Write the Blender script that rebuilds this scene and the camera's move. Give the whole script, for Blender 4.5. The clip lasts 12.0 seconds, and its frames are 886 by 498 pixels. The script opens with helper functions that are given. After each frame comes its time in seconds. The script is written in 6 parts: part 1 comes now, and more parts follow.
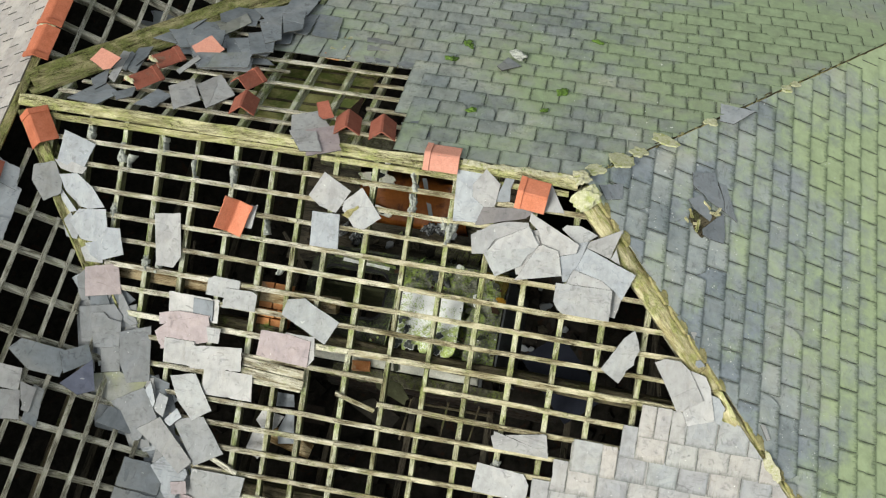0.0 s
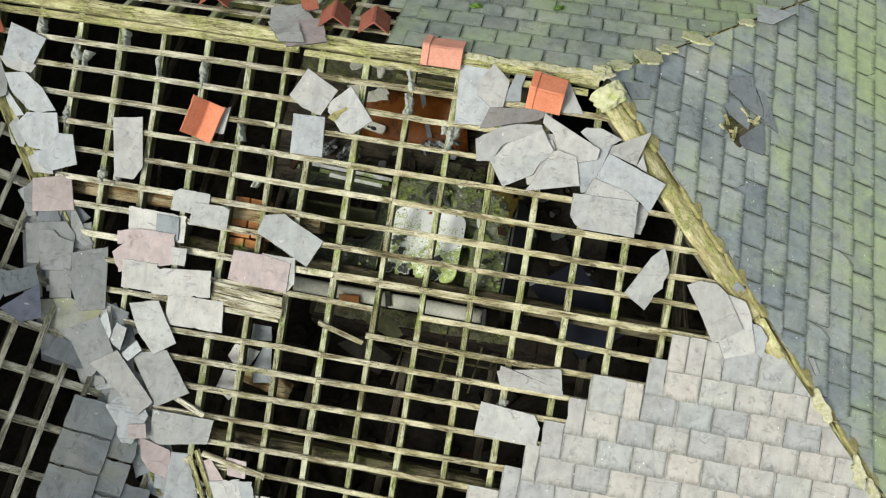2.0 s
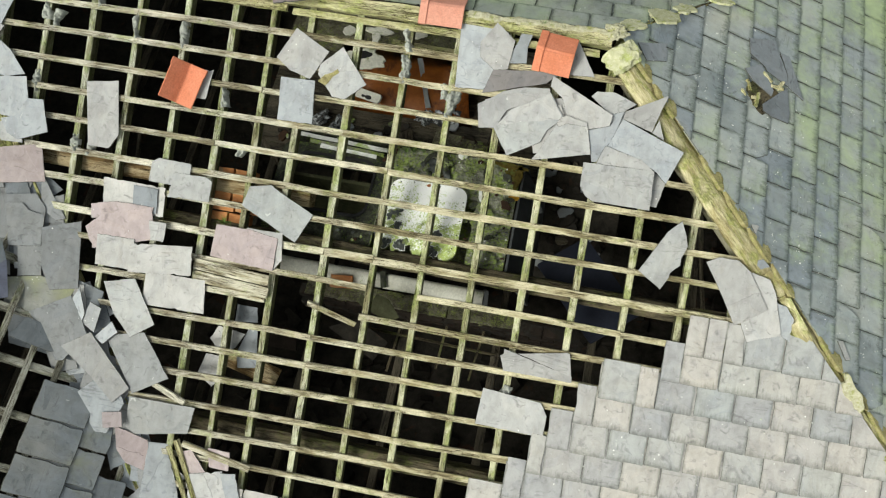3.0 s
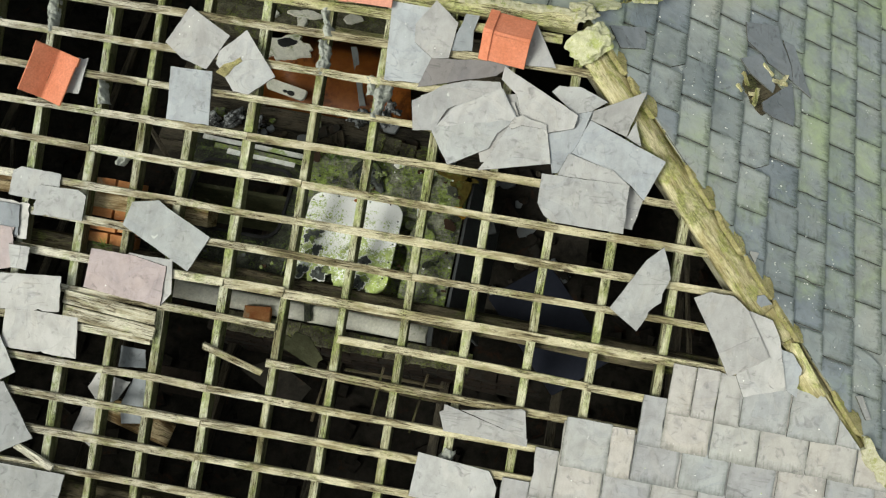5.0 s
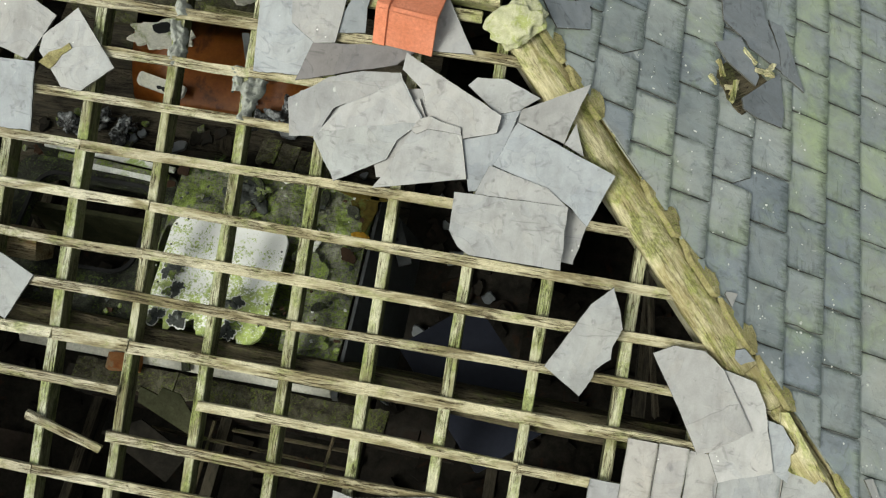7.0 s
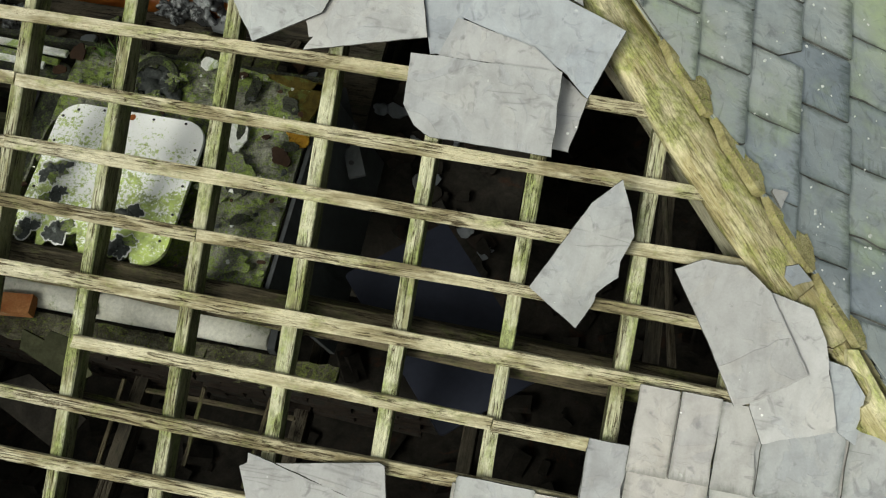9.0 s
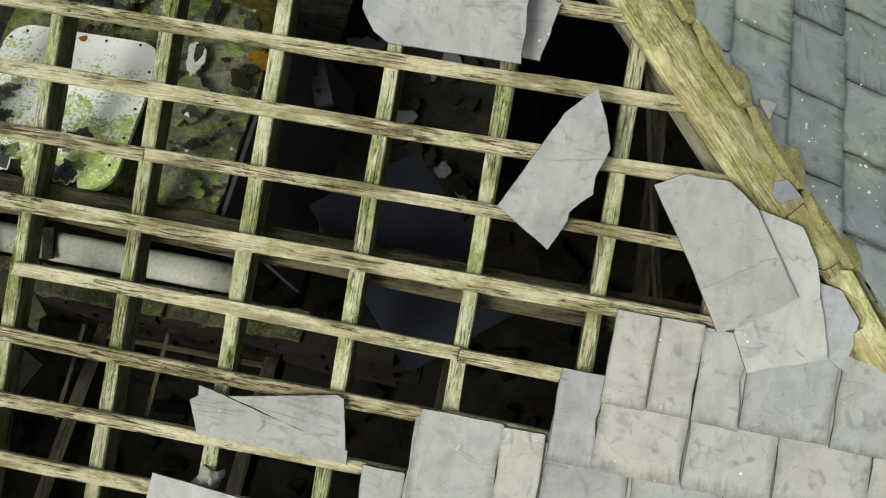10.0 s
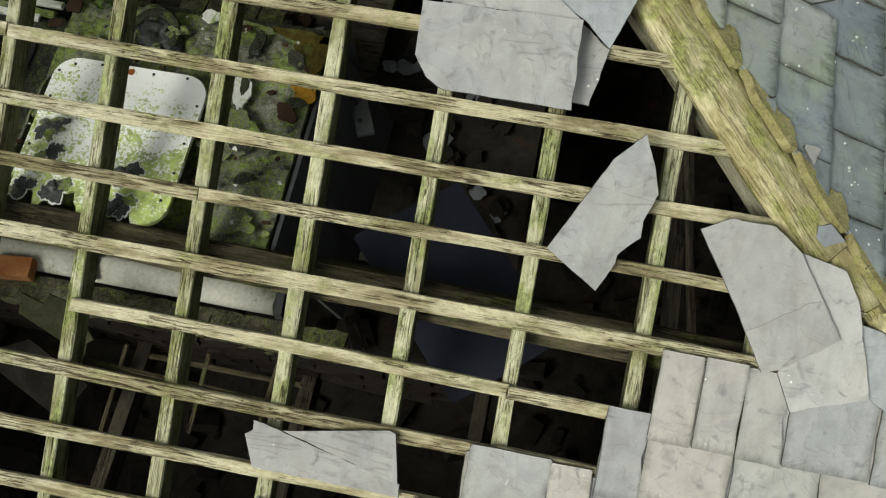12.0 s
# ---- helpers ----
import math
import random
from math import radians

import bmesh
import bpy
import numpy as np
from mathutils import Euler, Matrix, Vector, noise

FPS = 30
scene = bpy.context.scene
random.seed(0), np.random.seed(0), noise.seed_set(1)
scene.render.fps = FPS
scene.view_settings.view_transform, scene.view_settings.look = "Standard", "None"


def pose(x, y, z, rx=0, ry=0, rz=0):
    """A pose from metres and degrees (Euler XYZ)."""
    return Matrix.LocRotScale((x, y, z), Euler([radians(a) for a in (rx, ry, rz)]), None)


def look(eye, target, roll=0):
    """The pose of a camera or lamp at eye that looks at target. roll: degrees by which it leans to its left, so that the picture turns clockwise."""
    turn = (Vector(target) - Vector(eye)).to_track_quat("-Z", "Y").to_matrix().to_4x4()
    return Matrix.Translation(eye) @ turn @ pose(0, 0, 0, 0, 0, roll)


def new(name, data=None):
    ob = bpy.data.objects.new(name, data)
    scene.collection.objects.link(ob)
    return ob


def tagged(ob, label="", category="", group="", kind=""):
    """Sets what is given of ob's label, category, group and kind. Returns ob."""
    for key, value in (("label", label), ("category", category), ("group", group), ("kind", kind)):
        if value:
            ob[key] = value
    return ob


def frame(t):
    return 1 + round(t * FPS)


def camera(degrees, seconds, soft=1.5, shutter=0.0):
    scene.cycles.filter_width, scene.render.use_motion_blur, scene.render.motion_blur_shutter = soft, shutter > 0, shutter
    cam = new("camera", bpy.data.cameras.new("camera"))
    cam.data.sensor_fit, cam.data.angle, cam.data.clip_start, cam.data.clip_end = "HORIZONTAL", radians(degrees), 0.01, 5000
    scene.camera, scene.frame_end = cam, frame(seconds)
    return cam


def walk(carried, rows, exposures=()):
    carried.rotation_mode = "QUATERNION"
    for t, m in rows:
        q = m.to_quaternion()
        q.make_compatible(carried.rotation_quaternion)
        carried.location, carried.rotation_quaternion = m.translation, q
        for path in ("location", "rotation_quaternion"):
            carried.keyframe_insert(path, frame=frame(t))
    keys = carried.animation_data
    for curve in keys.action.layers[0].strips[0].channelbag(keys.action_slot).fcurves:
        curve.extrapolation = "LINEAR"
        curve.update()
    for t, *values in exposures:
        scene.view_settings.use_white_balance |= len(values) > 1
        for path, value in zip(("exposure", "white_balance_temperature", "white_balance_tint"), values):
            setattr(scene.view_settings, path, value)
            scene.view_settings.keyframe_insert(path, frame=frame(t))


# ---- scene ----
cam = camera(51.00, 12.0, 1.2)
PATH = [
    (0, (-0.146, -4.402, 13.834), (-0.3819, -3.6000, 12.0174), -5.80),
    (0.5, (-0.200, -4.435, 13.548), (-0.4321, -3.6320, 11.7311), -5.48),
    (1, (-0.240, -4.479, 13.220), (-0.4708, -3.6763, 11.4025), -5.30),
    (1.5, (-0.224, -4.586, 12.836), (-0.4553, -3.7752, 11.0225), -5.08),
    (2, (-0.206, -4.687, 12.424), (-0.4296, -3.8714, 10.6119), -4.49),
    (2.5, (-0.215, -4.712, 12.102), (-0.4371, -3.8926, 10.2915), -4.24),
    (3, (-0.244, -4.608, 11.815), (-0.4645, -3.7973, 9.9999), -4.25),
    (5, (-0.048, -3.800, 10.627), (-0.2427, -2.9825, 8.8123), -2.52),
    (5.5, (0.075, -3.374, 10.362), (-0.1126, -2.5572, 8.5462), -2.30),
    (6, (0.237, -3.101, 10.059), (0.0445, -2.2826, 8.2440), -2.71),
    (6.5, (0.294, -3.031, 9.767), (0.1104, -2.2118, 7.9517), -2.17),
    (8.5, (0.373, -2.862, 8.642), (0.1830, -2.0442, 6.8270), -2.21),
    (9, (0.455, -2.922, 8.301), (0.2632, -2.0760, 6.4985), -1.74),
    (9.5, (0.543, -2.939, 8.073), (0.3419, -2.1073, 6.2652), -2.47),
    (10, (0.621, -3.025, 7.987), (0.4169, -2.1947, 6.1791), -2.66),
    (10.5, (0.684, -3.097, 7.993), (0.4728, -2.2626, 6.1880), -2.90),
    (11, (0.719, -3.060, 8.036), (0.5054, -2.2345, 6.2268), -3.19),
    (11.5, (0.700, -2.987, 8.082), (0.4873, -2.1685, 6.2695), -3.24),
    (12, (0.424, -2.894, 8.148), (0.2289, -2.1094, 6.3189), -2.77),
]
EXPOSURES = [(0.0, 0.12, 6500, 10), (2.5, 0.08, 6540, 8), (5.5, -0.08, 6600, 7), (8.5, -0.16, 6560, 7), (12.0, -0.26, 6600, 7)]
walk(cam, [(t, look(eye, target, roll)) for t, eye, target, roll in PATH], EXPOSURES)

# ---- light: bright overcast, the brighter part of the sky in front and to the left ----
SUN_EL, SUN_AZ = radians(42), radians(218)   # azimuth from +y towards +x
world = bpy.data.worlds.new("sky")
scene.world = world
world.use_nodes = True
wn, wl = world.node_tree.nodes, world.node_tree.links
sky = wn.new("ShaderNodeTexSky")
sky.sky_type, sky.sun_disc = "NISHITA", False
sky.sun_elevation, sky.sun_rotation = SUN_EL, SUN_AZ
sky.air_density, sky.dust_density = 1.0, 3.0
hsv = wn.new("ShaderNodeHueSaturation")
hsv.inputs["Saturation"].default_value = 0.35
wl.new(sky.outputs[0], hsv.inputs["Color"])
warm = wn.new("ShaderNodeMix")
warm.data_type, warm.blend_type = "RGBA", "MULTIPLY"
warm.inputs[0].default_value, warm.inputs[7].default_value = 1.0, (0.97, 1.0, 0.92, 1)
wl.new(hsv.outputs[0], warm.inputs[6])
wl.new(warm.outputs[2], wn["Background"].inputs[0])
wn["Background"].inputs[1].default_value = 0.15
sun = new("sun", bpy.data.lights.new("sun", "SUN"))
sun.data.energy, sun.data.angle, sun.data.color = 2.6, radians(24), (0.985, 1.0, 0.94)
sun.matrix_world = look((math.sin(SUN_AZ) * math.cos(SUN_EL) * 30, math.cos(SUN_AZ) * math.cos(SUN_EL) * 30, math.sin(SUN_EL) * 30), (0, 0, 0))

# ---- plan ----
H = 6.0                                  # ridge height over the ground
PITCH, WING = radians(25.6), radians(33.6)
SP, CP, SQ, CQ = math.sin(PITCH), math.cos(PITCH), math.sin(WING), math.cos(WING)
XW = -5.83                               # the wing's ridge runs along y here
VAL = 0.72 * CP                          # valley: metres along the ridge for each metre down the slope
EAVE, WEAVE = 5.4, 4.22                  # slope lengths, main roof and wing
GAUGE = 0.232
# slopes: F front, B back, E hip end, L and W the wing's two sides: origin, along, down, normal, sign
SLOPE = {"F": ((0, 0, H), (1, 0, 0), (0, -CP, -SP), (0, -SP, CP), 1), "B": ((0, 0, H), (1, 0, 0), (0, CP, -SP), (0, SP, CP), -1),
         "E": ((0, 0, H), (0, 1, 0), (CP, 0, -SP), (SP, 0, CP), 1), "L": ((XW, 0, H), (0, 1, 0), (CQ, 0, -SQ), (SQ, 0, CQ), 1),
         "W": ((XW, 0, H), (0, 1, 0), (-CQ, 0, -SQ), (-SQ, 0, CQ), -1)}


# V: between F and L, over the valley
VN = (Vector(SLOPE["F"][3]) + Vector(SLOPE["L"][3])).normalized()
VX = (Vector((1, 0, 0)) - VN * VN.x).normalized()
SLOPE["V"] = ((XW, 0, H), tuple(VX), tuple(-VN.cross(VX)), tuple(VN), 1)
# C: the level top of the scrap cab under the rafters
SLOPE["C"] = ((0, 0, H - 1.02), (1, 0, 0), (0, -1, 0), (0, 0, 1), 1)


def place(pl, u, v, h=0.0):
    o, a, b, n, _ = SLOPE[pl]
    return Vector(o) + Vector(a) * u + Vector(b) * v + Vector(n) * h


def on(pl, u, v, h=0.0, turn=0.0):
    """A pose on a slope: local y up the slope, z off it; turn in degrees about z, clockwise as (u, v) run."""
    _, a, b, n, s = SLOPE[pl]
    m = Matrix((Vector(a) * s, -Vector(b), Vector(n))).transposed().to_4x4()
    m.translation = place(pl, u, v, h)
    return m @ Matrix.Rotation(-radians(turn) * s, 4, "Z")


# ---- materials ----
def ramp(nt, fac, stops):
    r = nt.nodes.new("ShaderNodeValToRGB")
    el = r.color_ramp.elements
    while len(el) < len(stops):
        el.new(0.5)
    for e, (p, c) in zip(el, stops):
        e.position, e.color = p, (*c, 1) if len(c) == 3 else c
    nt.links.new(fac, r.inputs[0])
    return r.outputs[0]


def grey(v):
    return (v, v, v)


def tex(nt, kind, coord, scale, detail=6.0, rough=0.6, dist=0.0, stretch=None):
    if stretch:
        mp = nt.nodes.new("ShaderNodeMapping")
        mp.inputs["Scale"].default_value = stretch
        nt.links.new(coord, mp.inputs[0])
        coord = mp.outputs[0]
    n = nt.nodes.new("ShaderNodeTexNoise" if kind == "noise" else "ShaderNodeTexVoronoi")
    n.inputs["Scale"].default_value = scale
    if kind == "noise":
        n.inputs["Detail"].default_value, n.inputs["Roughness"].default_value, n.inputs["Distortion"].default_value = detail, rough, dist
    nt.links.new(coord, n.inputs["Vector"])
    return n.outputs[0]


def mixc(nt, fac, a, b, how="MIX"):
    m = nt.nodes.new("ShaderNodeMix")
    m.data_type, m.blend_type = "RGBA", how
    for val, sock in ((fac, m.inputs[0]), (a, m.inputs[6]), (b, m.inputs[7])):
        if isinstance(val, bpy.types.NodeSocket):
            nt.links.new(val, sock)
        elif isinstance(val, tuple):
            sock.default_value = (*val, 1)
        else:
            sock.default_value = val
    return m.outputs[2]


def maths(nt, op, a, b):
    m = nt.nodes.new("ShaderNodeMath")
    m.operation, m.use_clamp = op, False
    for val, sock in zip((a, b), m.inputs):
        if isinstance(val, bpy.types.NodeSocket):
            nt.links.new(val, sock)
        else:
            sock.default_value = val
    return m.outputs[0]


def start(name, rough=0.8, spec=0.3):
    m = bpy.data.materials.new(name)
    m.use_nodes = True
    nt = m.node_tree
    b = nt.nodes["Principled BSDF"]
    b.inputs["Roughness"].default_value, b.inputs["Specular IOR Level"].default_value = rough, spec
    co = nt.nodes.new("ShaderNodeTexCoord")
    geo = nt.nodes.new("ShaderNodeNewGeometry")
    info = nt.nodes.new("ShaderNodeObjectInfo")
    off = nt.nodes.new("ShaderNodeVectorMath")          # each piece has its own patch of grain
    off.operation = "MULTIPLY_ADD"
    comb = nt.nodes.new("ShaderNodeCombineXYZ")
    for k in range(3):
        nt.links.new(info.outputs["Random"], comb.inputs[k])
    nt.links.new(comb.outputs[0], off.inputs[0])
    off.inputs[1].default_value = (37, 53, 71)
    nt.links.new(co.outputs["Object"], off.inputs[2])
    return m, nt, b, off.outputs[0], geo.outputs["Position"], info.outputs["Random"]


def finish(nt, b, colour, height=None, strength=0.4, dist=0.004):
    nt.links.new(colour, b.inputs["Base Color"])
    if height is not None:
        bump = nt.nodes.new("ShaderNodeBump")
        bump.inputs["Strength"].default_value, bump.inputs["Distance"].default_value = strength, dist
        nt.links.new(height, bump.inputs["Height"])
        nt.links.new(bump.outputs[0], b.inputs["Normal"])


def slate_material(name, dark, light, moss=None, moss_from=0.55, spots=0.07, tint=None, drift=None, grime=0.0):
    m, nt, b, own, pos, rnd = start(name, 0.62, 0.35)
    col = ramp(nt, rnd, [(0.0, dark), (0.5, tuple((p + q) / 2 for p, q in zip(dark, light))), (1.0, light)])
    if tint:
        r2 = maths(nt, "FRACT", maths(nt, "MULTIPLY", rnd, 7.31), 0.0)
        col = mixc(nt, ramp(nt, r2, [(0.5, grey(0)), (1.0, grey(0.5))]), col, tint)
    cloud = tex(nt, "noise", own, 7.0, 8, 0.65, 0.4)
    col = mixc(nt, 0.5, col, ramp(nt, cloud, [(0.28, grey(0.55)), (0.5, grey(1.0)), (0.72, grey(1.25))]), "MULTIPLY")
    streak = tex(nt, "noise", own, 7.0, 6, 0.6, 0.8, (1.8, 0.6, 1.0))
    col = mixc(nt, 0.32, col, ramp(nt, streak, [(0.32, (0.6, 0.58, 0.54)), (0.55, grey(1.0)), (0.75, (1.15, 1.15, 1.18))]), "MULTIPLY")
    fine = tex(nt, "noise", own, 120.0, 4, 0.7)
    col = mixc(nt, 0.13, col, ramp(nt, fine, [(0.3, grey(0.6)), (0.7, grey(1.3))]), "MULTIPLY")
    leaf = ramp(nt, tex(nt, "noise", own, 4.2, 4, 0.55, 0.9), [(0.40, grey(0)), (0.415, grey(0.5)), (0.555, grey(0.5)), (0.57, grey(1))])     # split layers
    col = mixc(nt, 0.38, col, ramp(nt, leaf, [(0.0, (0.84, 0.87, 0.92)), (0.25, grey(0.88)), (0.5, grey(1.0)), (0.75, grey(0.97)), (1.0, (1.1, 1.07, 1.02))]), "MULTIPLY")
    stain = tex(nt, "noise", own, 13.0, 5, 0.55, 1.2)
    col = mixc(nt, ramp(nt, stain, [(0.58, grey(0)), (0.72, grey(0.7))]), col, tuple(c * 0.5 for c in dark))
    fold = maths(nt, "ABSOLUTE", maths(nt, "SUBTRACT", tex(nt, "noise", own, 3.0, 3, 0.5, 0.1, (0.35, 2.6, 1.0)), 0.5), 0.0)
    part_of = ramp(nt, tex(nt, "noise", own, 5.0, 2), [(0.4, grey(0.0)), (0.5, grey(1))])
    crease = ramp(nt, maths(nt, "ADD", fold, maths(nt, "MULTIPLY", part_of, 0.04)), [(0.002, grey(0.5)), (0.008, grey(0.85)), (0.02, grey(1))])
    col = mixc(nt, 0.55, col, crease, "MULTIPLY")
    mark = maths(nt, "ABSOLUTE", maths(nt, "SUBTRACT", tex(nt, "noise", own, 2.4, 1, 0.4, 0.0, (2.0, 0.6, 1.0)), 0.5), 0.0)
    rare = ramp(nt, tex(nt, "noise", own, 9.0, 2), [(0.62, grey(1)), (0.68, grey(0))])
    col = mixc(nt, ramp(nt, maths(nt, "ADD", mark, maths(nt, "MULTIPLY", rare, 0.05)), [(0.002, grey(0.6)), (0.006, grey(0))]), col, (0.66, 0.66, 0.62))
    scuff = tex(nt, "noise", own, 34.0, 6, 0.75, 0.5, (1.0, 0.55, 1.0))
    col = mixc(nt, ramp(nt, scuff, [(0.63, grey(0)), (0.75, grey(0.32))]), col, tuple(min(0.75, c * 1.45) for c in light))
    if moss:
        big = tex(nt, "noise", pos, 0.75, 3, 0.6, 0.5)
        mid = tex(nt, "noise", pos, 6.0, 6, 0.7, 0.3)
        cover = maths(nt, "ADD", maths(nt, "MULTIPLY", big, 0.72), maths(nt, "MULTIPLY", mid, 0.34))
        cover = maths(nt, "ADD", cover, maths(nt, "MULTIPLY", maths(nt, "SUBTRACT", rnd, 0.5), 0.05))
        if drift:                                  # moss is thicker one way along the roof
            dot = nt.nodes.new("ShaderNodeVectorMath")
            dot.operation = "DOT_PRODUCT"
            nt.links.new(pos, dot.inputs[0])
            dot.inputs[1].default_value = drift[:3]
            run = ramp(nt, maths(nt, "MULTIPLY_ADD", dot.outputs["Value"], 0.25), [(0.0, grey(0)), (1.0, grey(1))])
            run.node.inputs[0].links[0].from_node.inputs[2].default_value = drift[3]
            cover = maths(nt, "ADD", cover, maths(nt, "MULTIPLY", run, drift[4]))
        wash = tex(nt, "noise", pos, 0.9, 5, 0.65, 0.6)
        col = mixc(nt, 1.0, col, ramp(nt, wash, [(0.32, (0.7, 0.72, 0.74)), (0.5, grey(1.0)), (0.68, (1.14, 1.06, 0.95))]), "MULTIPLY")
        shade = ramp(nt, mid, [(0.3, moss), (0.7, tuple(c * 1.6 for c in moss))])
        col = mixc(nt, ramp(nt, cover, [(moss_from - 0.09, grey(0)), (moss_from + 0.1, grey(0.85))]), col, shade)
    if grime:                                      # dirt caught along the tail and the sides of a laid slate
        co = nt.nodes.new("ShaderNodeTexCoord")
        xyz = nt.nodes.new("ShaderNodeSeparateXYZ")
        nt.links.new(co.outputs["Generated"], xyz.inputs[0])
        across = maths(nt, "MULTIPLY", maths(nt, "MINIMUM", xyz.outputs[0], maths(nt, "SUBTRACT", 1.0, xyz.outputs[0])), 0.45)
        off = maths(nt, "MINIMUM", across, maths(nt, "MULTIPLY", xyz.outputs[1], 0.42))
        ragged = maths(nt, "MULTIPLY", maths(nt, "SUBTRACT", tex(nt, "noise", own, 16.0, 6, 0.7, 0.4), 0.5), 0.09)
        comb = maths(nt, "MULTIPLY", maths(nt, "SUBTRACT", tex(nt, "noise", own, 30.0, 3, 0.6, 0.0, (2.2, 0.3, 1.0)), 0.5), 0.1)     # ticks up from the tail
        off = maths(nt, "MINIMUM", off, maths(nt, "ADD", maths(nt, "MULTIPLY", xyz.outputs[1], 0.42), maths(nt, "SUBTRACT", comb, 0.004)))
        dirt = ramp(nt, maths(nt, "ADD", off, ragged), [(0.0, (0.34, 0.37, 0.33)), (0.012, (0.58, 0.61, 0.57)), (0.04, grey(1.0))])
        col = mixc(nt, grime, col, dirt, "MULTIPLY")
    if spots:
        dots = tex(nt, "voronoi", own, 24.0)
        few = tex(nt, "noise", own, 4.0, 3)
        lim = maths(nt, "MULTIPLY", ramp(nt, few, [(0.54, grey(0)), (0.72, grey(1))]), spots * 2.6)
        col = mixc(nt, maths(nt, "LESS_THAN", dots, lim), col, (0.72, 0.72, 0.68))
    finish(nt, b, col, maths(nt, "ADD", maths(nt, "MULTIPLY", cloud, 0.8), maths(nt, "ADD", maths(nt, "ADD", maths(nt, "MULTIPLY", fine, 0.08), maths(nt, "MULTIPLY", leaf, 0.5)), maths(nt, "MULTIPLY", maths(nt, "ADD", crease, scuff), 0.3))), 0.5, 0.006)
    return m


def wood_material(name, low, high, lichen, amount, dark=0.3, wear=1.0, bleach=0.0):
    """Weathered sawn wood, grain along x: bleached and brown lengths, fine open cracks, pits and lichen."""
    m, nt, b, own, pos, rnd = start(name, 0.85, 0.2)
    broad = tex(nt, "noise", own, 3.0, 5, 0.6, 0.5, (1.0, 4.0, 4.0))
    grain = tex(nt, "noise", own, 9.0, 8, 0.7, 0.6, (0.55, 17.0, 17.0))
    fibre = tex(nt, "noise", own, 50.0, 5, 0.75, 0.2, (0.3, 6.0, 6.0))
    both = maths(nt, "ADD", maths(nt, "MULTIPLY", grain, 0.3), maths(nt, "MULTIPLY", broad, 0.7))
    col = ramp(nt, both, [(0.35, tuple(c * (0.4 + dark * 0.6) for c in low)), (0.43, low), (0.54, high), (0.66, tuple(min(1, c * 1.12) for c in high))])
    patch = tex(nt, "noise", own, 6.0, 9, 0.75, 0.4, (0.8, 1.6, 1.6))
    speck = tex(nt, "noise", own, 70.0, 5, 0.75, 0.0, (0.6, 1.0, 1.0))
    green = mixc(nt, ramp(nt, speck, [(0.4, grey(0)), (0.6, grey(1))]), tuple(c * 0.5 for c in lichen), lichen)
    col = mixc(nt, ramp(nt, patch, [(0.56 - amount, grey(0)), (0.68 - amount, grey(0.8))]), col, green)
    col = mixc(nt, 0.5, col, ramp(nt, speck, [(0.32, grey(0.55)), (0.6, grey(1.12))]), "MULTIPLY")
    line = tex(nt, "noise", own, 6.0, 5, 0.6, 0.5, (0.5, 15.0, 15.0))
    gap = maths(nt, "ABSOLUTE", maths(nt, "SUBTRACT", line, 0.5), 0.0)
    where = tex(nt, "noise", own, 4.0, 3, 0.5, 0.0, (0.8, 3.0, 3.0))
    crack = ramp(nt, maths(nt, "ADD", gap, maths(nt, "MULTIPLY", ramp(nt, where, [(0.5, grey(0)), (0.62, grey(1))]), 0.06)), [(0.012, (0.11, 0.065, 0.03)), (0.024, grey(1))])
    col = mixc(nt, 0.92 * wear, col, crack, "MULTIPLY")
    line2 = maths(nt, "ABSOLUTE", maths(nt, "SUBTRACT", tex(nt, "noise", own, 11.0, 3, 0.5, 0.3, (0.7, 19.0, 19.0)), 0.47), 0.0)
    split = ramp(nt, maths(nt, "ADD", line2, maths(nt, "MULTIPLY", ramp(nt, broad, [(0.44, grey(1)), (0.56, grey(0))]), 0.05)), [(0.006, (0.2, 0.13, 0.07)), (0.02, grey(1))])
    col = mixc(nt, 0.75 * wear, col, split, "MULTIPLY")
    col = mixc(nt, 0.3 + 0.25 * wear, col, ramp(nt, fibre, [(0.32, (0.4, 0.32, 0.23)), (0.44, grey(1.0)), (0.66, grey(1.1))]), "MULTIPLY")
    pit = tex(nt, "noise", own, 14.0, 7, 0.72, 0.6, (0.6, 3.5, 3.5))
    col = mixc(nt, ramp(nt, pit, [(0.3, grey(0.8 * wear)), (0.37, grey(0))]), col, tuple(c * 0.3 for c in low))
    col = mixc(nt, 0.5, col, ramp(nt, rnd, [(0.0, (0.7, 0.66, 0.58)), (0.5, grey(0.97)), (1.0, (1.14, 1.15, 1.16))]), "MULTIPLY")
    if bleach:                                     # greyer and more weathered towards the wing
        xyz = nt.nodes.new("ShaderNodeSeparateXYZ")
        nt.links.new(pos, xyz.inputs[0])
        along = maths(nt, "ADD", maths(nt, "MULTIPLY", xyz.outputs[0], -0.3), maths(nt, "MULTIPLY", maths(nt, "SUBTRACT", broad, 0.5), 0.8))
        col = mixc(nt, ramp(nt, along, [(0.3, grey(0)), (1.15, grey(bleach))]), col, mixc(nt, 1.0, col, (1.06, 1.12, 1.45), "MULTIPLY"))
    finish(nt, b, col, maths(nt, "ADD", maths(nt, "ADD", grain, maths(nt, "MULTIPLY", fibre, 0.5)), maths(nt, "ADD", maths(nt, "MULTIPLY", crack, 0.8), maths(nt, "MULTIPLY", pit, 0.5))), 0.8, 0.006)
    return m


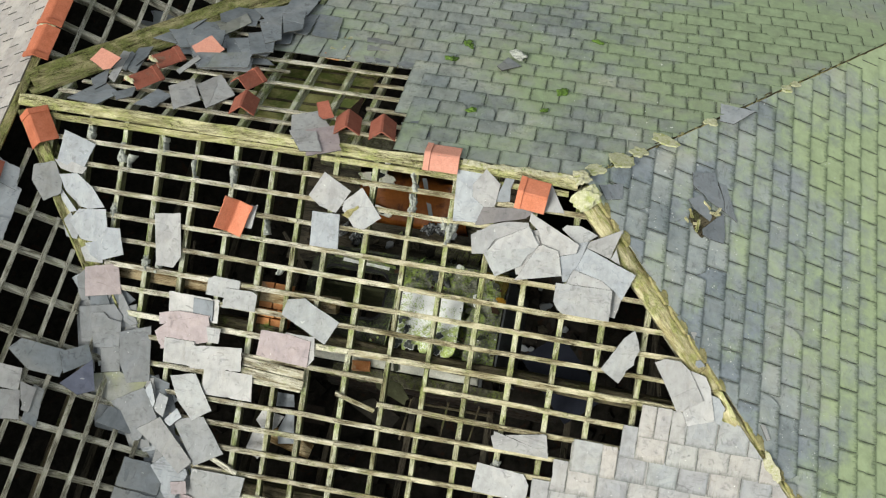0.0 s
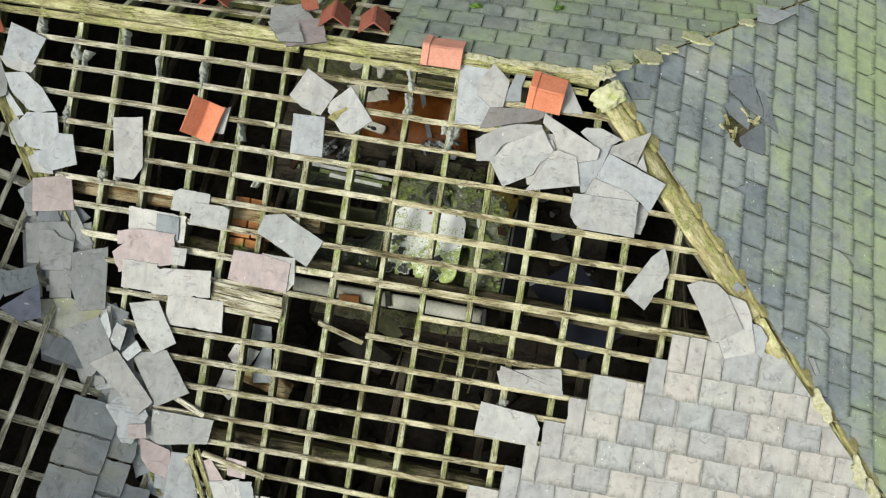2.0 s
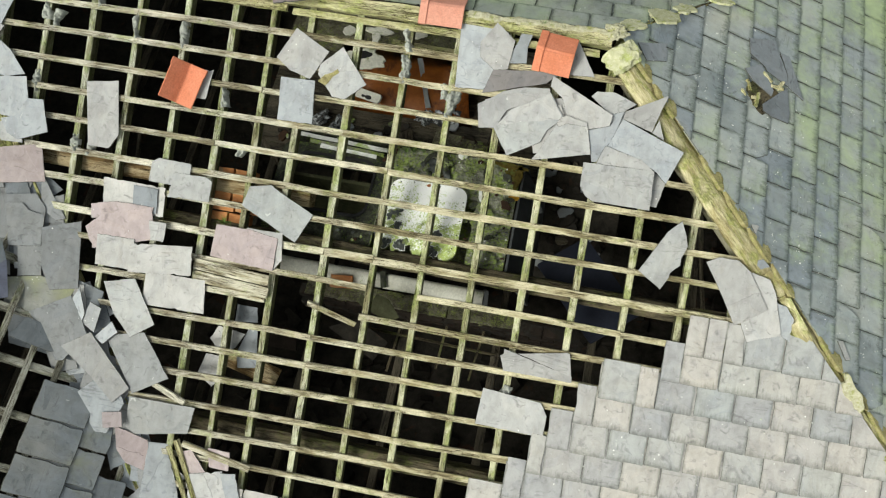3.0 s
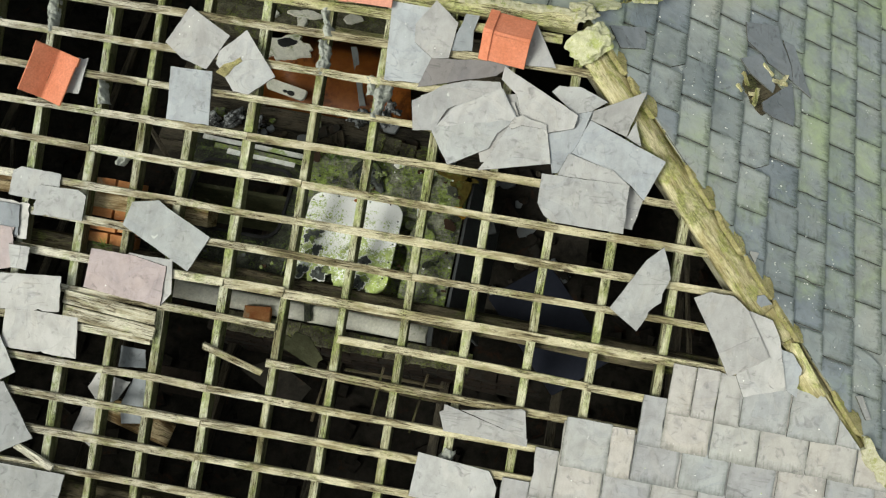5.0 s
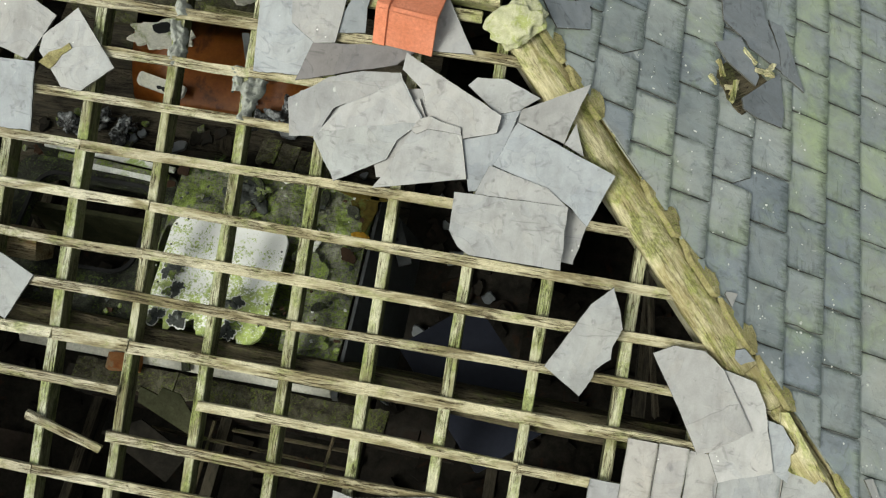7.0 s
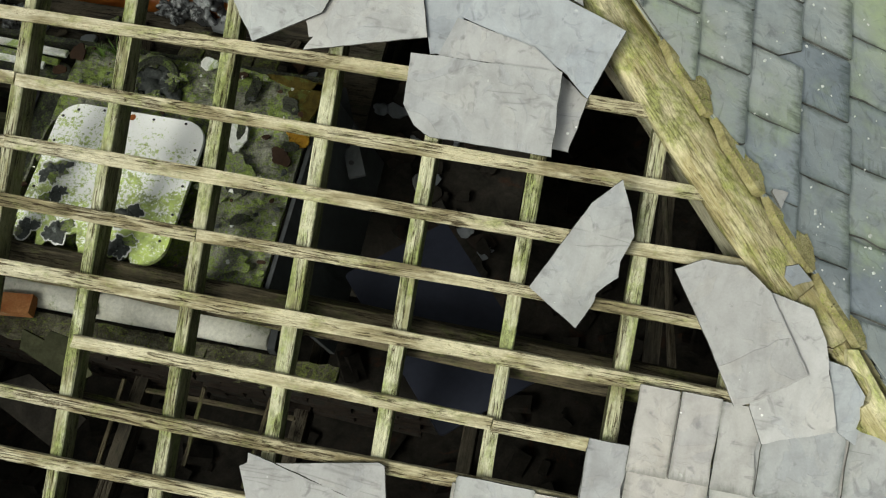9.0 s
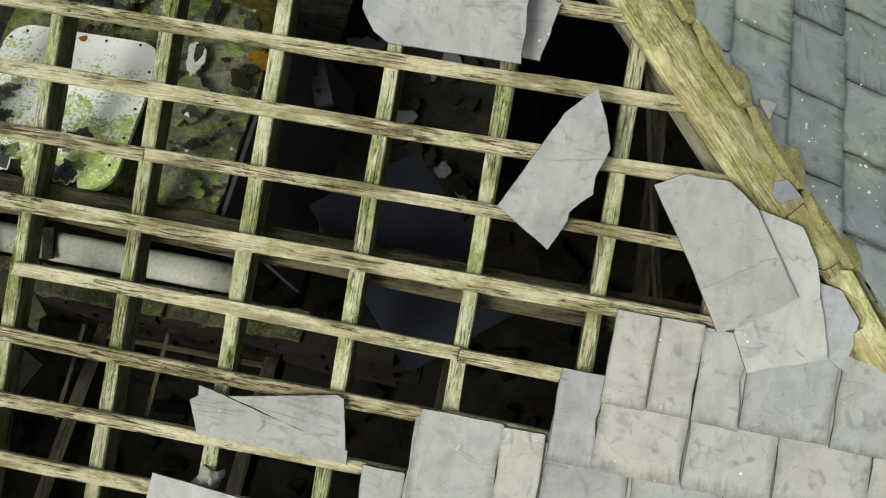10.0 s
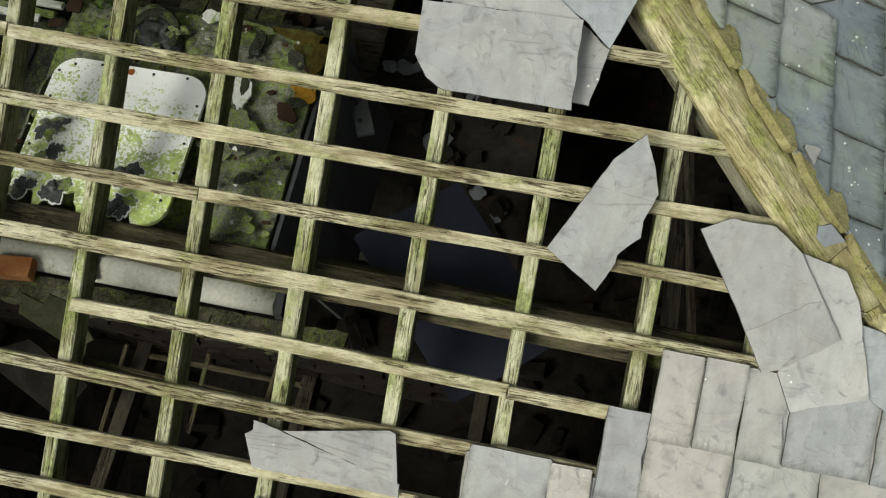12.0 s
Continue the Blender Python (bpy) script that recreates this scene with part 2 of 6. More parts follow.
def plain_material(name, dark, light, scale=12.0, other=None, share=0.5, rough=0.9, spec=0.2, metal=0.0, bump=0.6):
    """Mottled surface: two tones, and patches of a third colour over a share of it."""
    m, nt, b, own, pos, rnd = start(name, rough, spec)
    b.inputs["Metallic"].default_value = metal
    n1 = tex(nt, "noise", own, scale, 8, 0.65, 0.3)
    n2 = tex(nt, "noise", own, scale * 8, 5, 0.7)
    col = ramp(nt, n1, [(0.3, dark), (0.7, light)])
    if other:
        n3 = tex(nt, "noise", own, scale * 0.6, 9, 0.72, 0.5)
        col = mixc(nt, ramp(nt, n3, [(0.66 - share * 0.4, grey(0)), (0.74 - share * 0.4, grey(0.92))]), col, other)
    col = mixc(nt, 0.5, col, ramp(nt, n2, [(0.3, grey(0.55)), (0.7, grey(1.2))]), "MULTIPLY")
    col = mixc(nt, 0.6, col, ramp(nt, rnd, [(0.0, grey(0.75)), (1.0, grey(1.15))]), "MULTIPLY")
    finish(nt, b, col, maths(nt, "ADD", n1, maths(nt, "MULTIPLY", n2, 0.4)), bump, 0.008)
    return m


HIPWOOD = wood_material("lichened_hip_board", (0.42, 0.36, 0.18), (0.70, 0.64, 0.41), (0.38, 0.42, 0.11), 0.095, 0.85, 0.45)
EDGE = plain_material("dirty_slate_edge", (0.06, 0.06, 0.055), (0.15, 0.148, 0.13), 30.0, None, 0.1, 0.95, 0.1)
PALE = slate_material("slate_pale", (0.315, 0.308, 0.302), (0.43, 0.42, 0.41), tint=(0.31, 0.335, 0.34))
PINK = slate_material("slate_pink", (0.38, 0.31, 0.31), (0.44, 0.37, 0.36))
BLUE = slate_material("slate_blue", (0.305, 0.32, 0.338), (0.395, 0.41, 0.425))
WHITE = slate_material("slate_whitish", (0.38, 0.37, 0.36), (0.48, 0.465, 0.445))
NAVY = slate_material("slate_navy", (0.175, 0.19, 0.207), (0.235, 0.252, 0.272))
DARK = slate_material("slate_dark", (0.16, 0.174, 0.188), (0.245, 0.263, 0.28), (0.14, 0.15, 0.075), 0.72, 0.03)
VIOLET = slate_material("slate_violet", (0.13, 0.14, 0.19), (0.19, 0.19, 0.25))
MOSSY = slate_material("slate_mossy", (0.22, 0.22, 0.19), (0.3, 0.3, 0.27), (0.2, 0.21, 0.1), 0.55)
ASH = slate_material("slate_ash", (0.225, 0.23, 0.235), (0.315, 0.318, 0.32), tint=(0.27, 0.265, 0.25))
UMBER = slate_material("slate_umber", (0.15, 0.14, 0.14), (0.2, 0.185, 0.185))
LAID = slate_material("slate_laid_front", (0.325, 0.322, 0.328), (0.445, 0.412, 0.38), spots=0.085, tint=(0.315, 0.345, 0.35), grime=0.6)
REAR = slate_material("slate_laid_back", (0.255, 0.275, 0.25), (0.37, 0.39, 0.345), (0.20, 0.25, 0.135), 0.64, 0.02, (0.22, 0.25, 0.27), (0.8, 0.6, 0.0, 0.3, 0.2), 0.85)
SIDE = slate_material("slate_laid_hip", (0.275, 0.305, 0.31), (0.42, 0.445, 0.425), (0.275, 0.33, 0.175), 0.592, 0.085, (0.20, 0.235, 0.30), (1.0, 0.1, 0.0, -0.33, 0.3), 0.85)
WEST = slate_material("slate_laid_wing", (0.32, 0.29, 0.275), (0.42, 0.385, 0.36))
WOOD = wood_material("weathered_batten", (0.28, 0.235, 0.13), (0.585, 0.53, 0.355), (0.37, 0.385, 0.15), 0.04, bleach=0.75)
RAFT = wood_material("weathered_rafter", (0.26, 0.24, 0.125), (0.56, 0.545, 0.37), (0.31, 0.36, 0.11), 0.1, bleach=0.6)
# Rafter sides and undersides: algae-stained wood, with their shade added to the colour.
RAFTSIDE = wood_material("shaded_rafter_side", (0.07, 0.066, 0.032), (0.17, 0.165, 0.09), (0.12, 0.15, 0.04), 0.08)
MOSSWOOD = wood_material("mossy_board", (0.25, 0.22, 0.11), (0.46, 0.42, 0.22), (0.25, 0.29, 0.075), 0.13)
RIDGEWOOD = wood_material("ridge_board", (0.29, 0.265, 0.13), (0.54, 0.50, 0.30), (0.40, 0.42, 0.145), 0.1)
# Wing timbers: grey wood, darkened in colour as that slope faces from the light.
WINGWOOD = wood_material("grey_wing_timber", (0.20, 0.185, 0.12), (0.42, 0.395, 0.285), (0.24, 0.26, 0.10), 0.02, bleach=0.6)
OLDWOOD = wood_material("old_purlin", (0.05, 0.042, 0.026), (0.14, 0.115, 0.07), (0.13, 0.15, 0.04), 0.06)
ROTWOOD = wood_material("rotten_purlin", (0.16, 0.10, 0.04), (0.40, 0.32, 0.19), (0.22, 0.24, 0.07), 0.0, 0.15)
# Inner timbers: the darkness of the roof space is put into this colour.
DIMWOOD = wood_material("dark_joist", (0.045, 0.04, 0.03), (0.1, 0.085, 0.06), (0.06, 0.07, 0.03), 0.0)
CLAY = plain_material("terracotta", (0.40, 0.115, 0.055), (0.54, 0.175, 0.095), 9.0, (0.30, 0.13, 0.09), 0.1, 0.8, 0.25, bump=0.25)
OLDCLAY = plain_material("weathered_terracotta", (0.27, 0.085, 0.055), (0.38, 0.13, 0.085), 9.0, (0.2, 0.13, 0.09), 0.2, 0.85, 0.2, bump=0.3)
BRIGHTCLAY = plain_material("fresh_terracotta", (0.58, 0.185, 0.095), (0.70, 0.255, 0.15), 9.0, (0.62, 0.28, 0.2), 0.1, 0.8, 0.25, bump=0.2)
PINKCLAY = plain_material("pale_terracotta", (0.55, 0.24, 0.17), (0.64, 0.31, 0.23), 9.0, None, 0.1, 0.85, 0.2, bump=0.2)
MORTAR = plain_material("mortar", (0.34, 0.32, 0.20), (0.62, 0.59, 0.43), 30.0, (0.33, 0.34, 0.13), 0.35, 0.95, 0.1, bump=1.0)
TORCHING = plain_material("grey_torching", (0.24, 0.25, 0.22), (0.50, 0.51, 0.46), 30.0, (0.30, 0.33, 0.22), 0.2, 0.95, 0.1, bump=1.0)
LICHEN = plain_material("mossy_stone", (0.40, 0.40, 0.23), (0.62, 0.60, 0.42), 26.0, (0.36, 0.39, 0.14), 0.35, 0.95, 0.1, bump=1.0)
ENAMEL = plain_material("chipped_white_enamel", (0.60, 0.60, 0.55), (0.82, 0.83, 0.79), 9.0, (0.27, 0.36, 0.07), 0.3, 0.5, 0.4, bump=0.4)


def mossy_material(name, stops, moss, share, pale, rough=0.85, fade=None, gritty=0.8, relief=1.0, rot=0.9):
    """Decayed sheet: stained base, crusts of moss broken into grains, pale lichen rings; fade = axis down which moss thickens."""
    m, nt, b, own, pos, rnd = start(name, rough, 0.25)
    stain = tex(nt, "noise", own, 11.0, 12, 0.78, 0.7)
    col = ramp(nt, stain, stops)
    where = tex(nt, "noise", own, 8.0, 12, 0.8, 0.3)
    if fade:
        co = nt.nodes.new("ShaderNodeTexCoord")
        dot = nt.nodes.new("ShaderNodeVectorMath")
        dot.operation = "DOT_PRODUCT"
        nt.links.new(co.outputs["Object"], dot.inputs[0])
        dot.inputs[1].default_value = fade
        where = maths(nt, "ADD", where, dot.outputs["Value"])
    grains = tex(nt, "noise", own, 70.0, 4, 0.8)
    cover = maths(nt, "ADD", where, maths(nt, "MULTIPLY", maths(nt, "SUBTRACT", grains, 0.5), 0.8))
    tone = ramp(nt, tex(nt, "noise", own, 22.0, 4, 0.7), [(0.3, tuple(c * 0.4 for c in moss)), (0.5, moss), (0.7, tuple(c * 1.5 for c in moss))])
    col = mixc(nt, ramp(nt, cover, [(0.62 - share, grey(0)), (0.70 - share, grey(0.92))]), col, tone)
    ring = tex(nt, "noise", own, 24.0, 9, 0.78, 0.8)
    col = mixc(nt, ramp(nt, ring, [(0.64, grey(0)), (0.69, grey(0.85))]), col, pale)
    hole = tex(nt, "noise", own, 18.0, 7, 0.72, 1.5)
    col = mixc(nt, ramp(nt, hole, [(0.33, grey(rot)), (0.38, grey(0))]), col, tuple(c * 0.3 for c in stops[0][1]))
    grit = tex(nt, "noise", own, 160.0, 3, 0.8)
    col = mixc(nt, gritty, col, ramp(nt, grit, [(0.36, grey(0.35)), (0.5, grey(1.0)), (0.64, grey(1.5))]), "MULTIPLY")
    finish(nt, b, col, maths(nt, "ADD", stain, maths(nt, "MULTIPLY", cover, 0.8)), relief, 0.012)
    return m


PLATE = mossy_material("mossy_white_enamel", [(0.2, (0.8, 0.8, 0.75)), (0.34, (0.9, 0.9, 0.87)), (0.7, (0.93, 0.93, 0.91))], (0.37, 0.46, 0.09), 0.15, (0.91, 0.91, 0.88), 0.5, (0.0, -0.36, 0.0), 0.03, 0.14, 0.0)
SCRAP = mossy_material("mossy_metal", [(0.32, (0.05, 0.05, 0.04)), (0.45, (0.13, 0.13, 0.10)), (0.58, (0.23, 0.23, 0.18)), (0.72, (0.34, 0.34, 0.28))], (0.20, 0.265, 0.055), 0.15, (0.45, 0.47, 0.40), gritty=0.6, relief=0.8, rot=0.75)
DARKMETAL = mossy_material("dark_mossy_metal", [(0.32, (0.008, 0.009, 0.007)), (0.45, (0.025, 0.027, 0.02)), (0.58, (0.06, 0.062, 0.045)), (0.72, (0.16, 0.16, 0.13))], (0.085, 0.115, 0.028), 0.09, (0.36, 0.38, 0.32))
CRUST = mossy_material("moss_crust", [(0.3, (0.12, 0.10, 0.045)), (0.5, (0.32, 0.28, 0.13)), (0.7, (0.5, 0.45, 0.25))], (0.3, 0.31, 0.09), 0.08, (0.42, 0.40, 0.26), 0.95, gritty=0.35)
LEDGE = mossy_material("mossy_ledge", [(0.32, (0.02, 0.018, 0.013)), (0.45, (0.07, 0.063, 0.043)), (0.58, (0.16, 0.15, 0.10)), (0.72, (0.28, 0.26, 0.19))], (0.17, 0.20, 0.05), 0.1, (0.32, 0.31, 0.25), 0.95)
CHARRED = plain_material("charred_crust", (0.02, 0.022, 0.02), (0.10, 0.11, 0.10), 40.0, (0.22, 0.24, 0.22), 0.2, 0.7, 0.4, bump=1.0)
GOLD = plain_material("golden_moss", (0.05, 0.038, 0.01), (0.13, 0.095, 0.02), 30.0, (0.10, 0.12, 0.03), 0.3, 0.95, 0.1, bump=1.0)
RUST = plain_material("rust", (0.025, 0.016, 0.011), (0.075, 0.04, 0.022), 12.0, None, 0.1, 0.9, 0.2)
ORANGE = plain_material("rust_brown_board", (0.30, 0.085, 0.016), (0.48, 0.16, 0.03), 5.0, (0.16, 0.05, 0.015), 0.3, 0.4, 0.3)
BRICK = plain_material("brick", (0.38, 0.14, 0.05), (0.56, 0.27, 0.11), 11.0, (0.45, 0.33, 0.2), 0.25, 0.95, 0.1)
# Inner brick and rubble: near-black colours carry the roof space's lack of light.
DIMBRICK = plain_material("shaded_brick", (0.018, 0.015, 0.012), (0.048, 0.036, 0.028), 5.0, (0.035, 0.033, 0.028), 0.4, 0.95, 0.1)
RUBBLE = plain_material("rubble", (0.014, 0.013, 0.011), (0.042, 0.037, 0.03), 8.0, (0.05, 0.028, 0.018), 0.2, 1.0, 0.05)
CREAM = plain_material("cream_paint", (0.70, 0.68, 0.56), (0.84, 0.82, 0.73), 6.0, (0.28, 0.32, 0.12), 0.25, 0.6, 0.3, bump=0.15)
NAVYMETAL = plain_material("dark_blue_sheet", (0.009, 0.011, 0.02), (0.017, 0.02, 0.033), 4.0, None, 0.1, 0.6, 0.3, bump=0.1)
BLACK = plain_material("black_rubber", (0.01, 0.01, 0.01), (0.025, 0.025, 0.025), 10.0, None, 0.1, 0.7, 0.3)
FOIL = plain_material("crumpled_plastic", (0.10, 0.10, 0.10), (0.62, 0.65, 0.66), 26.0, (0.03, 0.03, 0.03), 0.55, 0.25, 0.6)
DIMMETAL = plain_material("dim_grey_metal", (0.05, 0.054, 0.056), (0.085, 0.09, 0.092), 3.0, (0.03, 0.033, 0.03), 0.3, 0.5, 0.4, bump=0.15)
YELLOW = plain_material("yellow_lichen", (0.36, 0.17, 0.02), (0.62, 0.36, 0.04), 40.0, (0.10, 0.07, 0.02), 0.3, 0.95, 0.1, bump=1.0)
GREENWALL = plain_material("mossy_lining", (0.22, 0.21, 0.06), (0.50, 0.47, 0.20), 4.0, (0.16, 0.20, 0.05), 0.5, 0.9, 0.2)
OLIVE = plain_material("olive_board", (0.035, 0.038, 0.018), (0.085, 0.085, 0.045), 9.0, (0.16, 0.155, 0.1), 0.15, 0.9, 0.2)
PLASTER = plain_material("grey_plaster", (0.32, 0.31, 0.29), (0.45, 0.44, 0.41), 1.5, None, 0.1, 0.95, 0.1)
GRASS = plain_material("grass", (0.05, 0.08, 0.02), (0.09, 0.13, 0.035), 0.6, (0.10, 0.09, 0.05), 0.3, 1.0, 0.1)
LEAF = plain_material("leaf", (0.07, 0.13, 0.02), (0.14, 0.24, 0.04), 20.0, None, 0.1, 0.6, 0.3)
TONE = {"p": (PALE, "pale grey"), "k": (PINK, "pinkish grey"), "b": (BLUE, "bluish grey"), "w": (WHITE, "whitish grey"), "n": (NAVY, "dark blue"), "d": (DARK, "dark grey"),
        "v": (VIOLET, "violet grey"), "m": (MOSSY, "mossy grey"), "u": (UMBER, "brownish grey"), "g": (ASH, "mid grey")}


# ---- builders ----
def mesh_of(name, bm, material):
    bmesh.ops.recalc_face_normals(bm, faces=bm.faces)
    me = bpy.data.meshes.new(name)
    bm.to_mesh(me)
    bm.free()
    me.materials.append(material)
    return me


def group_of(name, label, category, kind="", group=""):
    return tagged(new(name), label, category, group, kind)


def part(name, data, material, parent=None, label="", pose_=None):
    """Links a bmesh, or a mesh that is there already, as one object under a thing or a part."""
    me = data if isinstance(data, bpy.types.Mesh) else mesh_of(name, data, material)
    ob = new(name, me)
    if pose_ is not None:
        ob.matrix_world = pose_
    if parent is not None:
        ob.parent = parent
        if parent.type != "EMPTY" or parent.matrix_world != Matrix():
            ob.matrix_parent_inverse = parent.matrix_world.inverted()
    if label:
        ob["label"] = label
    return ob


def prism(outline, z0, z1, bm=None, inset=0.0, rim=False):
    """A slab with this outline; the upper edge drawn in by inset."""
    bm = bm or bmesh.new()
    k = len(outline)
    c = sum((Vector(p) for p in outline), Vector((0, 0))) / k
    lo = [bm.verts.new((x, y, z0)) for x, y in outline]
    hi = [bm.verts.new((*(Vector((x, y)) + (c - Vector((x, y))).normalized() * inset), z1)) for x, y in outline]
    bm.faces.new(lo[::-1])
    bm.faces.new(hi)
    for i in range(k):
        bm.faces.new((lo[i], lo[(i + 1) % k], hi[(i + 1) % k], hi[i])).material_index = 1 if rim else 0
    return bm


def beam(length, width, depth, rng, rough=0.002, step=0.25, bow=0.0, worn=0.1):
    """A sawn timber along x, its top at z = 0, with worn edges."""
    n = max(2, int(length / step))
    c = min(width, depth) * worn
    if worn > 0.2:                                     # rounded by weather: eight sides spread over a low arch
        c = depth * 0.45
        ring = [(-width * 0.13, 0), (width * 0.13, 0), (width * 0.34, -c * 0.3), (width / 2, -c), (width / 2, -depth), (-width / 2, -depth), (-width / 2, -c), (-width * 0.34, -c * 0.3)]
    else:
        ring = [(-width / 2 + c, 0), (width / 2 - c, 0), (width / 2, -c), (width / 2, -depth + c), (width / 2 - c, -depth), (-width / 2 + c, -depth), (-width / 2, -depth + c), (-width / 2, -c)]
    bm = bmesh.new()
    rows = []
    for i in range(n + 1):
        f = i / n
        sag = bow * math.sin(math.pi * f)
        rows.append([bm.verts.new((f * length + (rng.uniform(-1, 1) * 0.006 if i in (0, n) else 0), y + sag + rng.gauss(0, rough), z + rng.gauss(0, rough))) for y, z in ring])
    for a, b in zip(rows, rows[1:]):
        for k in range(8):
            f = bm.faces.new((a[k], b[k], b[(k + 1) % 8], a[(k + 1) % 8]))
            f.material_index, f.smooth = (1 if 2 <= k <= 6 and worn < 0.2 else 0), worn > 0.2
    bm.faces.new(rows[0])
    bm.faces.new(rows[-1][::-1])
    return bm


def between(a, b, up):
    """A pose at a with x towards b and z near up."""
    x = (b - a).normalized()
    y = up.cross(x).normalized()
    m = Matrix((x, y, x.cross(y))).transposed().to_4x4()
    m.translation = a
    return m


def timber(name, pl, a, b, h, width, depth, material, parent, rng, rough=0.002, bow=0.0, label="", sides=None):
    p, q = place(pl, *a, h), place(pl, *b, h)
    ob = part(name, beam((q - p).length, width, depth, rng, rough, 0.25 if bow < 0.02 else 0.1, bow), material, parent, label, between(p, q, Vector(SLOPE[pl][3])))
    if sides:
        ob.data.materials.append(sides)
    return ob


def slate_outline(w, l, taper, skew, cut, rng, chip, step=0.07):
    q = [(-w / 2 * (1 + taper) - skew * l / 2, l / 2), (w / 2 * (1 + taper) - skew * l / 2, l / 2), (w / 2 * (1 - taper) + skew * l / 2, -l / 2), (-w / 2 * (1 - taper) + skew * l / 2, -l / 2)]
    q = [Vector(p) for p in q]
    pts = []
    for i, name in enumerate(("tl", "tr", "br", "bl")):
        before, here, after = q[i - 1], q[i], q[(i + 1) % 4]
        k = rng.uniform(0.18, 0.32) if name == cut else rng.uniform(0.004, 0.03)
        pts += [here + (before - here) * k, here + (after - here) * (k * rng.uniform(0.7, 1.2))]
    out = []
    for i, p in enumerate(pts):
        nxt = pts[(i + 1) % len(pts)]
        out.append(p)
        far = (nxt - p).length
        side = Vector((-(nxt - p).y, (nxt - p).x)).normalized() if far > 1e-5 else Vector((0, 0))
        for k in range(1, max(1, int(far / step))):
            out.append(p + (nxt - p) * (k / max(1, int(far / step))) + side * (rng.gauss(0, chip) - (rng.uniform(0.004, 0.014) if rng.random() < 0.07 else 0)))
    return out


def split_layer(line, rng, z):
    """A thin layer left on part of a slate's face, with a torn edge."""
    xs = [p.x for p in line]
    ang, off = rng.uniform(0, math.tau), rng.uniform(-0.1, 0.25) * (max(xs) - min(xs))
    d = Vector((math.cos(ang), math.sin(ang)))
    kept = []
    for i, p in enumerate(line):
        nxt = line[(i + 1) % len(line)]
        a, b = p.dot(d) - off, nxt.dot(d) - off
        if a > 0:
            kept.append(p * 0.97)
        if a * b < 0:
            kept.append((p + (nxt - p) * (a / (a - b))) * 0.97)
    if len(kept) < 4:
        return None
    torn = []
    for i, p in enumerate(kept):
        nxt = kept[(i + 1) % len(kept)]
        torn.append(p)
        if (nxt - p).length > 0.1:
            torn += [p + (nxt - p) * (k / 6) + d * rng.gauss(0, 0.007) for k in range(1, 6)]
    return prism(torn, z - 0.0004, z + 0.002, None, 0.002)


def slate_mesh(name, material, w, l, taper=0.0, skew=0.0, cut="", seed=0, chip=0.0035, thick=0.007, flakes=1, inset=0.0015):
    """One riven slate: chipped edges and a drawn-in arris, dark with dirt."""
    rng = random.Random(seed)
    me = mesh_of(name, prism(slate_outline(w, l, taper, skew, cut, rng, chip), 0, thick, None, inset, True), material)
    me.materials.append(EDGE)
    return me


def lump_mesh(name, material, size, seed, detail=2, rough=0.28):
    rng = random.Random(seed)
    bm = bmesh.new()
    bmesh.ops.create_icosphere(bm, subdivisions=detail, radius=0.5)
    off = Vector((rng.uniform(0, 99), rng.uniform(0, 99), rng.uniform(0, 99)))
    for v in bm.verts:
        k = 1 + rough * 2 * noise.noise(v.co * 2.2 + off) + rough * noise.noise(v.co * 6 + off)
        v.co = Vector((v.co.x * size[0], v.co.y * size[1], v.co.z * size[2])) * k
    for f in bm.faces:
        f.smooth = detail > 3
    return mesh_of(name, bm, material)


def slab_on(name, pl, pts, h0, h1, material, parent=None, label=""):
    bm = bmesh.new()
    lo, hi = ([bm.verts.new(place(pl, u, v, h)) for u, v in pts] for h in (h0, h1))
    k = len(pts)
    bm.faces.new(lo)
    bm.faces.new(hi)
    for i in range(k):
        bm.faces.new((lo[i], lo[(i + 1) % k], hi[(i + 1) % k], hi[i]))
    return part(name, bm, material, parent, label)


def box(x0, x1, y0, y1, z0, z1, bm=None):
    bm = bm or bmesh.new()
    v = [bm.verts.new((x, y, z)) for x in (x0, x1) for y in (y0, y1) for z in (z0, z1)]
    for f in ((0, 1, 3, 2), (4, 6, 7, 5), (0, 4, 5, 1), (2, 3, 7, 6), (0, 2, 6, 4), (1, 5, 7, 3)):
        bm.faces.new([v[i] for i in f])
    return bm


def crust(name, a, b, up, width, height, material, parent, seed, wander=0.3):
    """A crumbling strip of moss or mortar from a to b, uneven in width and height, its edges sunk."""
    n, k = max(8, int((b - a).length / 0.008)), 13
    off = seed * 13.7
    bm = bmesh.new()
    rows = []
    for i in range(n + 1):
        x = (b - a).length * i / n
        side = wander * width * noise.noise(Vector((x * 7, off, 1)))
        w = width * max(0.15, 0.85 + 0.8 * noise.noise(Vector((x * 9, off, 5))) + 0.35 * noise.noise(Vector((x * 31, off, 8))))
        row = []
        for j in range(k):
            f = 2 * j / (k - 1) - 1
            y = side + f * w / 2
            z = height * (1 - f * f) * (0.55 + 0.8 * noise.noise(Vector((x * 18, y * 18, off))) + 0.7 * noise.noise(Vector((x * 55, y * 55, off)))) - 0.35 * height
            row.append(bm.verts.new((x, y + 0.15 * height * noise.noise(Vector((x * 60, y * 60, off + 4))), z - (height if abs(f) == 1 else 0))))
        rows.append(row)
    for p, q in zip(rows, rows[1:]):
        for j in range(k - 1):
            bm.faces.new((p[j], q[j], q[j + 1], p[j + 1])).smooth = True
    return part(name, bm, material, parent, "", between(a, b, up))


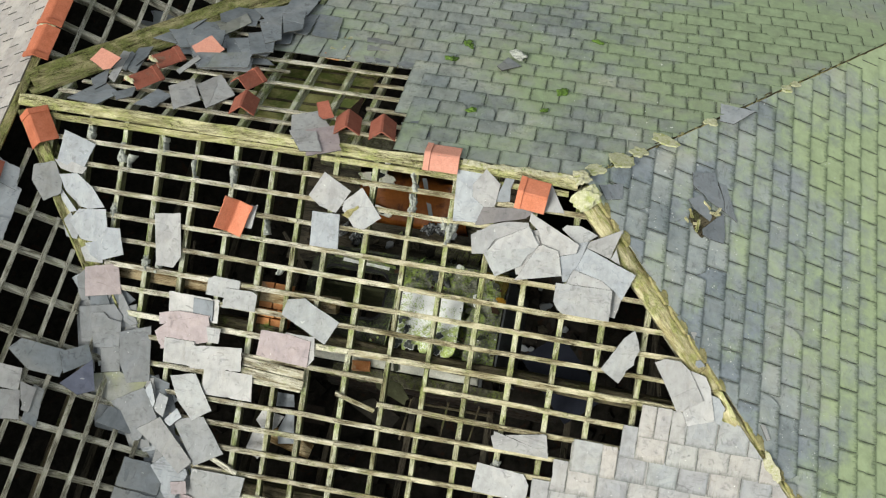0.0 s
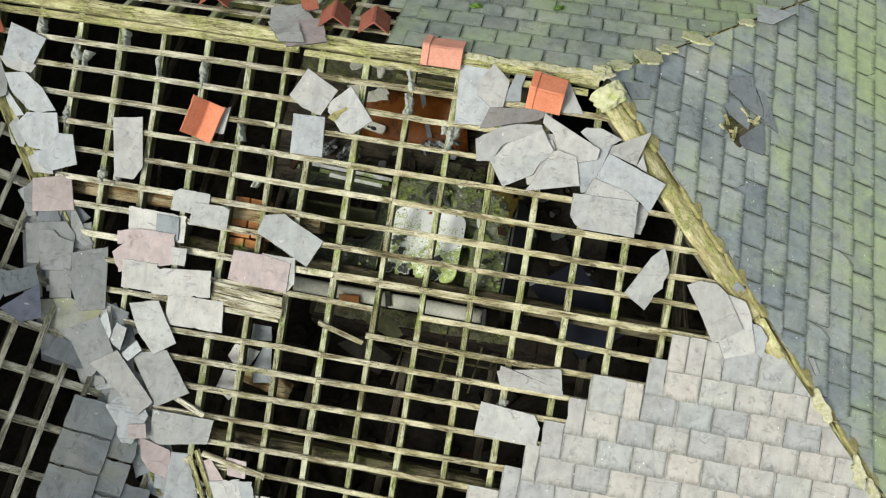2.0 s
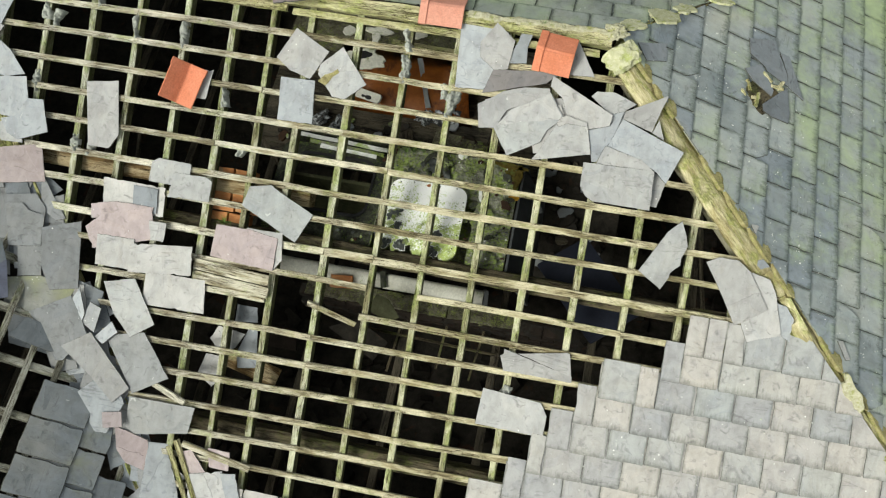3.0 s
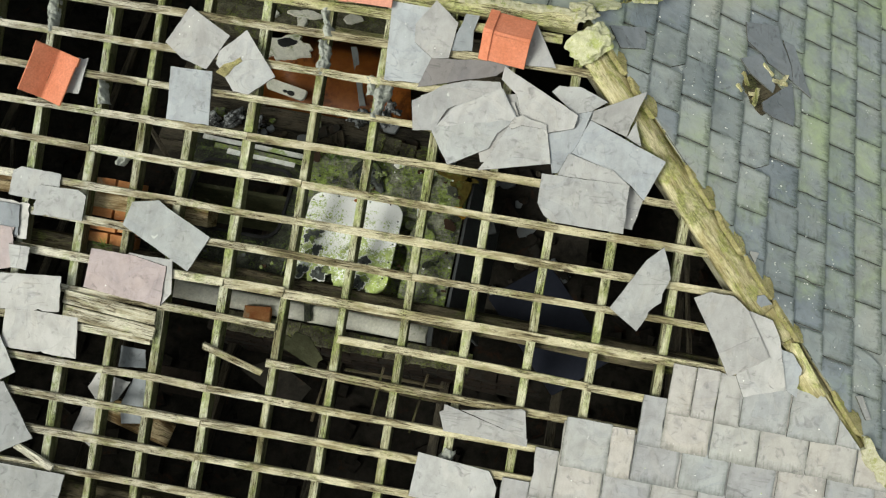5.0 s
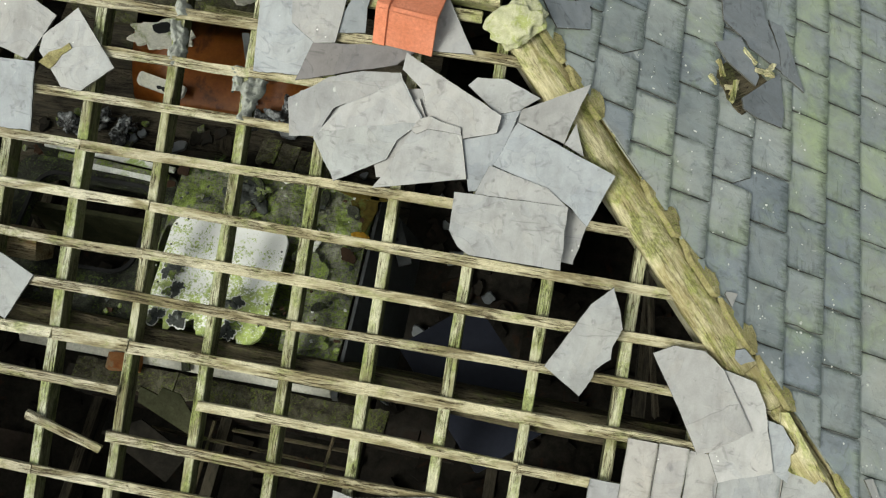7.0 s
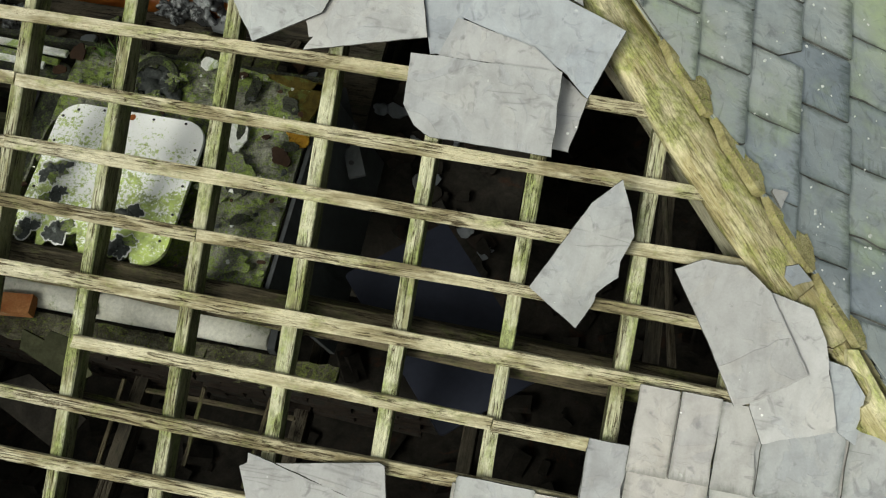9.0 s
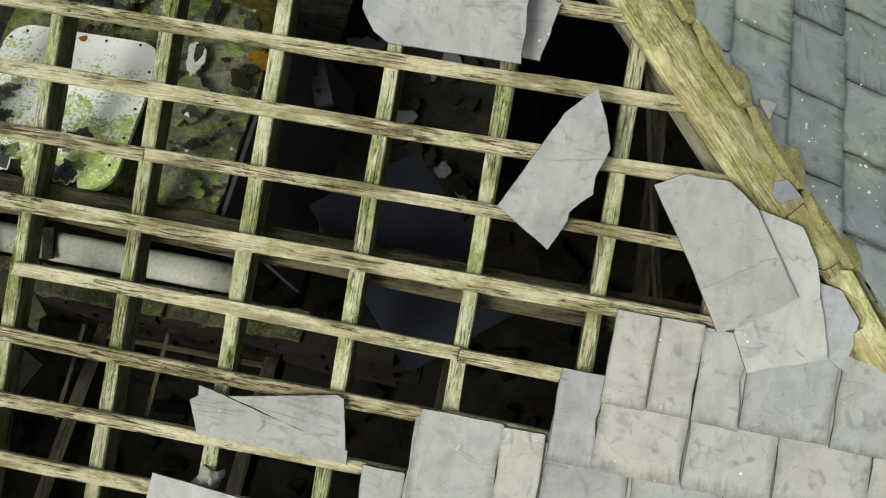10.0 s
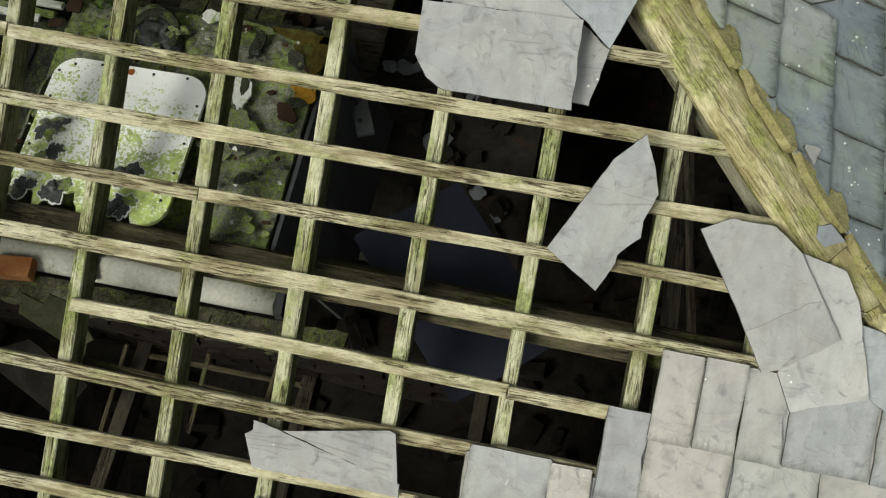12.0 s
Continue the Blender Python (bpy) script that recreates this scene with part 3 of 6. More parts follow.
def blob(rad, seed, rough=0.35, n=36):
    """A ragged round outline."""
    out = []
    for i in range(n):
        c, s = math.cos(math.tau * i / n), math.sin(math.tau * i / n)
        k = rad * (1 + rough * noise.noise(Vector((0.9 * c, 0.9 * s, seed))) + 0.35 * rough * noise.noise(Vector((3.1 * c, 3.1 * s, seed))) + 0.2 * rough * noise.noise(Vector((6 * c, 6 * s, seed * 2))))
        out.append((k * c, k * s))
    return out

# ---- ground and walls ----
rng = random.Random(5)
ground = bmesh.new()
bmesh.ops.create_grid(ground, x_segments=40, y_segments=40, size=400)
tagged(part("ground", ground, GRASS), "rough grass around the ruined building", "ground", kind="structure")
EY, EX, WX = EAVE * CP, EAVE * CP, WEAVE * CQ
ZE = H - EAVE * SP - 0.12
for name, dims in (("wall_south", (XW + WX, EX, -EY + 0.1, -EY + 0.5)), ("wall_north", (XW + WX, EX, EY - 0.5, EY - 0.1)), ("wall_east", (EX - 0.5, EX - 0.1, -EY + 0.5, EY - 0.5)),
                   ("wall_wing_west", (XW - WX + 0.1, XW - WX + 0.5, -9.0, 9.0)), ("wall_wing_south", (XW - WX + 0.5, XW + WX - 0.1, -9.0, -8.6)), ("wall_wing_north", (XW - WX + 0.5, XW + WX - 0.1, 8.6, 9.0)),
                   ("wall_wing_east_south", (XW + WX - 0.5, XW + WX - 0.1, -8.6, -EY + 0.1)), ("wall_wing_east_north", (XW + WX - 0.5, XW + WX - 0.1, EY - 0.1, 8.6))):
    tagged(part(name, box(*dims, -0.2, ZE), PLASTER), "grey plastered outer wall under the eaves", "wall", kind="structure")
FLOOR = H - 3.2
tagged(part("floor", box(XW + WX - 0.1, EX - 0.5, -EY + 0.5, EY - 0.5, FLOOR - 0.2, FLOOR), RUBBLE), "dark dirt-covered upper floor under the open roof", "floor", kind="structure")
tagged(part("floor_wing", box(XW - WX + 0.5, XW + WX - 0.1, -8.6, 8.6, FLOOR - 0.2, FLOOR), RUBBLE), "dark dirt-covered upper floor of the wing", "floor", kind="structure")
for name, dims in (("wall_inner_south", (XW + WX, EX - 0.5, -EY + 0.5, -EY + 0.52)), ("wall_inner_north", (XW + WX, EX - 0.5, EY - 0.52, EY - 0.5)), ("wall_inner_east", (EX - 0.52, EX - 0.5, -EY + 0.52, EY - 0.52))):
    tagged(part(name, box(*dims, FLOOR, ZE), DIMBRICK), "inner wall face coloured near black for the unlit roof space", "wall", kind="structure")
# rubble on the floor: broken brick, slate and timber ends
bm = bmesh.new()
for _ in range(900):
    x, y = rng.uniform(-5.2, 3.6), rng.uniform(-4.1, 3.2)
    s = rng.uniform(0.04, 0.22)
    m = pose(x, y, FLOOR + s * 0.25, rng.uniform(-30, 30), rng.uniform(-30, 30), rng.uniform(0, 360)) @ Matrix.Diagonal((s, s * rng.uniform(0.4, 0.7), s * rng.uniform(0.15, 0.5), 1))
    bmesh.ops.create_cube(bm, size=1.0, matrix=m)
tagged(part("rubble", bm, RUBBLE), "heaps of dark broken brick, slate and wood", "rubble", kind="stuff")

# ---- roof frames ----
roof_front = group_of("roof_front", "front slope stripped to weathered battens with slates left low down", "roof", "structure")
roof_back = group_of("roof_back", "back slope of mossy slates with a hole down to the rafters", "roof", "structure")
roof_hip = group_of("roof_hip_end", "hip end of greenish mossy slates", "roof", "structure")
roof_wing = group_of("roof_wing_east", "wing slope stripped to dark battens beside the valley", "roof", "structure")
roof_wing_w = group_of("roof_wing_west", "wing slope of pale grey laid slates", "roof", "structure")


def valley_u(v):
    return XW + VAL * v


RAFTERS = (0.832, 0.416, 0.026, -0.384, -0.786, -1.188, -1.582, -1.984, -2.376, -2.692, -3.012, -3.42, -3.825, -4.205, -4.605, -4.99, -5.4)
LEAN = {0.832: 0.0, -0.786: 0.03, -1.188: 0.015, -1.984: 0.03, -2.376: 0.04, -2.692: 0.03, -3.012: 0.03, -4.205: 0.04}   # metres aside at the foot
for u in RAFTERS:
    top = max(0.08, u / CP + 0.1)
    foot = min(EAVE - 0.05, (u - XW) / VAL - 0.05)
    if foot - top > 0.3:
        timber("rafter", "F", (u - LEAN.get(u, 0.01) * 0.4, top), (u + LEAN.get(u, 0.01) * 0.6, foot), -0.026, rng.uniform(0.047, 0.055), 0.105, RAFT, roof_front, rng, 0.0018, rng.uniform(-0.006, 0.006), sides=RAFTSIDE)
for u in (1.22, 1.63, 2.04, 2.45, 2.86, 3.27, 3.68, 4.09):
    timber("rafter", "F", (u, u / CP + 0.1), (u, EAVE - 0.05), -0.026, 0.058, 0.105, RAFT, roof_front, rng)

BATTENS = (0.345, 0.581, 0.82, 1.062, 1.308, 1.545, 1.772, 2.015, 2.246, 2.479, 2.709, 2.93, 3.155, 3.4, 3.612, 3.84, 4.08, 4.31, 4.54, 4.77, 5.0, 5.23)
FALL = {4: 0.006, 8: 0.008, 10: -0.008, 11: -0.016, 12: -0.018, 13: -0.016, 14: -0.02}   # drop to the hip side, for each metre
GAPS = {8: ((-1.6, -1.19),), 9: ((-2.4, -1.63),)}
for j, v in enumerate(BATTENS):
    left, right = valley_u(v) + 0.2, v * CP - 0.06
    spans, at = [], left
    for g0, g1 in GAPS.get(j, ()):
        spans.append((at, g0))
        at = g1
    spans.append((at, right))
    for s0, s1 in spans:
        joints = [u for u in RAFTERS if s0 + 0.9 < u < s1 - 0.9]
        cuts = sorted(rng.sample(joints, min(len(joints), 1 if s1 - s0 < 4.5 else 2)))
        ends = [s0, *cuts, s1]
        for a, b in zip(ends, ends[1:]):
            w = rng.uniform(0.044, 0.053) * (1.25 if j == 7 else 1)
            timber("batten", "F", (a + 0.003, v + FALL.get(j, 0.0) * (a + 1.4) + rng.uniform(-0.004, 0.004)), (b - 0.003, v + FALL.get(j, 0.0) * (b + 1.4) + rng.uniform(-0.004, 0.004)), 0.0, w, 0.026, WOOD, roof_front, rng, 0.0015, rng.uniform(-0.01, 0.01))
timber("batten", "F", (-2.05, 2.44), (-1.64, 2.545), 0.012, 0.04, 0.024, WOOD, roof_front, rng, 0.002)
timber("batten", "F", (-3.2, 3.31), (-2.92, 3.42), 0.02, 0.045, 0.024, WOOD, roof_front, rng, 0.002)
# ridge and hip boards, purlins
timber("ridge_board", "F", (XW + 0.06, 0.03), (-1.42, 0.06), 0.035, 0.12, 0.12, RIDGEWOOD, roof_front, rng, 0.004)
timber("ridge_board", "F", (-1.44, 0.03), (-0.02, 0.05), 0.03, 0.1, 0.12, RIDGEWOOD, roof_front, rng, 0.004)
timber("fascia_board", "F", (-2.55, 0.16), (-0.1, 0.155), -0.005, 0.055, 0.03, RIDGEWOOD, roof_front, rng, 0.003)
timber("fascia_board", "F", (-5.5, 0.15), (-2.6, 0.14), 0.004, 0.06, 0.03, RIDGEWOOD, roof_front, rng, 0.003)
timber("purlin", "F", (-4.75, 1.61), (-2.2, 1.61), -0.133, 0.15, 0.18, ROTWOOD, roof_front, rng, 0.005)
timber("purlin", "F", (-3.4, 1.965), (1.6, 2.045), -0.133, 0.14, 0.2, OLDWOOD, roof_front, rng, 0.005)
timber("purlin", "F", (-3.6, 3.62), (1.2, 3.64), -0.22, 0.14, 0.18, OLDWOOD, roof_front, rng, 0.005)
a, b = place("F", 0.02, 0.12, 0.02), place("F", 5.2 * CP - 0.1, 5.2, 0.02)
hip_up = Vector((SP, -SP, 2 * CP)).normalized()
a_hip, b_hip = a.copy(), b.copy()
hip_cut, hip_thin = a.lerp(b, 0.297), a.lerp(b, 0.3275)
part("hip_board", beam((hip_cut - a).length, 0.185, 0.07, rng, 0.003, 0.12, 0.0, 0.32), HIPWOOD, roof_front, "", between(a, hip_cut, hip_up) @ pose(0, 0.022, 0))
part("hip_board", beam((hip_thin - hip_cut).length - 0.002, 0.11, 0.065, rng, 0.003, 0.12, 0.0, 0.32), HIPWOOD, roof_front, "", between(hip_cut.lerp(b, 0.0003), hip_thin, hip_up) @ pose(0, 0.055, 0))
part("hip_board", beam((b - hip_thin).length - 0.004, 0.085, 0.06, rng, 0.004, 0.12, 0.0, 0.3), HIPWOOD, roof_front, "", between(hip_thin.lerp(b, 0.001), b, hip_up) @ pose(0, 0.055, 0.002))
for f0, f1, y in ((0.04, 0.2965, 0.126), (0.2975, 0.66, 0.113), (0.661, 1.0, 0.112)):      # split edge, open by a finger's breadth
    p, q = a.lerp(b, f0), a.lerp(b, f1)
    part("hip_edge", beam((q - p).length, 0.016, 0.05, rng, 0.002, 0.05, 0.0, 0.25), HIPWOOD, roof_front, "", between(p, q, hip_up) @ pose(0, y, -0.012))
part("hip_rafter", beam((b - a).length, 0.07, 0.14, rng, 0.003), WINGWOOD, roof_front, "", between(a, b, hip_up) @ pose(0, 0, -0.07))
b2 = place("B", 5.2 * CP, 5.2, -0.03)
part("hip_rafter", beam((b2 - a).length, 0.06, 0.2, rng, 0.003), RAFT, roof_back, "", between(place("B", 0.06, 0.1, -0.03), b2, Vector((0, 0, 1))) @ pose(0, 0, -0.03))

p, q = place("B", 0.3 * CP, 0.3, 0.026), place("B", 4.9 * CP, 4.9, 0.026)
part("hip_batten", beam((q - p).length, 0.03, 0.03, rng, 0.003, 0.1), OLDWOOD, roof_back, "", between(p, q, Vector((0, 0, 1))))

# back slope timbers, seen in its hole
for k in range(13):
    u = -1.86 - 0.4 * k if k < 10 else -1.86 + 0.4 * (k - 9)
    foot = min(EAVE - 0.1, (u - XW) / VAL - 0.08) if u < -2 else EAVE - 0.1
    if foot > 0.4:
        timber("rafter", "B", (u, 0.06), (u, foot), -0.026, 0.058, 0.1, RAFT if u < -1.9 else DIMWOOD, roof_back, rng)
for v in (0.235, 0.46, 0.71, 0.965, 1.21, 1.45, 1.68, 1.92, 2.16, 2.4):
    if v == 0.71:
        spans = ((-5.2, -3.5), (-2.3, -1.5))
    elif v == 1.21:
        spans = ((-4.9, -3.3), (-2.35, -1.6))
    else:
        spans = ((valley_u(v) + 0.2, -1.5),)
    for s0, s1 in spans:
        timber("batten", "B", (s0, v), (s1, v + rng.uniform(-0.012, 0.012)), 0.0, 0.045, 0.025, WOOD, roof_back, rng, 0.002)
# wing timbers
for u in [-0.72 - 0.395 * k for k in range(1, 19)] + [0.64 + 0.385 * k for k in range(0, 18)]:
    foot = min(WEAVE - 0.05, 0.72 * abs(u) / CQ - 0.02)
    if foot > 0.25:
        timber("rafter", "L", (u, 0.06), (u + rng.uniform(-0.01, 0.01), foot), -0.026, 0.056, 0.1, WINGWOOD, roof_wing, rng)
for v in (0.315, 0.56, 0.825, 1.06, 1.285, 1.56, 1.79, 2.04, 2.28, 2.52, 2.76, 3.0, 3.24, 3.48, 3.72, 3.96):
    edge = v * CQ / 0.72 + 0.12
    timber("batten", "L", (-8.5, v), (-edge, v + rng.uniform(-0.01, 0.01)), 0.0, 0.046, 0.025, WINGWOOD, roof_wing, rng, 0.002)
    timber("batten", "L", (edge, v), (8.5, v), 0.0, 0.046, 0.025, WINGWOOD, roof_wing, rng, 0.002)
timber("ridge_board", "L", (-8.6, 0.03), (8.6, 0.03), 0.012, 0.09, 0.12, MOSSWOOD, roof_wing, rng, 0.004)
timber("purlin", "L", (-8.0, 1.5), (-2.2, 1.55), -0.14, 0.05, 0.05, OLDWOOD, roof_wing, rng, 0.003)
# valley boards on either side of each valley
a, b = place("L", -0.12, 0.12, 0.006), place("L", -4.6, 4.6 * 0.72 / CQ - 0.05, 0.006)
for side, name in ((-1, "L"), (1, "F")):
    up = Vector(SLOPE[name][3])
    p, q = (a, b) if side < 0 else (place("F", valley_u(0.15) + 0.1, 0.2, 0.002), place("F", valley_u(5.0) + 0.1, 5.0, 0.002))
    part("valley_board", beam((q - p).length, 0.25 if side < 0 else 0.12, 0.028, rng, 0.005), MOSSWOOD, roof_wing, "", between(p, q, up) @ pose(0, 0.07 if side < 0 else 0, 0.002))
p, q = place("L", 0.2, 0.1, 0.006), place("L", 4.4, 4.4 * 0.72 / CQ - 0.1, 0.006)
part("valley_board", beam((q - p).length, 0.26, 0.03, rng, 0.005), MOSSWOOD, roof_wing, "", between(p, q, Vector(SLOPE["L"][3])) @ pose(0, 0.02, 0.01))
p, q = place("B", XW + 0.1, 0.12, 0.006), place("B", valley_u(4.4) + 0.1, 4.4, 0.006)
part("valley_board", beam((q - p).length, 0.22, 0.03, rng, 0.005), MOSSWOOD, roof_back, "", between(p, q, Vector(SLOPE["B"][3])) @ pose(0, 0.03, 0.004))

# ---- loose slates ----
COUNT = {"n": 0}
WHERE = {"F": "on the bare battens", "L": "beside the valley of the wing", "B": "heaped on the back slope", "E": "broken out of the hip end", "V": "heaped along the valley"}


def loose(pl, u, v, turn, w, l, taper, skew, h, tone, cut=""):
    """A fallen slate at (u, v) on a slope, w across and l along its own axes; layers split from its face are parts."""
    COUNT["n"] += 1
    r = random.Random(COUNT["n"] * 7)
    material, colour = TONE[tone]
    s = SLOPE[pl][4]
    m = on(pl, u, v, h, turn + (180 if s < 0 else 0)) @ pose(0, 0, 0, r.uniform(-1.2, 1.2), r.uniform(-1.2, 1.2), 0)
    thick = 0.008
    line = slate_outline(w, l, taper, skew, cut, r, 0.0014, 0.03)
    ob = part("loose_slate", prism(line, 0, thick, None, 0.0012, True), material, None, "", m)
    ob.data.materials.append(EDGE)
    top = thick
    for _ in range(r.choice((0, 0, 1, 1)) if min(w, l) > 0.13 else 0):
        bm = split_layer(line, r, top)
        if bm:
            part("split_layer", bm, material, ob, "", m)
            top += 0.0022
    shape = "broken" if cut or abs(taper) > 0.15 or min(w, l) < 0.2 else "whole"
    return tagged(ob, f"{shape} {colour} roofing slate lying {WHERE[pl]}", "slate", "fallen slates")


def shard(u, v, h, tone, outline, rise=0.0, pl="F"):
    """A fallen slate of its own broken outline (metres from its middle, second number up the slope)."""
    COUNT["n"] += 1
    r = random.Random(COUNT["n"] * 7)
    material, colour = TONE[tone]
    m = on(pl, u, v, h) @ pose(0, 0, 0, math.degrees(math.atan(rise)) + r.uniform(-0.5, 0.5), r.uniform(-0.5, 0.5), 0)
    line = []
    for (x0, y0), (x1, y1) in zip(outline, outline[1:] + outline[:1]):
        p, q = Vector((x0, y0)), Vector((x1, y1))
        n = max(1, int((q - p).length / 0.009))
        side = Vector((-(q - p).y, (q - p).x)).normalized()
        worn, at = r.choice((0.002, 0.003, 0.005)), r.uniform(0, 90)
        line.append(p)
        for k in range(1, n):
            d = (q - p).length * k / n
            line.append(p.lerp(q, k / n) + side * (worn * min(1, 8 * k / n, 8 - 8 * k / n) * (noise.noise(Vector((d * 13, at, 1))) + 0.4 * noise.noise(Vector((d * 60, at, 5))))))
    ob = part("loose_slate", prism(line, 0, 0.008, None, 0.0014, True), material, None, "", m)
    ob.data.materials.append(EDGE)
    if max(abs(x) for x, _ in outline) > 0.14:
        for k in range(r.choice((0, 0, 1))):
            bm = split_layer(line, r, 0.008)
            if bm:
                part("split_layer", bm, material, ob, "", m)
    whole = len(outline) == 4 and max(abs(x) for x, _ in outline) > 0.12
    return tagged(ob, f"{'whole' if whole else 'broken'} {colour} roofing slate lying {WHERE[pl]}", "slate", "fallen slates")


shard(-0.988, 0.282, 0.012, "b", ((-0.206, 0.261), (0.085, 0.293), (0.206, 0.069), (0.048, -0.282), (-0.174, -0.293)))
shard(-0.886, 0.217, 0.024, "p", ((-0.026, 0.183), (0.134, 0.061), (0.109, -0.168), (0.007, -0.183), (-0.120, -0.099), (-0.134, 0.015)))
shard(-0.706, 0.195, 0.012, "d", ((0.000, 0.137), (0.085, 0.143), (0.056, 0.001), (0.065, -0.121), (-0.085, -0.143)))
shard(-0.309, 0.178, 0.012, "p", ((-0.204, 0.177), (-0.000, 0.155), (0.204, -0.168), (-0.001, -0.177), (-0.078, -0.044)))
shard(-0.655, 0.473, 0.026, "u", ((-0.231, 0.074), (0.068, 0.107), (0.290, 0.118), (0.194, 0.026), (-0.290, -0.118)))
shard(-0.688, 0.672, 0.040, "p", ((-0.274, -0.008), (-0.161, 0.065), (-0.091, 0.120), (0.069, 0.171), (0.256, 0.189), (0.274, 0.149), (0.100, 0.049), (-0.044, -0.028), (-0.111, -0.173), (-0.239, -0.189)))
shard(-0.546, 0.780, 0.052, "p", ((-0.153, 0.095), (0.129, 0.264), (0.261, 0.086), (0.146, -0.025), (0.109, -0.124), (-0.128, -0.264), (-0.261, -0.071)))
shard(0.067, 0.525, 0.030, "p", ((-0.176, 0.032), (-0.139, 0.075), (0.002, 0.086), (0.176, 0.020), (0.090, -0.048), (-0.014, -0.086)))
shard(-0.176, 0.570, 0.060, "p", ((-0.244, 0.184), (0.252, -0.048), (0.240, -0.131), (0.082, -0.184), (-0.090, -0.105), (-0.143, 0.019), (-0.252, 0.101)))
shard(-0.261, 0.867, 0.066, "p", ((-0.046, 0.181), (0.154, 0.168), (0.220, -0.070), (-0.220, -0.181), (-0.194, -0.136)))
shard(0.032, 0.784, 0.050, "b", ((-0.125, 0.027), (0.036, 0.085), (0.125, 0.209), (0.074, -0.007), (-0.025, -0.204), (-0.057, -0.209)))
shard(0.434, 0.675, 0.062, "p", ((-0.009, 0.075), (0.050, -0.075), (-0.050, -0.030)))
shard(0.309, 0.559, 0.074, "p", ((0.154, 0.147), (0.086, -0.091), (0.074, -0.147), (-0.154, -0.078), (-0.148, -0.019)))
shard(0.357, 0.854, 0.084, "b", ((-0.202, 0.216), (0.285, 0.037), (0.193, -0.216), (0.094, -0.135), (-0.036, -0.069), (-0.285, 0.000)))
shard(0.227, 0.929, 0.092, "p", ((-0.172, 0.071), (0.115, 0.009), (0.218, -0.066), (-0.218, -0.071)))
shard(0.498, 1.119, 0.016, "p", ((-0.056, 0.136), (0.056, 0.060), (0.042, -0.008), (0.018, -0.136), (-0.054, -0.132)))
shard(0.187, 1.141, 0.100, "p", ((-0.274, 0.136), (0.263, 0.149), (0.274, -0.149), (-0.159, -0.147), (-0.220, -0.115), (-0.270, -0.046)))
shard(0.625, 1.594, 0.060, "p", ((0.091, 0.273), (0.135, 0.178), (0.165, 0.085), (0.134, -0.008), (0.137, -0.066), (0.070, -0.139), (0.068, -0.170), (0.021, -0.273), (-0.165, -0.155), (-0.000, 0.177)), 0.16)
shard(1.427, 1.883, 0.034, "p", ((-0.145, 0.262), (0.004, 0.230), (0.067, 0.126), (0.151, -0.173), (-0.089, -0.262), (-0.151, -0.142)))
shard(1.198, 1.789, 0.048, "p", ((-0.252, 0.191), (-0.154, 0.243), (-0.015, 0.239), (0.081, 0.170), (0.252, -0.092), (0.083, -0.221), (0.024, -0.243), (-0.094, -0.047)))
shard(-0.180, 2.607, 0.012, "p", ((-0.289, 0.030), (-0.262, 0.049), (-0.265, 0.084), (-0.155, 0.062), (0.284, -0.037), (0.289, -0.084), (-0.245, -0.083)))
shard(-0.109, 2.550, 0.021, "p", ((-0.225, 0.012), (0.147, 0.086), (0.171, 0.078), (0.207, -0.096)))
shard(-0.304, 2.999, 0.012, "p", ((-0.252, 0.150), (0.206, 0.115), (0.270, 0.020), (0.266, -0.150), (-0.270, -0.138)))
shard(-2.404, 0.488, 0.012, "p", ((-0.083, 0.194), (0.210, 0.042), (0.088, -0.194), (-0.087, -0.147), (-0.210, -0.061)))
shard(-2.056, 0.596, 0.016, "p", ((-0.032, 0.203), (0.201, -0.066), (0.047, -0.203), (-0.060, -0.201), (-0.135, -0.109), (-0.201, -0.039), (-0.195, 0.042)))
shard(-2.396, 0.863, 0.012, "b", ((-0.157, 0.168), (0.125, 0.175), (0.157, -0.172), (-0.133, -0.175)))
shard(-2.408, 1.773, 0.012, "p", ((-0.296, 0.014), (-0.254, 0.173), (-0.080, 0.212), (0.015, 0.159), (0.296, 0.031), (0.183, -0.212)))
shard(-2.482, 2.079, 0.012, "w", ((-0.150, 0.150), (0.148, 0.154), (0.176, -0.067), (0.118, -0.154), (-0.176, -0.140)))
shard(-2.629, 2.088, 0.024, "k", ((-0.252, 0.147), (0.029, 0.148), (0.265, 0.112), (0.266, -0.148), (0.002, -0.137), (-0.266, -0.113)))
shard(-3.987, 1.206, 0.012, "p", ((-0.171, 0.237), (0.099, 0.280), (0.171, -0.157), (0.101, -0.276), (-0.076, -0.280)))
shard(1.370, 1.550, 0.010, "n", ((-0.049, -0.016), (-0.047, 0.027), (-0.007, 0.041), (0.049, -0.009), (-0.011, -0.041)))
shard(1.585, 1.955, 0.020, "b", ((-0.071, 0.137), (0.003, 0.123), (0.071, 0.036), (0.065, -0.137), (-0.006, -0.101)))
shard(-5.072, 0.483, 0.020, "b", ((-0.157, 0.210), (0.194, 0.111), (0.080, -0.210), (-0.194, -0.109)), 0.0, "F")
shard(0.517, 0.809, 0.060, "g", ((-0.164, 0.134), (0.030, 0.214), (0.147, 0.017), (0.164, -0.105), (0.016, -0.214), (-0.144, -0.029)), 0.0, "V")
shard(1.108, 1.777, 0.060, "g", ((-0.083, 0.068), (-0.027, 0.162), (0.083, -0.143), (-0.009, -0.162)), 0.0, "V")
shard(1.283, 1.691, 0.075, "k", ((-0.205, 0.093), (0.102, 0.199), (0.205, -0.110), (-0.136, -0.199)), 0.0, "V")
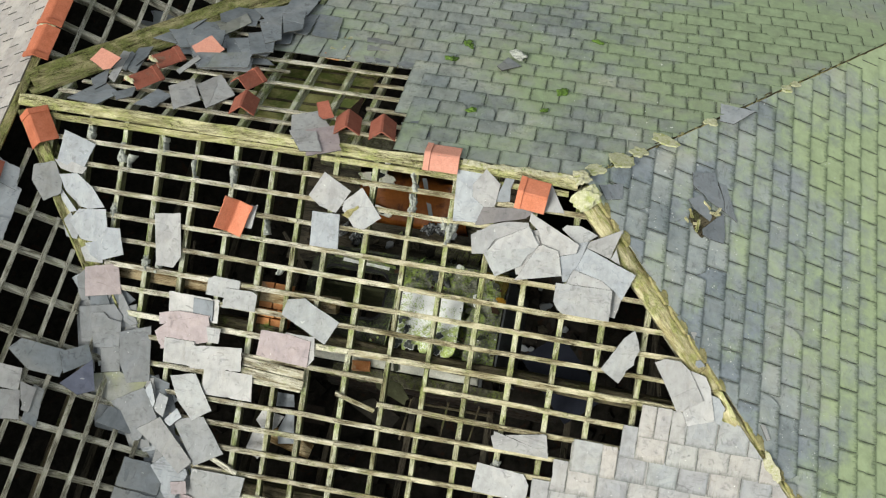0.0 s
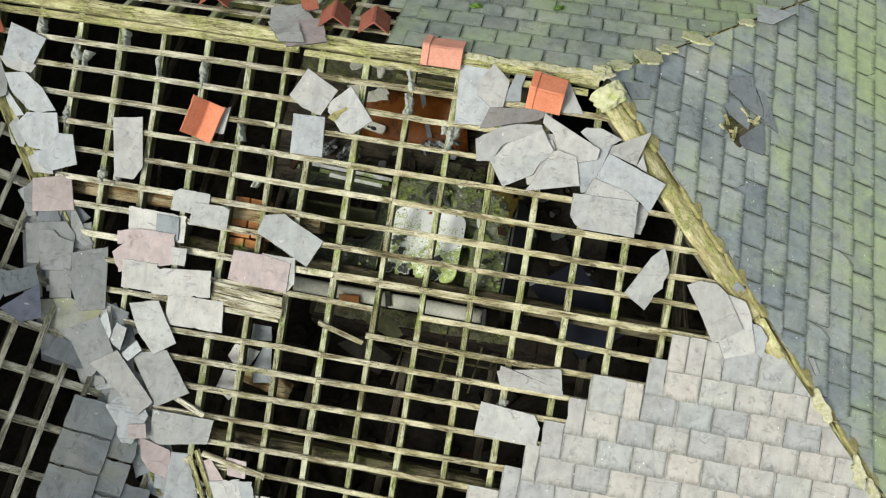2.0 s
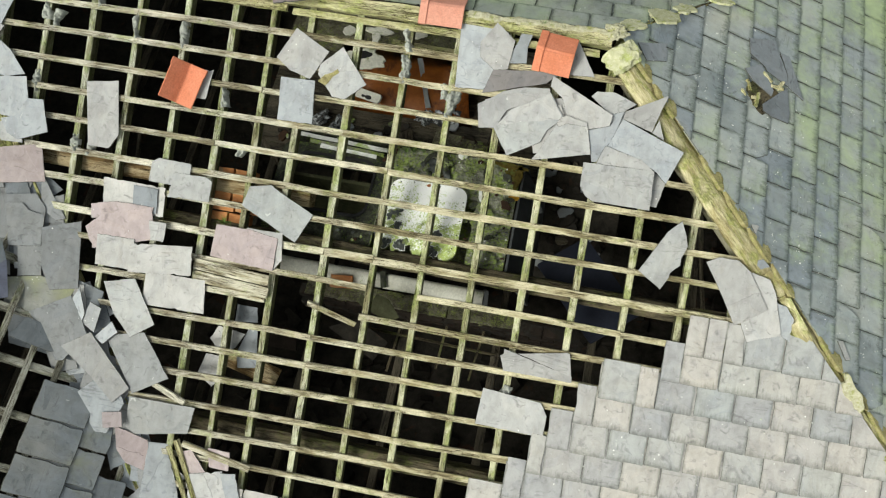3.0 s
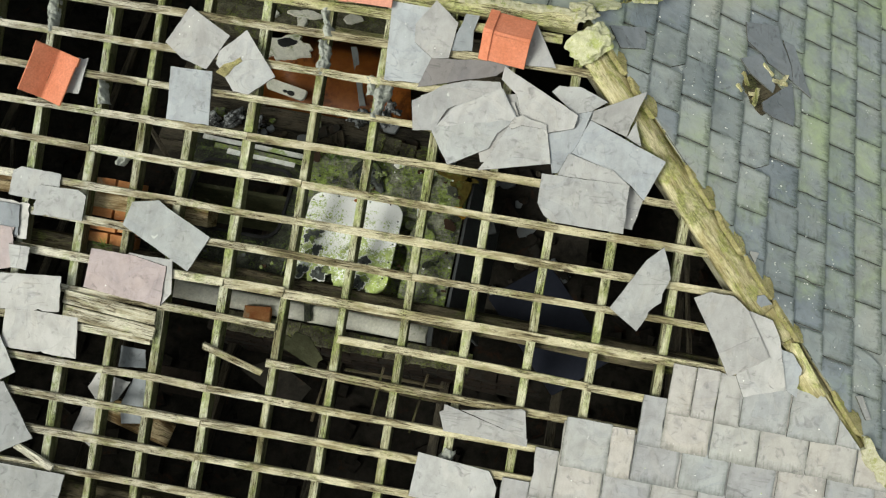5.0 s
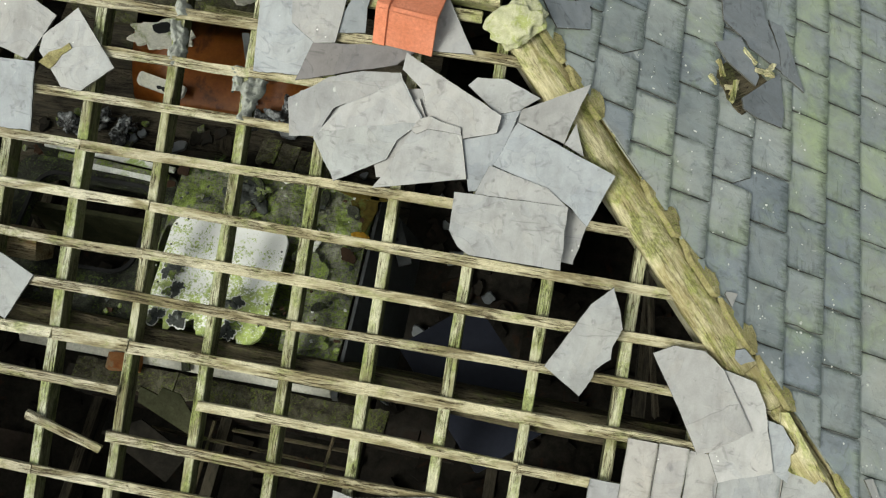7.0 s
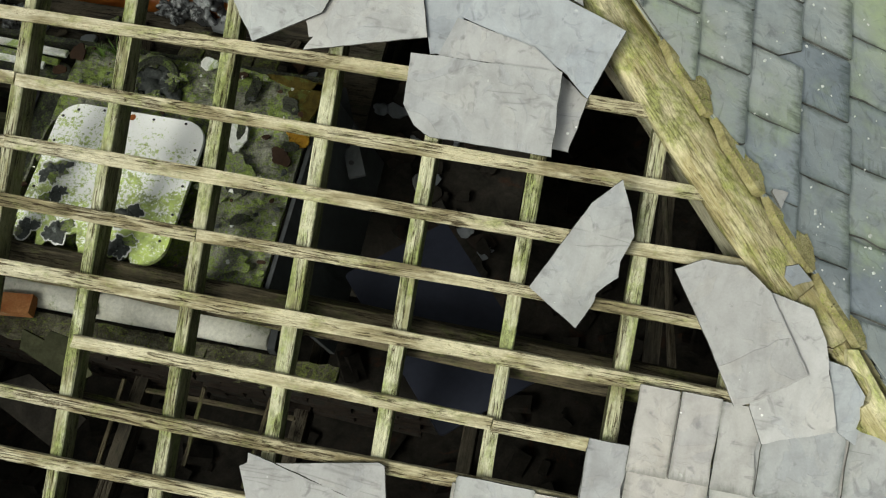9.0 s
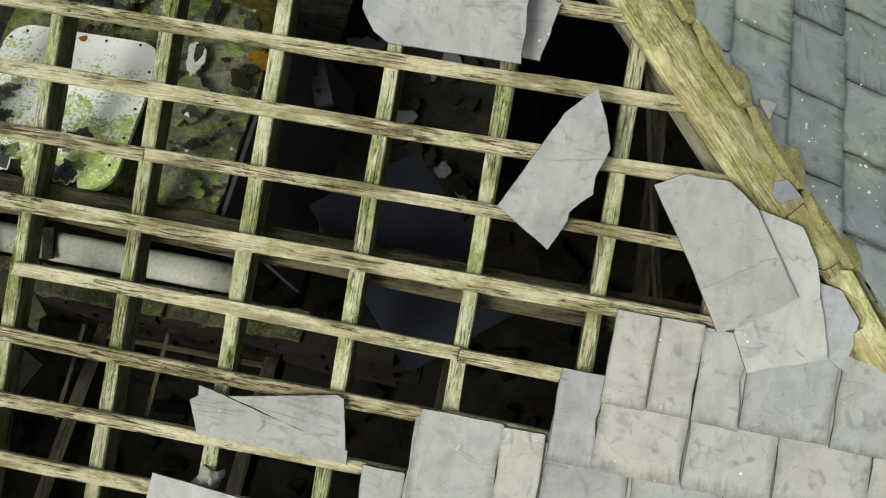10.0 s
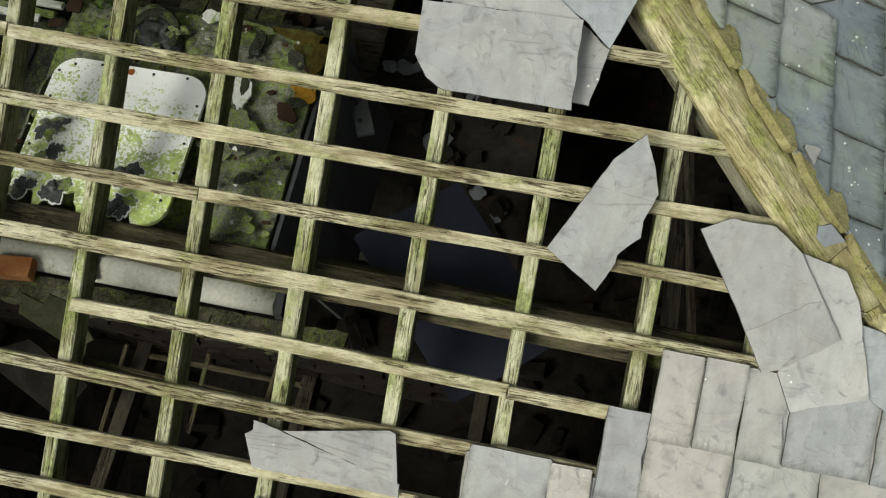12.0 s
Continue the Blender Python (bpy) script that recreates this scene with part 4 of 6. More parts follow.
shard(1.572, 1.902, 0.060, "g", ((-0.139, 0.194), (-0.035, 0.051), (0.139, -0.160), (0.068, -0.194), (-0.067, -0.119)), 0.0, "V")
shard(1.349, 2.126, 0.070, "g", ((-0.235, 0.129), (0.094, 0.215), (0.196, 0.112), (0.235, -0.144), (-0.135, -0.215)), 0.0, "V")
shard(1.415, 2.194, 0.085, "g", ((-0.173, 0.152), (-0.056, 0.183), (0.005, 0.135), (0.137, 0.120), (0.173, -0.136), (-0.075, -0.183)), 0.0, "V")
shard(1.529, 2.456, 0.080, "g", ((-0.116, 0.092), (0.058, 0.145), (0.116, -0.105), (-0.060, -0.145)), 0.0, "V")
shard(1.753, 2.361, 0.095, "g", ((-0.195, 0.186), (0.091, 0.302), (0.195, -0.244), (-0.017, -0.302), (-0.128, -0.123)), 0.0, "V")
shard(1.659, 2.720, 0.085, "m", ((-0.272, 0.092), (-0.026, 0.157), (0.272, 0.132), (0.242, 0.006), (-0.033, -0.142), (-0.229, -0.157)), 0.0, "V")
shard(2.032, 2.720, 0.075, "d", ((-0.115, 0.190), (0.115, 0.131), (0.108, -0.190), (0.034, -0.123)), 0.0, "V")
shard(1.985, 2.718, 0.085, "w", ((-0.058, 0.150), (-0.000, 0.152), (0.077, -0.066), (0.037, -0.152), (-0.077, 0.006)), 0.0, "V")
shard(1.867, 2.937, 0.105, "g", ((-0.239, 0.076), (0.046, 0.266), (0.239, -0.018), (0.107, -0.257), (0.051, -0.266)), 0.0, "V")
shard(2.229, 3.191, 0.115, "p", ((-0.298, 0.108), (-0.100, 0.261), (0.298, -0.126), (0.192, -0.261), (-0.024, -0.081)), 0.0, "V")
shard(2.303, 3.470, 0.095, "b", ((-0.211, 0.002), (-0.010, 0.231), (0.089, 0.227), (0.211, 0.031), (0.131, -0.227), (0.035, -0.231)), 0.0, "V")
shard(2.453, 3.583, 0.110, "k", ((-0.091, 0.044), (0.057, 0.075), (0.091, -0.044), (-0.057, -0.075)), 0.0, "V")
shard(-2.485, 1.113, 0.015, "d", ((-0.002, 0.276), (0.127, 0.194), (0.144, -0.276), (-0.128, -0.257), (-0.144, 0.039)), 0.0, "L")
shard(-2.392, 1.449, 0.025, "d", ((0.013, 0.164), (0.176, -0.071), (0.020, -0.164), (-0.176, 0.059)), 0.0, "L")
shard(-2.543, 1.556, 0.035, "v", ((-0.128, 0.169), (0.188, -0.049), (-0.102, -0.169), (-0.188, -0.024)), 0.0, "L")
shard(0.448, 1.408, 0.036, "n", ((0.095, 0.212), (0.197, -0.055), (0.104, -0.086), (-0.079, -0.194), (-0.197, -0.212), (-0.148, 0.005), (-0.108, 0.044), (-0.050, 0.189)), 0.0, "E")
shard(0.375, 1.655, 0.030, "d", ((0.184, 0.132), (0.183, 0.034), (-0.184, -0.132), (-0.129, 0.029), (-0.000, 0.048)), 0.0, "E")
shard(0.202, 1.317, 0.046, "n", ((0.019, 0.148), (0.134, -0.016), (-0.070, -0.148), (-0.134, -0.129), (-0.064, 0.061), (-0.019, 0.110)), 0.0, "E")
shard(0.052, 1.502, 0.046, "n", ((-0.097, 0.140), (0.174, -0.099), (-0.053, -0.140), (-0.166, -0.130), (-0.174, 0.043), (-0.155, 0.125)), 0.0, "E")
shard(-0.968, 1.933, 0.045, "d", ((0.038, -0.159), (-0.134, -0.002), (0.065, 0.159), (0.134, 0.078)), 0.0, "B")
shard(-0.318, 0.709, 0.018, "p", ((-0.277, 0.121), (0.070, 0.185), (0.277, 0.007), (0.043, -0.185), (-0.237, -0.118)))
shard(0.005, 0.768, 0.022, "b", ((-0.161, 0.092), (0.161, 0.204), (0.143, -0.081), (-0.002, -0.204), (-0.133, -0.081)))
shard(-0.634, 0.673, 0.014, "p", ((-0.282, 0.036), (0.068, 0.179), (0.282, -0.033), (-0.076, -0.179)))
shard(-4.951, 0.864, 0.030, "b", ((-0.267, 0.136), (-0.079, 0.173), (0.111, 0.052), (0.267, -0.127), (0.103, -0.173), (-0.008, -0.149), (-0.180, -0.013)))
shard(-4.827, 1.184, 0.040, "b", ((-0.121, 0.140), (0.164, 0.176), (0.210, -0.011), (0.120, -0.176), (-0.054, -0.163), (-0.210, 0.016)))
shard(-4.614, 1.354, 0.050, "b", ((-0.213, -0.025), (-0.091, 0.015), (0.000, 0.171), (0.131, 0.179), (0.213, -0.078), (-0.040, -0.179), (-0.140, -0.135)))
shard(-3.501, 2.728, 0.030, "p", ((-0.241, 0.173), (0.021, 0.239), (0.241, -0.104), (0.053, -0.239), (-0.120, -0.069)))
shard(-3.366, 3.162, 0.022, "g", ((-0.292, 0.176), (0.031, 0.255), (0.292, -0.080), (0.006, -0.255)))
shard(-3.095, 3.593, 0.030, "g", ((-0.280, 0.155), (0.280, 0.160), (0.252, -0.058), (-0.273, -0.160)))
shard(1.911, 3.106, 0.055, "g", ((-0.184, 0.122), (0.031, 0.200), (0.184, -0.130), (0.006, -0.200)), 0.0, "V")
shard(2.136, 2.812, 0.050, "d", ((-0.154, 0.072), (0.018, 0.183), (0.154, -0.074), (-0.018, -0.183)), 0.0, "V")
shard(2.274, 3.347, 0.070, "g", ((-0.122, 0.122), (0.132, -0.053), (0.069, -0.122), (-0.132, -0.096)), 0.0, "V")
shard(1.261, 2.340, 0.050, "g", ((-0.146, 0.243), (0.002, 0.272), (0.146, -0.264), (-0.005, -0.272)), 0.0, "V")
shard(1.670, 3.012, 0.050, "d", ((-0.215, 0.119), (0.025, 0.161), (0.215, -0.161), (-0.139, -0.124)), 0.0, "V")
shard(-0.217, 0.717, 0.078, "w", ((-0.119, -0.032), (-0.096, 0.019), (-0.043, 0.047), (0.026, 0.028), (0.113, 0.011), (0.119, -0.021), (-0.033, -0.015), (-0.098, -0.047)))
shard(-0.386, 0.792, 0.034, "p", ((-0.205, 0.095), (0.060, 0.202), (0.205, -0.072), (0.121, -0.168), (-0.089, -0.202)))
shard(-5.117, 0.637, 0.020, "p", ((-0.184, 0.054), (-0.009, 0.057), (0.184, 0.014), (0.143, -0.057), (0.003, -0.056), (-0.100, -0.033)))
shard(-5.097, 0.960, 0.020, "b", ((-0.119, 0.136), (0.007, 0.006), (0.119, -0.114), (0.046, -0.136), (-0.059, -0.020)))
shard(-5.011, 1.222, 0.030, "g", ((-0.101, 0.029), (-0.024, 0.134), (0.101, -0.033), (0.082, -0.134), (-0.036, -0.125)))
shard(-4.740, 1.455, 0.045, "p", ((-0.133, 0.019), (0.003, 0.106), (0.092, 0.022), (0.133, -0.097), (-0.056, -0.106)))
shard(-3.780, 2.855, 0.070, "g", ((-0.073, -0.061), (-0.028, 0.121), (0.073, 0.085), (0.044, -0.121)))
shard(-3.639, 2.958, 0.060, "b", ((-0.096, -0.052), (0.033, 0.097), (0.096, 0.016), (-0.016, -0.097)))
shard(-3.906, 2.800, 0.080, "b", ((-0.073, 0.027), (-0.005, 0.170), (0.073, -0.034), (0.043, -0.170)))
shard(-3.684, 1.979, 0.030, "k", ((-0.267, 0.032), (-0.059, 0.084), (0.267, 0.084), (0.248, -0.011), (-0.248, -0.084)))
loose("F", -3.210, 0.854, -6, 0.174, 0.240, -0.61, -0.67, 0.012, "p", "")
loose("F", -3.335, 1.595, 2, 0.337, 0.200, -0.02, 0.02, 0.012, "p", "tl")
loose("F", -3.145, 1.687, -2, 0.347, 0.200, -0.03, -0.10, 0.023, "p", "tr")
loose("F", -3.607, 1.839, 1, 0.523, 0.238, 0.02, 0.10, 0.012, "w", "")
loose("F", -3.505, 1.843, 1, 0.209, 0.202, 0.00, 0.10, 0.023, "n", "")
loose("F", -3.671, 2.106, -17, 0.568, 0.263, 0.05, 0.07, 0.034, "k", "tl")
loose("F", -3.352, 2.081, 0, 0.131, 0.154, 0.16, 0.10, 0.045, "p", "")
loose("F", -3.683, 2.302, -1, 0.316, 0.250, 0.02, 0.04, 0.045, "w", "")
loose("F", -3.287, 2.299, -6, 0.531, 0.236, -0.01, -0.02, 0.056, "w", "")
loose("F", -3.146, 2.546, -1, 0.519, 0.272, -0.02, 0.04, 0.012, "w", "")
loose("L", -3.280, 2.380, 79, 0.259, 0.190, -0.02, 0.09, 0.012, "d", "")
loose("V", 2.661, 3.790, 14, 0.288, 0.230, -0.00, 0.61, 0.068, "k", "bl")
loose("V", 2.900, 3.922, -3, 0.236, 0.448, -0.36, 0.19, 0.079, "b", "")
loose("F", -2.778, 3.886, -22, 0.133, 0.222, -0.42, 0.12, 0.012, "k", "")
loose("F", -2.627, 4.042, -15, 0.324, 0.224, -0.03, 0.06, 0.023, "p", "")
loose("F", -2.558, 3.813, 1, 0.177, 0.152, 0.06, 0.16, 0.012, "k", "")
loose("F", -2.423, 4.006, -8, 0.122, 0.213, 0.08, 0.21, 0.034, "b", "")
loose("L", -2.745, 0.943, 87, 0.205, 0.218, 0.02, 0.12, 0.012, "p", "")
loose("L", -2.991, 1.015, 77, 0.220, 0.278, 0.03, 0.11, 0.012, "p", "")
loose("L", -2.935, 1.243, 103, 0.130, 0.347, -0.15, 0.30, 0.012, "d", "")
loose("L", -2.889, 1.155, 96, 0.118, 0.243, 0.39, 0.32, 0.023, "p", "")
loose("L", -1.106, 0.286, 94, 0.250, 0.357, 0.19, 0.25, 0.012, "b", "")
loose("L", -0.843, 0.214, 98, 0.250, 0.230, 0.13, 0.48, 0.023, "b", "")
loose("L", -1.404, 0.338, 78, 0.160, 0.234, 0.20, -0.00, 0.023, "b", "")
loose("L", -2.843, 2.049, 94, 0.360, 0.193, -0.45, 0.50, 0.012, "d", "")
loose("B", -1.003, 1.978, 49, 0.238, 0.225, 0.09, -0.15, 0.012, "m", "")
loose("B", -0.969, 1.684, 17, 0.204, 0.177, -0.02, -0.16, 0.012, "b", "")
loose("B", 1.475, 1.533, -11, 0.259, 0.365, 0.45, -0.18, 0.030, "b", "")
loose("B", -5.071, 1.656, -3, 0.386, 0.253, -0.09, 0.80, 0.045, "d", "")
loose("B", -5.041, 1.951, 6, 0.319, 0.236, 0.19, 0.32, 0.045, "v", "")
loose("B", -4.467, 1.774, 15, 0.327, 0.426, 0.14, 0.51, 0.045, "d", "")
loose("B", -4.255, 2.021, 53, 0.368, 0.290, -0.06, -0.18, 0.045, "m", "")
loose("B", -4.535, 1.330, 4, 0.219, 0.301, 0.28, 0.40, 0.045, "b", "")
loose("B", -4.267, 1.572, 32, 0.271, 0.356, 0.15, 0.01, 0.056, "d", "")
loose("B", -3.980, 1.461, 23, 0.257, 0.315, 0.00, 0.15, 0.067, "d", "")
loose("B", -3.719, 1.433, -12, 0.292, 0.197, 0.14, 0.28, 0.078, "d", "")
loose("B", -3.691, 1.242, 8, 0.329, 0.132, -0.01, 0.75, 0.045, "d", "")
loose("B", -4.008, 1.083, 8, 0.631, 0.296, 0.09, 0.25, 0.056, "b", "")
loose("B", -3.589, 1.992, 19, 0.195, 0.601, 0.07, -0.16, 0.045, "d", "")
loose("B", -3.437, 2.214, 1, 0.214, 0.533, 0.19, 0.10, 0.056, "d", "")
loose("B", -3.171, 2.243, -4, 0.312, 0.541, 0.00, 0.21, 0.045, "d", "")
loose("B", -5.056, 0.765, 100, 0.614, 0.093, -0.07, -0.67, 0.045, "p", "")
loose("B", -4.924, 0.945, 97, 0.538, 0.147, -0.15, -0.12, 0.045, "d", "")
loose("B", -5.047, 0.207, 63, 0.380, 0.330, 0.19, 0.11, 0.012, "d", "")
loose("B", -5.129, 0.463, 68, 0.201, 0.203, 0.28, -0.87, 0.023, "d", "")
loose("B", -4.439, 0.275, 73, 0.325, 0.213, 0.13, 0.12, 0.012, "d", "")
loose("B", -4.187, 0.441, 51, 0.303, 0.442, -0.02, -0.38, 0.023, "p", "")
loose("B", -3.913, 0.597, 58, 0.346, 0.451, -0.08, -0.41, 0.012, "p", "")
loose("B", -4.768, 0.274, 45, 0.215, 0.173, 0.22, -0.35, 0.023, "d", "")
loose("B", -4.882, 1.840, -2, 0.557, 0.389, 0.23, 0.16, 0.056, "d", "")
loose("B", -4.950, 1.523, -10, 0.516, 0.217, -0.00, 0.58, 0.056, "d", "")
loose("B", -4.433, 1.505, 13, 0.586, 0.426, 0.09, 0.35, 0.078, "d", "")
loose("B", -4.305, 1.354, 26, 0.357, 0.459, 0.23, -0.05, 0.089, "d", "")
loose("B", -4.232, 2.198, -1, 0.504, 0.418, 0.15, 0.30, 0.056, "d", "")
loose("B", -4.178, 1.989, 64, 0.381, 0.217, -0.14, -0.84, 0.067, "m", "")
loose("B", -3.826, 2.391, 26, 0.437, 0.310, 0.08, 0.20, 0.067, "d", "")
loose("B", -3.942, 1.422, 16, 0.288, 0.390, 0.10, 0.07, 0.100, "d", "")
loose("B", -3.725, 1.554, 29, 0.287, 0.519, 0.13, -0.17, 0.111, "d", "")
loose("B", -3.985, 1.064, 13, 0.580, 0.339, 0.06, 0.06, 0.111, "d", "")
loose("B", -4.294, 0.855, 78, 0.394, 0.077, 0.03, -0.72, 0.122, "p", "")
loose("B", -3.712, 1.855, 41, 0.244, 0.552, 0.20, -0.35, 0.122, "d", "")
loose("B", -3.525, 2.087, 39, 0.268, 0.419, 0.14, -0.44, 0.133, "d", "")
loose("B", -3.607, 2.613, 3, 0.332, 0.474, 0.07, -0.07, 0.078, "d", "")
loose("B", -4.881, 0.989, 82, 0.278, 0.076, 0.20, -2.29, 0.056, "d", "")
loose("B", -4.993, 0.861, 99, 0.374, 0.062, 0.01, -0.90, 0.056, "d", "")
loose("B", -2.452, 1.760, 10, 0.304, 0.288, 0.08, 0.18, 0.012, "d", "")
loose("B", -1.968, 1.797, 44, 0.486, 0.163, 0.46, -1.10, 0.012, "d", "")
loose("B", -2.485, 2.026, 9, 0.294, 0.307, 0.13, -0.02, 0.023, "d", "")
loose("B", -2.774, 0.232, 30, 0.362, 0.415, -0.21, -0.05, 0.012, "p", "")
loose("B", -2.552, -0.026, 31, 0.339, 0.453, -0.03, -0.21, 0.023, "k", "")
loose("B", -1.669, 0.432, 26, 0.337, 0.301, 0.05, -0.09, 0.012, "d", "")
loose("B", -2.692, -0.096, 9, 0.245, 0.359, 0.12, 0.37, 0.034, "p", "")
loose("E", -0.021, 0.332, 66, 0.244, 0.157, 0.20, -0.08, 0.035, "n", "")
loose("E", -1.155, 1.381, 20, 0.05, 0.06, -0.7, 0.0, 0.035, "w", "")
loose("E", -1.862, 2.278, 70, 0.05, 0.15, 0.1, 0.2, 0.035, "w", "")
# smaller broken slate under the heap in the valley
fill = random.Random(77)
for k in range(44):
    v = 1.7 + 2.9 * (k + fill.random()) / 44
    p = place("F", valley_u(v), v) - place("V", 0, 0)
    uv = (p.dot(Vector(SLOPE["V"][1])), p.dot(Vector(SLOPE["V"][2])))
    loose("V", uv[0] + fill.uniform(-0.14, 0.16), uv[1], fill.uniform(-80, 80), fill.uniform(0.16, 0.3), fill.uniform(0.2, 0.36), fill.uniform(-0.2, 0.2), fill.uniform(-0.2, 0.2), 0.03 + 0.01 * (k % 3), fill.choice("ddggb"), fill.choice(("", "tl", "br")))

# ---- terracotta ridge tiles ----
def vee(length, wing, open_deg, thick, grow=0.0):
    """An angle ridge tile along x, its crown at z = 0."""
    half = radians(open_deg / 2)
    sy, sz = math.sin(half), -math.cos(half)
    crown = 0.012
    outer = [(-wing * sy, wing * sz), (-crown, -crown * 0.3), (crown, -crown * 0.3), (wing * sy, wing * sz)]
    inner = [(y * 0.99 - (0.006 if y > 0 else -0.006), z - thick * 1.15) for y, z in outer]
    inner[0] = (outer[0][0] + thick * 0.5, outer[0][1] - thick * 0.55)
    inner[3] = (outer[3][0] - thick * 0.5, outer[3][1] - thick * 0.55)
    loop = [(y, z + grow) for y, z in outer] + [(y, z) for y, z in inner[::-1]]
    bm = bmesh.new()
    ends = [[bm.verts.new((x, y, z)) for y, z in loop] for x in (0, length)]
    k = len(loop)
    for i in range(k):
        bm.faces.new((ends[0][i], ends[0][(i + 1) % k], ends[1][(i + 1) % k], ends[1][i]))
    for e in ends:
        for i in range(3):
            bm.faces.new((e[i], e[i + 1], e[k - 2 - i], e[k - 1 - i]))
    bmesh.ops.bevel(bm, geom=[e for e in bm.edges], offset=0.0025, segments=1, affect="EDGES")
    return bm


def ridge_tile(m, length=0.34, material=None, open_deg=104, wing=0.17, label="", mortar=False, collar=True):
    material = material or CLAY
    body = part("ridge_tile", vee(length, wing, open_deg, 0.014), material, None, "", m @ pose(-length / 2, 0, 0))
    tagged(body, label, "ridge tile", "ridge tiles")
    if collar:
        part("collar", vee(0.06, wing + 0.008, open_deg, 0.014, 0.013), material, body, "", m @ pose(-length / 2 - 0.004, 0, 0.001))
    if mortar:
        part("mortar_bed", lump_mesh("mortar_bed", MORTAR, (0.05, 0.16, 0.05), int(length * 1000), 3), MORTAR, body, "crumbling mortar", m @ pose(length / 2, 0, -0.04))
    return body


def tile_on(pl, u, v, turn, lift, length=0.34, **kw):
    return ridge_tile(on(pl, u, v, lift, turn), length, **kw)


APEX = 0.17 * math.cos(radians(52))
ridge_tile(pose(-1.35, 0.0, H + 0.085), 0.34, PINKCLAY, 122, 0.17, "pale terracotta ridge tile still bedded on the ridge")
tile_on("F", -0.43, 0.22, 6, APEX + 0.06, 0.29, material=BRIGHTCLAY, wing=0.195, label="orange terracotta ridge tile lying on slates below the ridge")
ridge_tile(on("F", -3.34, 0.87, 0.02, 104) @ pose(0, 0, 0.0, 162, 0, 0), 0.33, BRIGHTCLAY, 112, 0.17, "orange terracotta ridge tile lying upside down on the battens")
tile_on("F", -5.50, 0.29, 60, APEX + 0.05, 0.36, wing=0.2, label="red terracotta ridge tile at the top of the valley")
ridge_tile(pose(XW + 0.04, 0.66, H + 0.09, 0, 0, 90), 0.40, CLAY, 126, 0.155, "red terracotta ridge tile bedded on the wing ridge", True)
ridge_tile(pose(XW + 0.04, 1.08, H + 0.095, 0, 0, 90), 0.40, CLAY, 126, 0.155, "red terracotta ridge tile bedded on the wing ridge", True)
ridge_tile(pose(XW + 0.05, -0.9, H + 0.06, 8, 0, 96), 0.3, OLDCLAY, 112, 0.17, "red terracotta ridge tile slipped on the wing ridge")
tile_on("B", -4.68, 0.56, 58, APEX + 0.05, 0.33, material=OLDCLAY, label="red terracotta ridge tile fallen on the back slope", mortar=True)
tile_on("B", -4.62, 1.0, 55, APEX + 0.06, 0.32, material=OLDCLAY, label="red terracotta ridge tile caked with mortar on the back slope", mortar=True)
tile_on("B", -3.62, 0.82, 62, APEX + 0.05, 0.28, material=OLDCLAY, label="red terracotta ridge tile lying on dark slates")
tile_on("B", -3.5, 0.36, 98, APEX + 0.03, 0.32, material=OLDCLAY, label="red terracotta ridge tile standing across the bare battens", collar=False)
tile_on("B", -2.38, 0.28, 100, APEX + 0.03, 0.32, material=OLDCLAY, label="red terracotta ridge tile standing behind the ridge", collar=False)
tile_on("B", -2.02, 0.28, 100, APEX + 0.03, 0.33, material=OLDCLAY, label="red terracotta ridge tile standing behind the ridge", collar=False)
for u, v, turn, w, l, mat_ in ((-4.24, 1.24, 40, 0.28, 0.24, PINKCLAY), (-5.18, 0.72, 60, 0.2, 0.26, PINKCLAY), (-2.64, 0.36, 20, 0.14, 0.2, OLDCLAY)):
    ob = part("tile_fragment", slate_mesh("tile_fragment", mat_, w, l, 0.1, 0.1, "tr", int(w * 900), 0.004, 0.016, 0), mat_, None, "", on("B", u, v, 0.12, 0) @ pose(0, 0, 0, -34, 0, 0) @ pose(0, 0, 0, 0, 0, turn))
    tagged(ob, "broken piece of a red terracotta ridge tile", "tile fragment", "tile fragments")

# Flat dark patch over the slates, painted in place of a hole's shade.
bm = prism([(x * 1.25, y) for x, y in blob(0.13, 6.1, 0.6, 40)], 0.034, 0.039, None, 0.002)
tagged(part("rotten_bedding", bm, OLDWOOD, None, "", on("E", 0.07, 1.36, 0.0, 50)), "flat dark patch painted as a hole where hip slates broke away", "bedding")
SPLINTERS = ((-0.02, 1.21, -50), (-0.05, 1.3, 20), (-0.02, 1.26, 70), (0.04, 1.24, -20), (0.21, 1.44, -60), (0.16, 1.5, 30), (0.16, 1.43, 80), (-0.1, 1.29, 10))
for k, (u, v, turn) in enumerate(SPLINTERS):
    ob = part("wood_splinter", beam(0.06 + 0.011 * k, 0.024, 0.014, random.Random(k), 0.003, 0.03), HIPWOOD, None, "", on("E", u, v, 0.044 + 0.004 * k, turn))
    tagged(ob, "pale splinter of batten in a broken place of the slates", "splinter", "splinters")

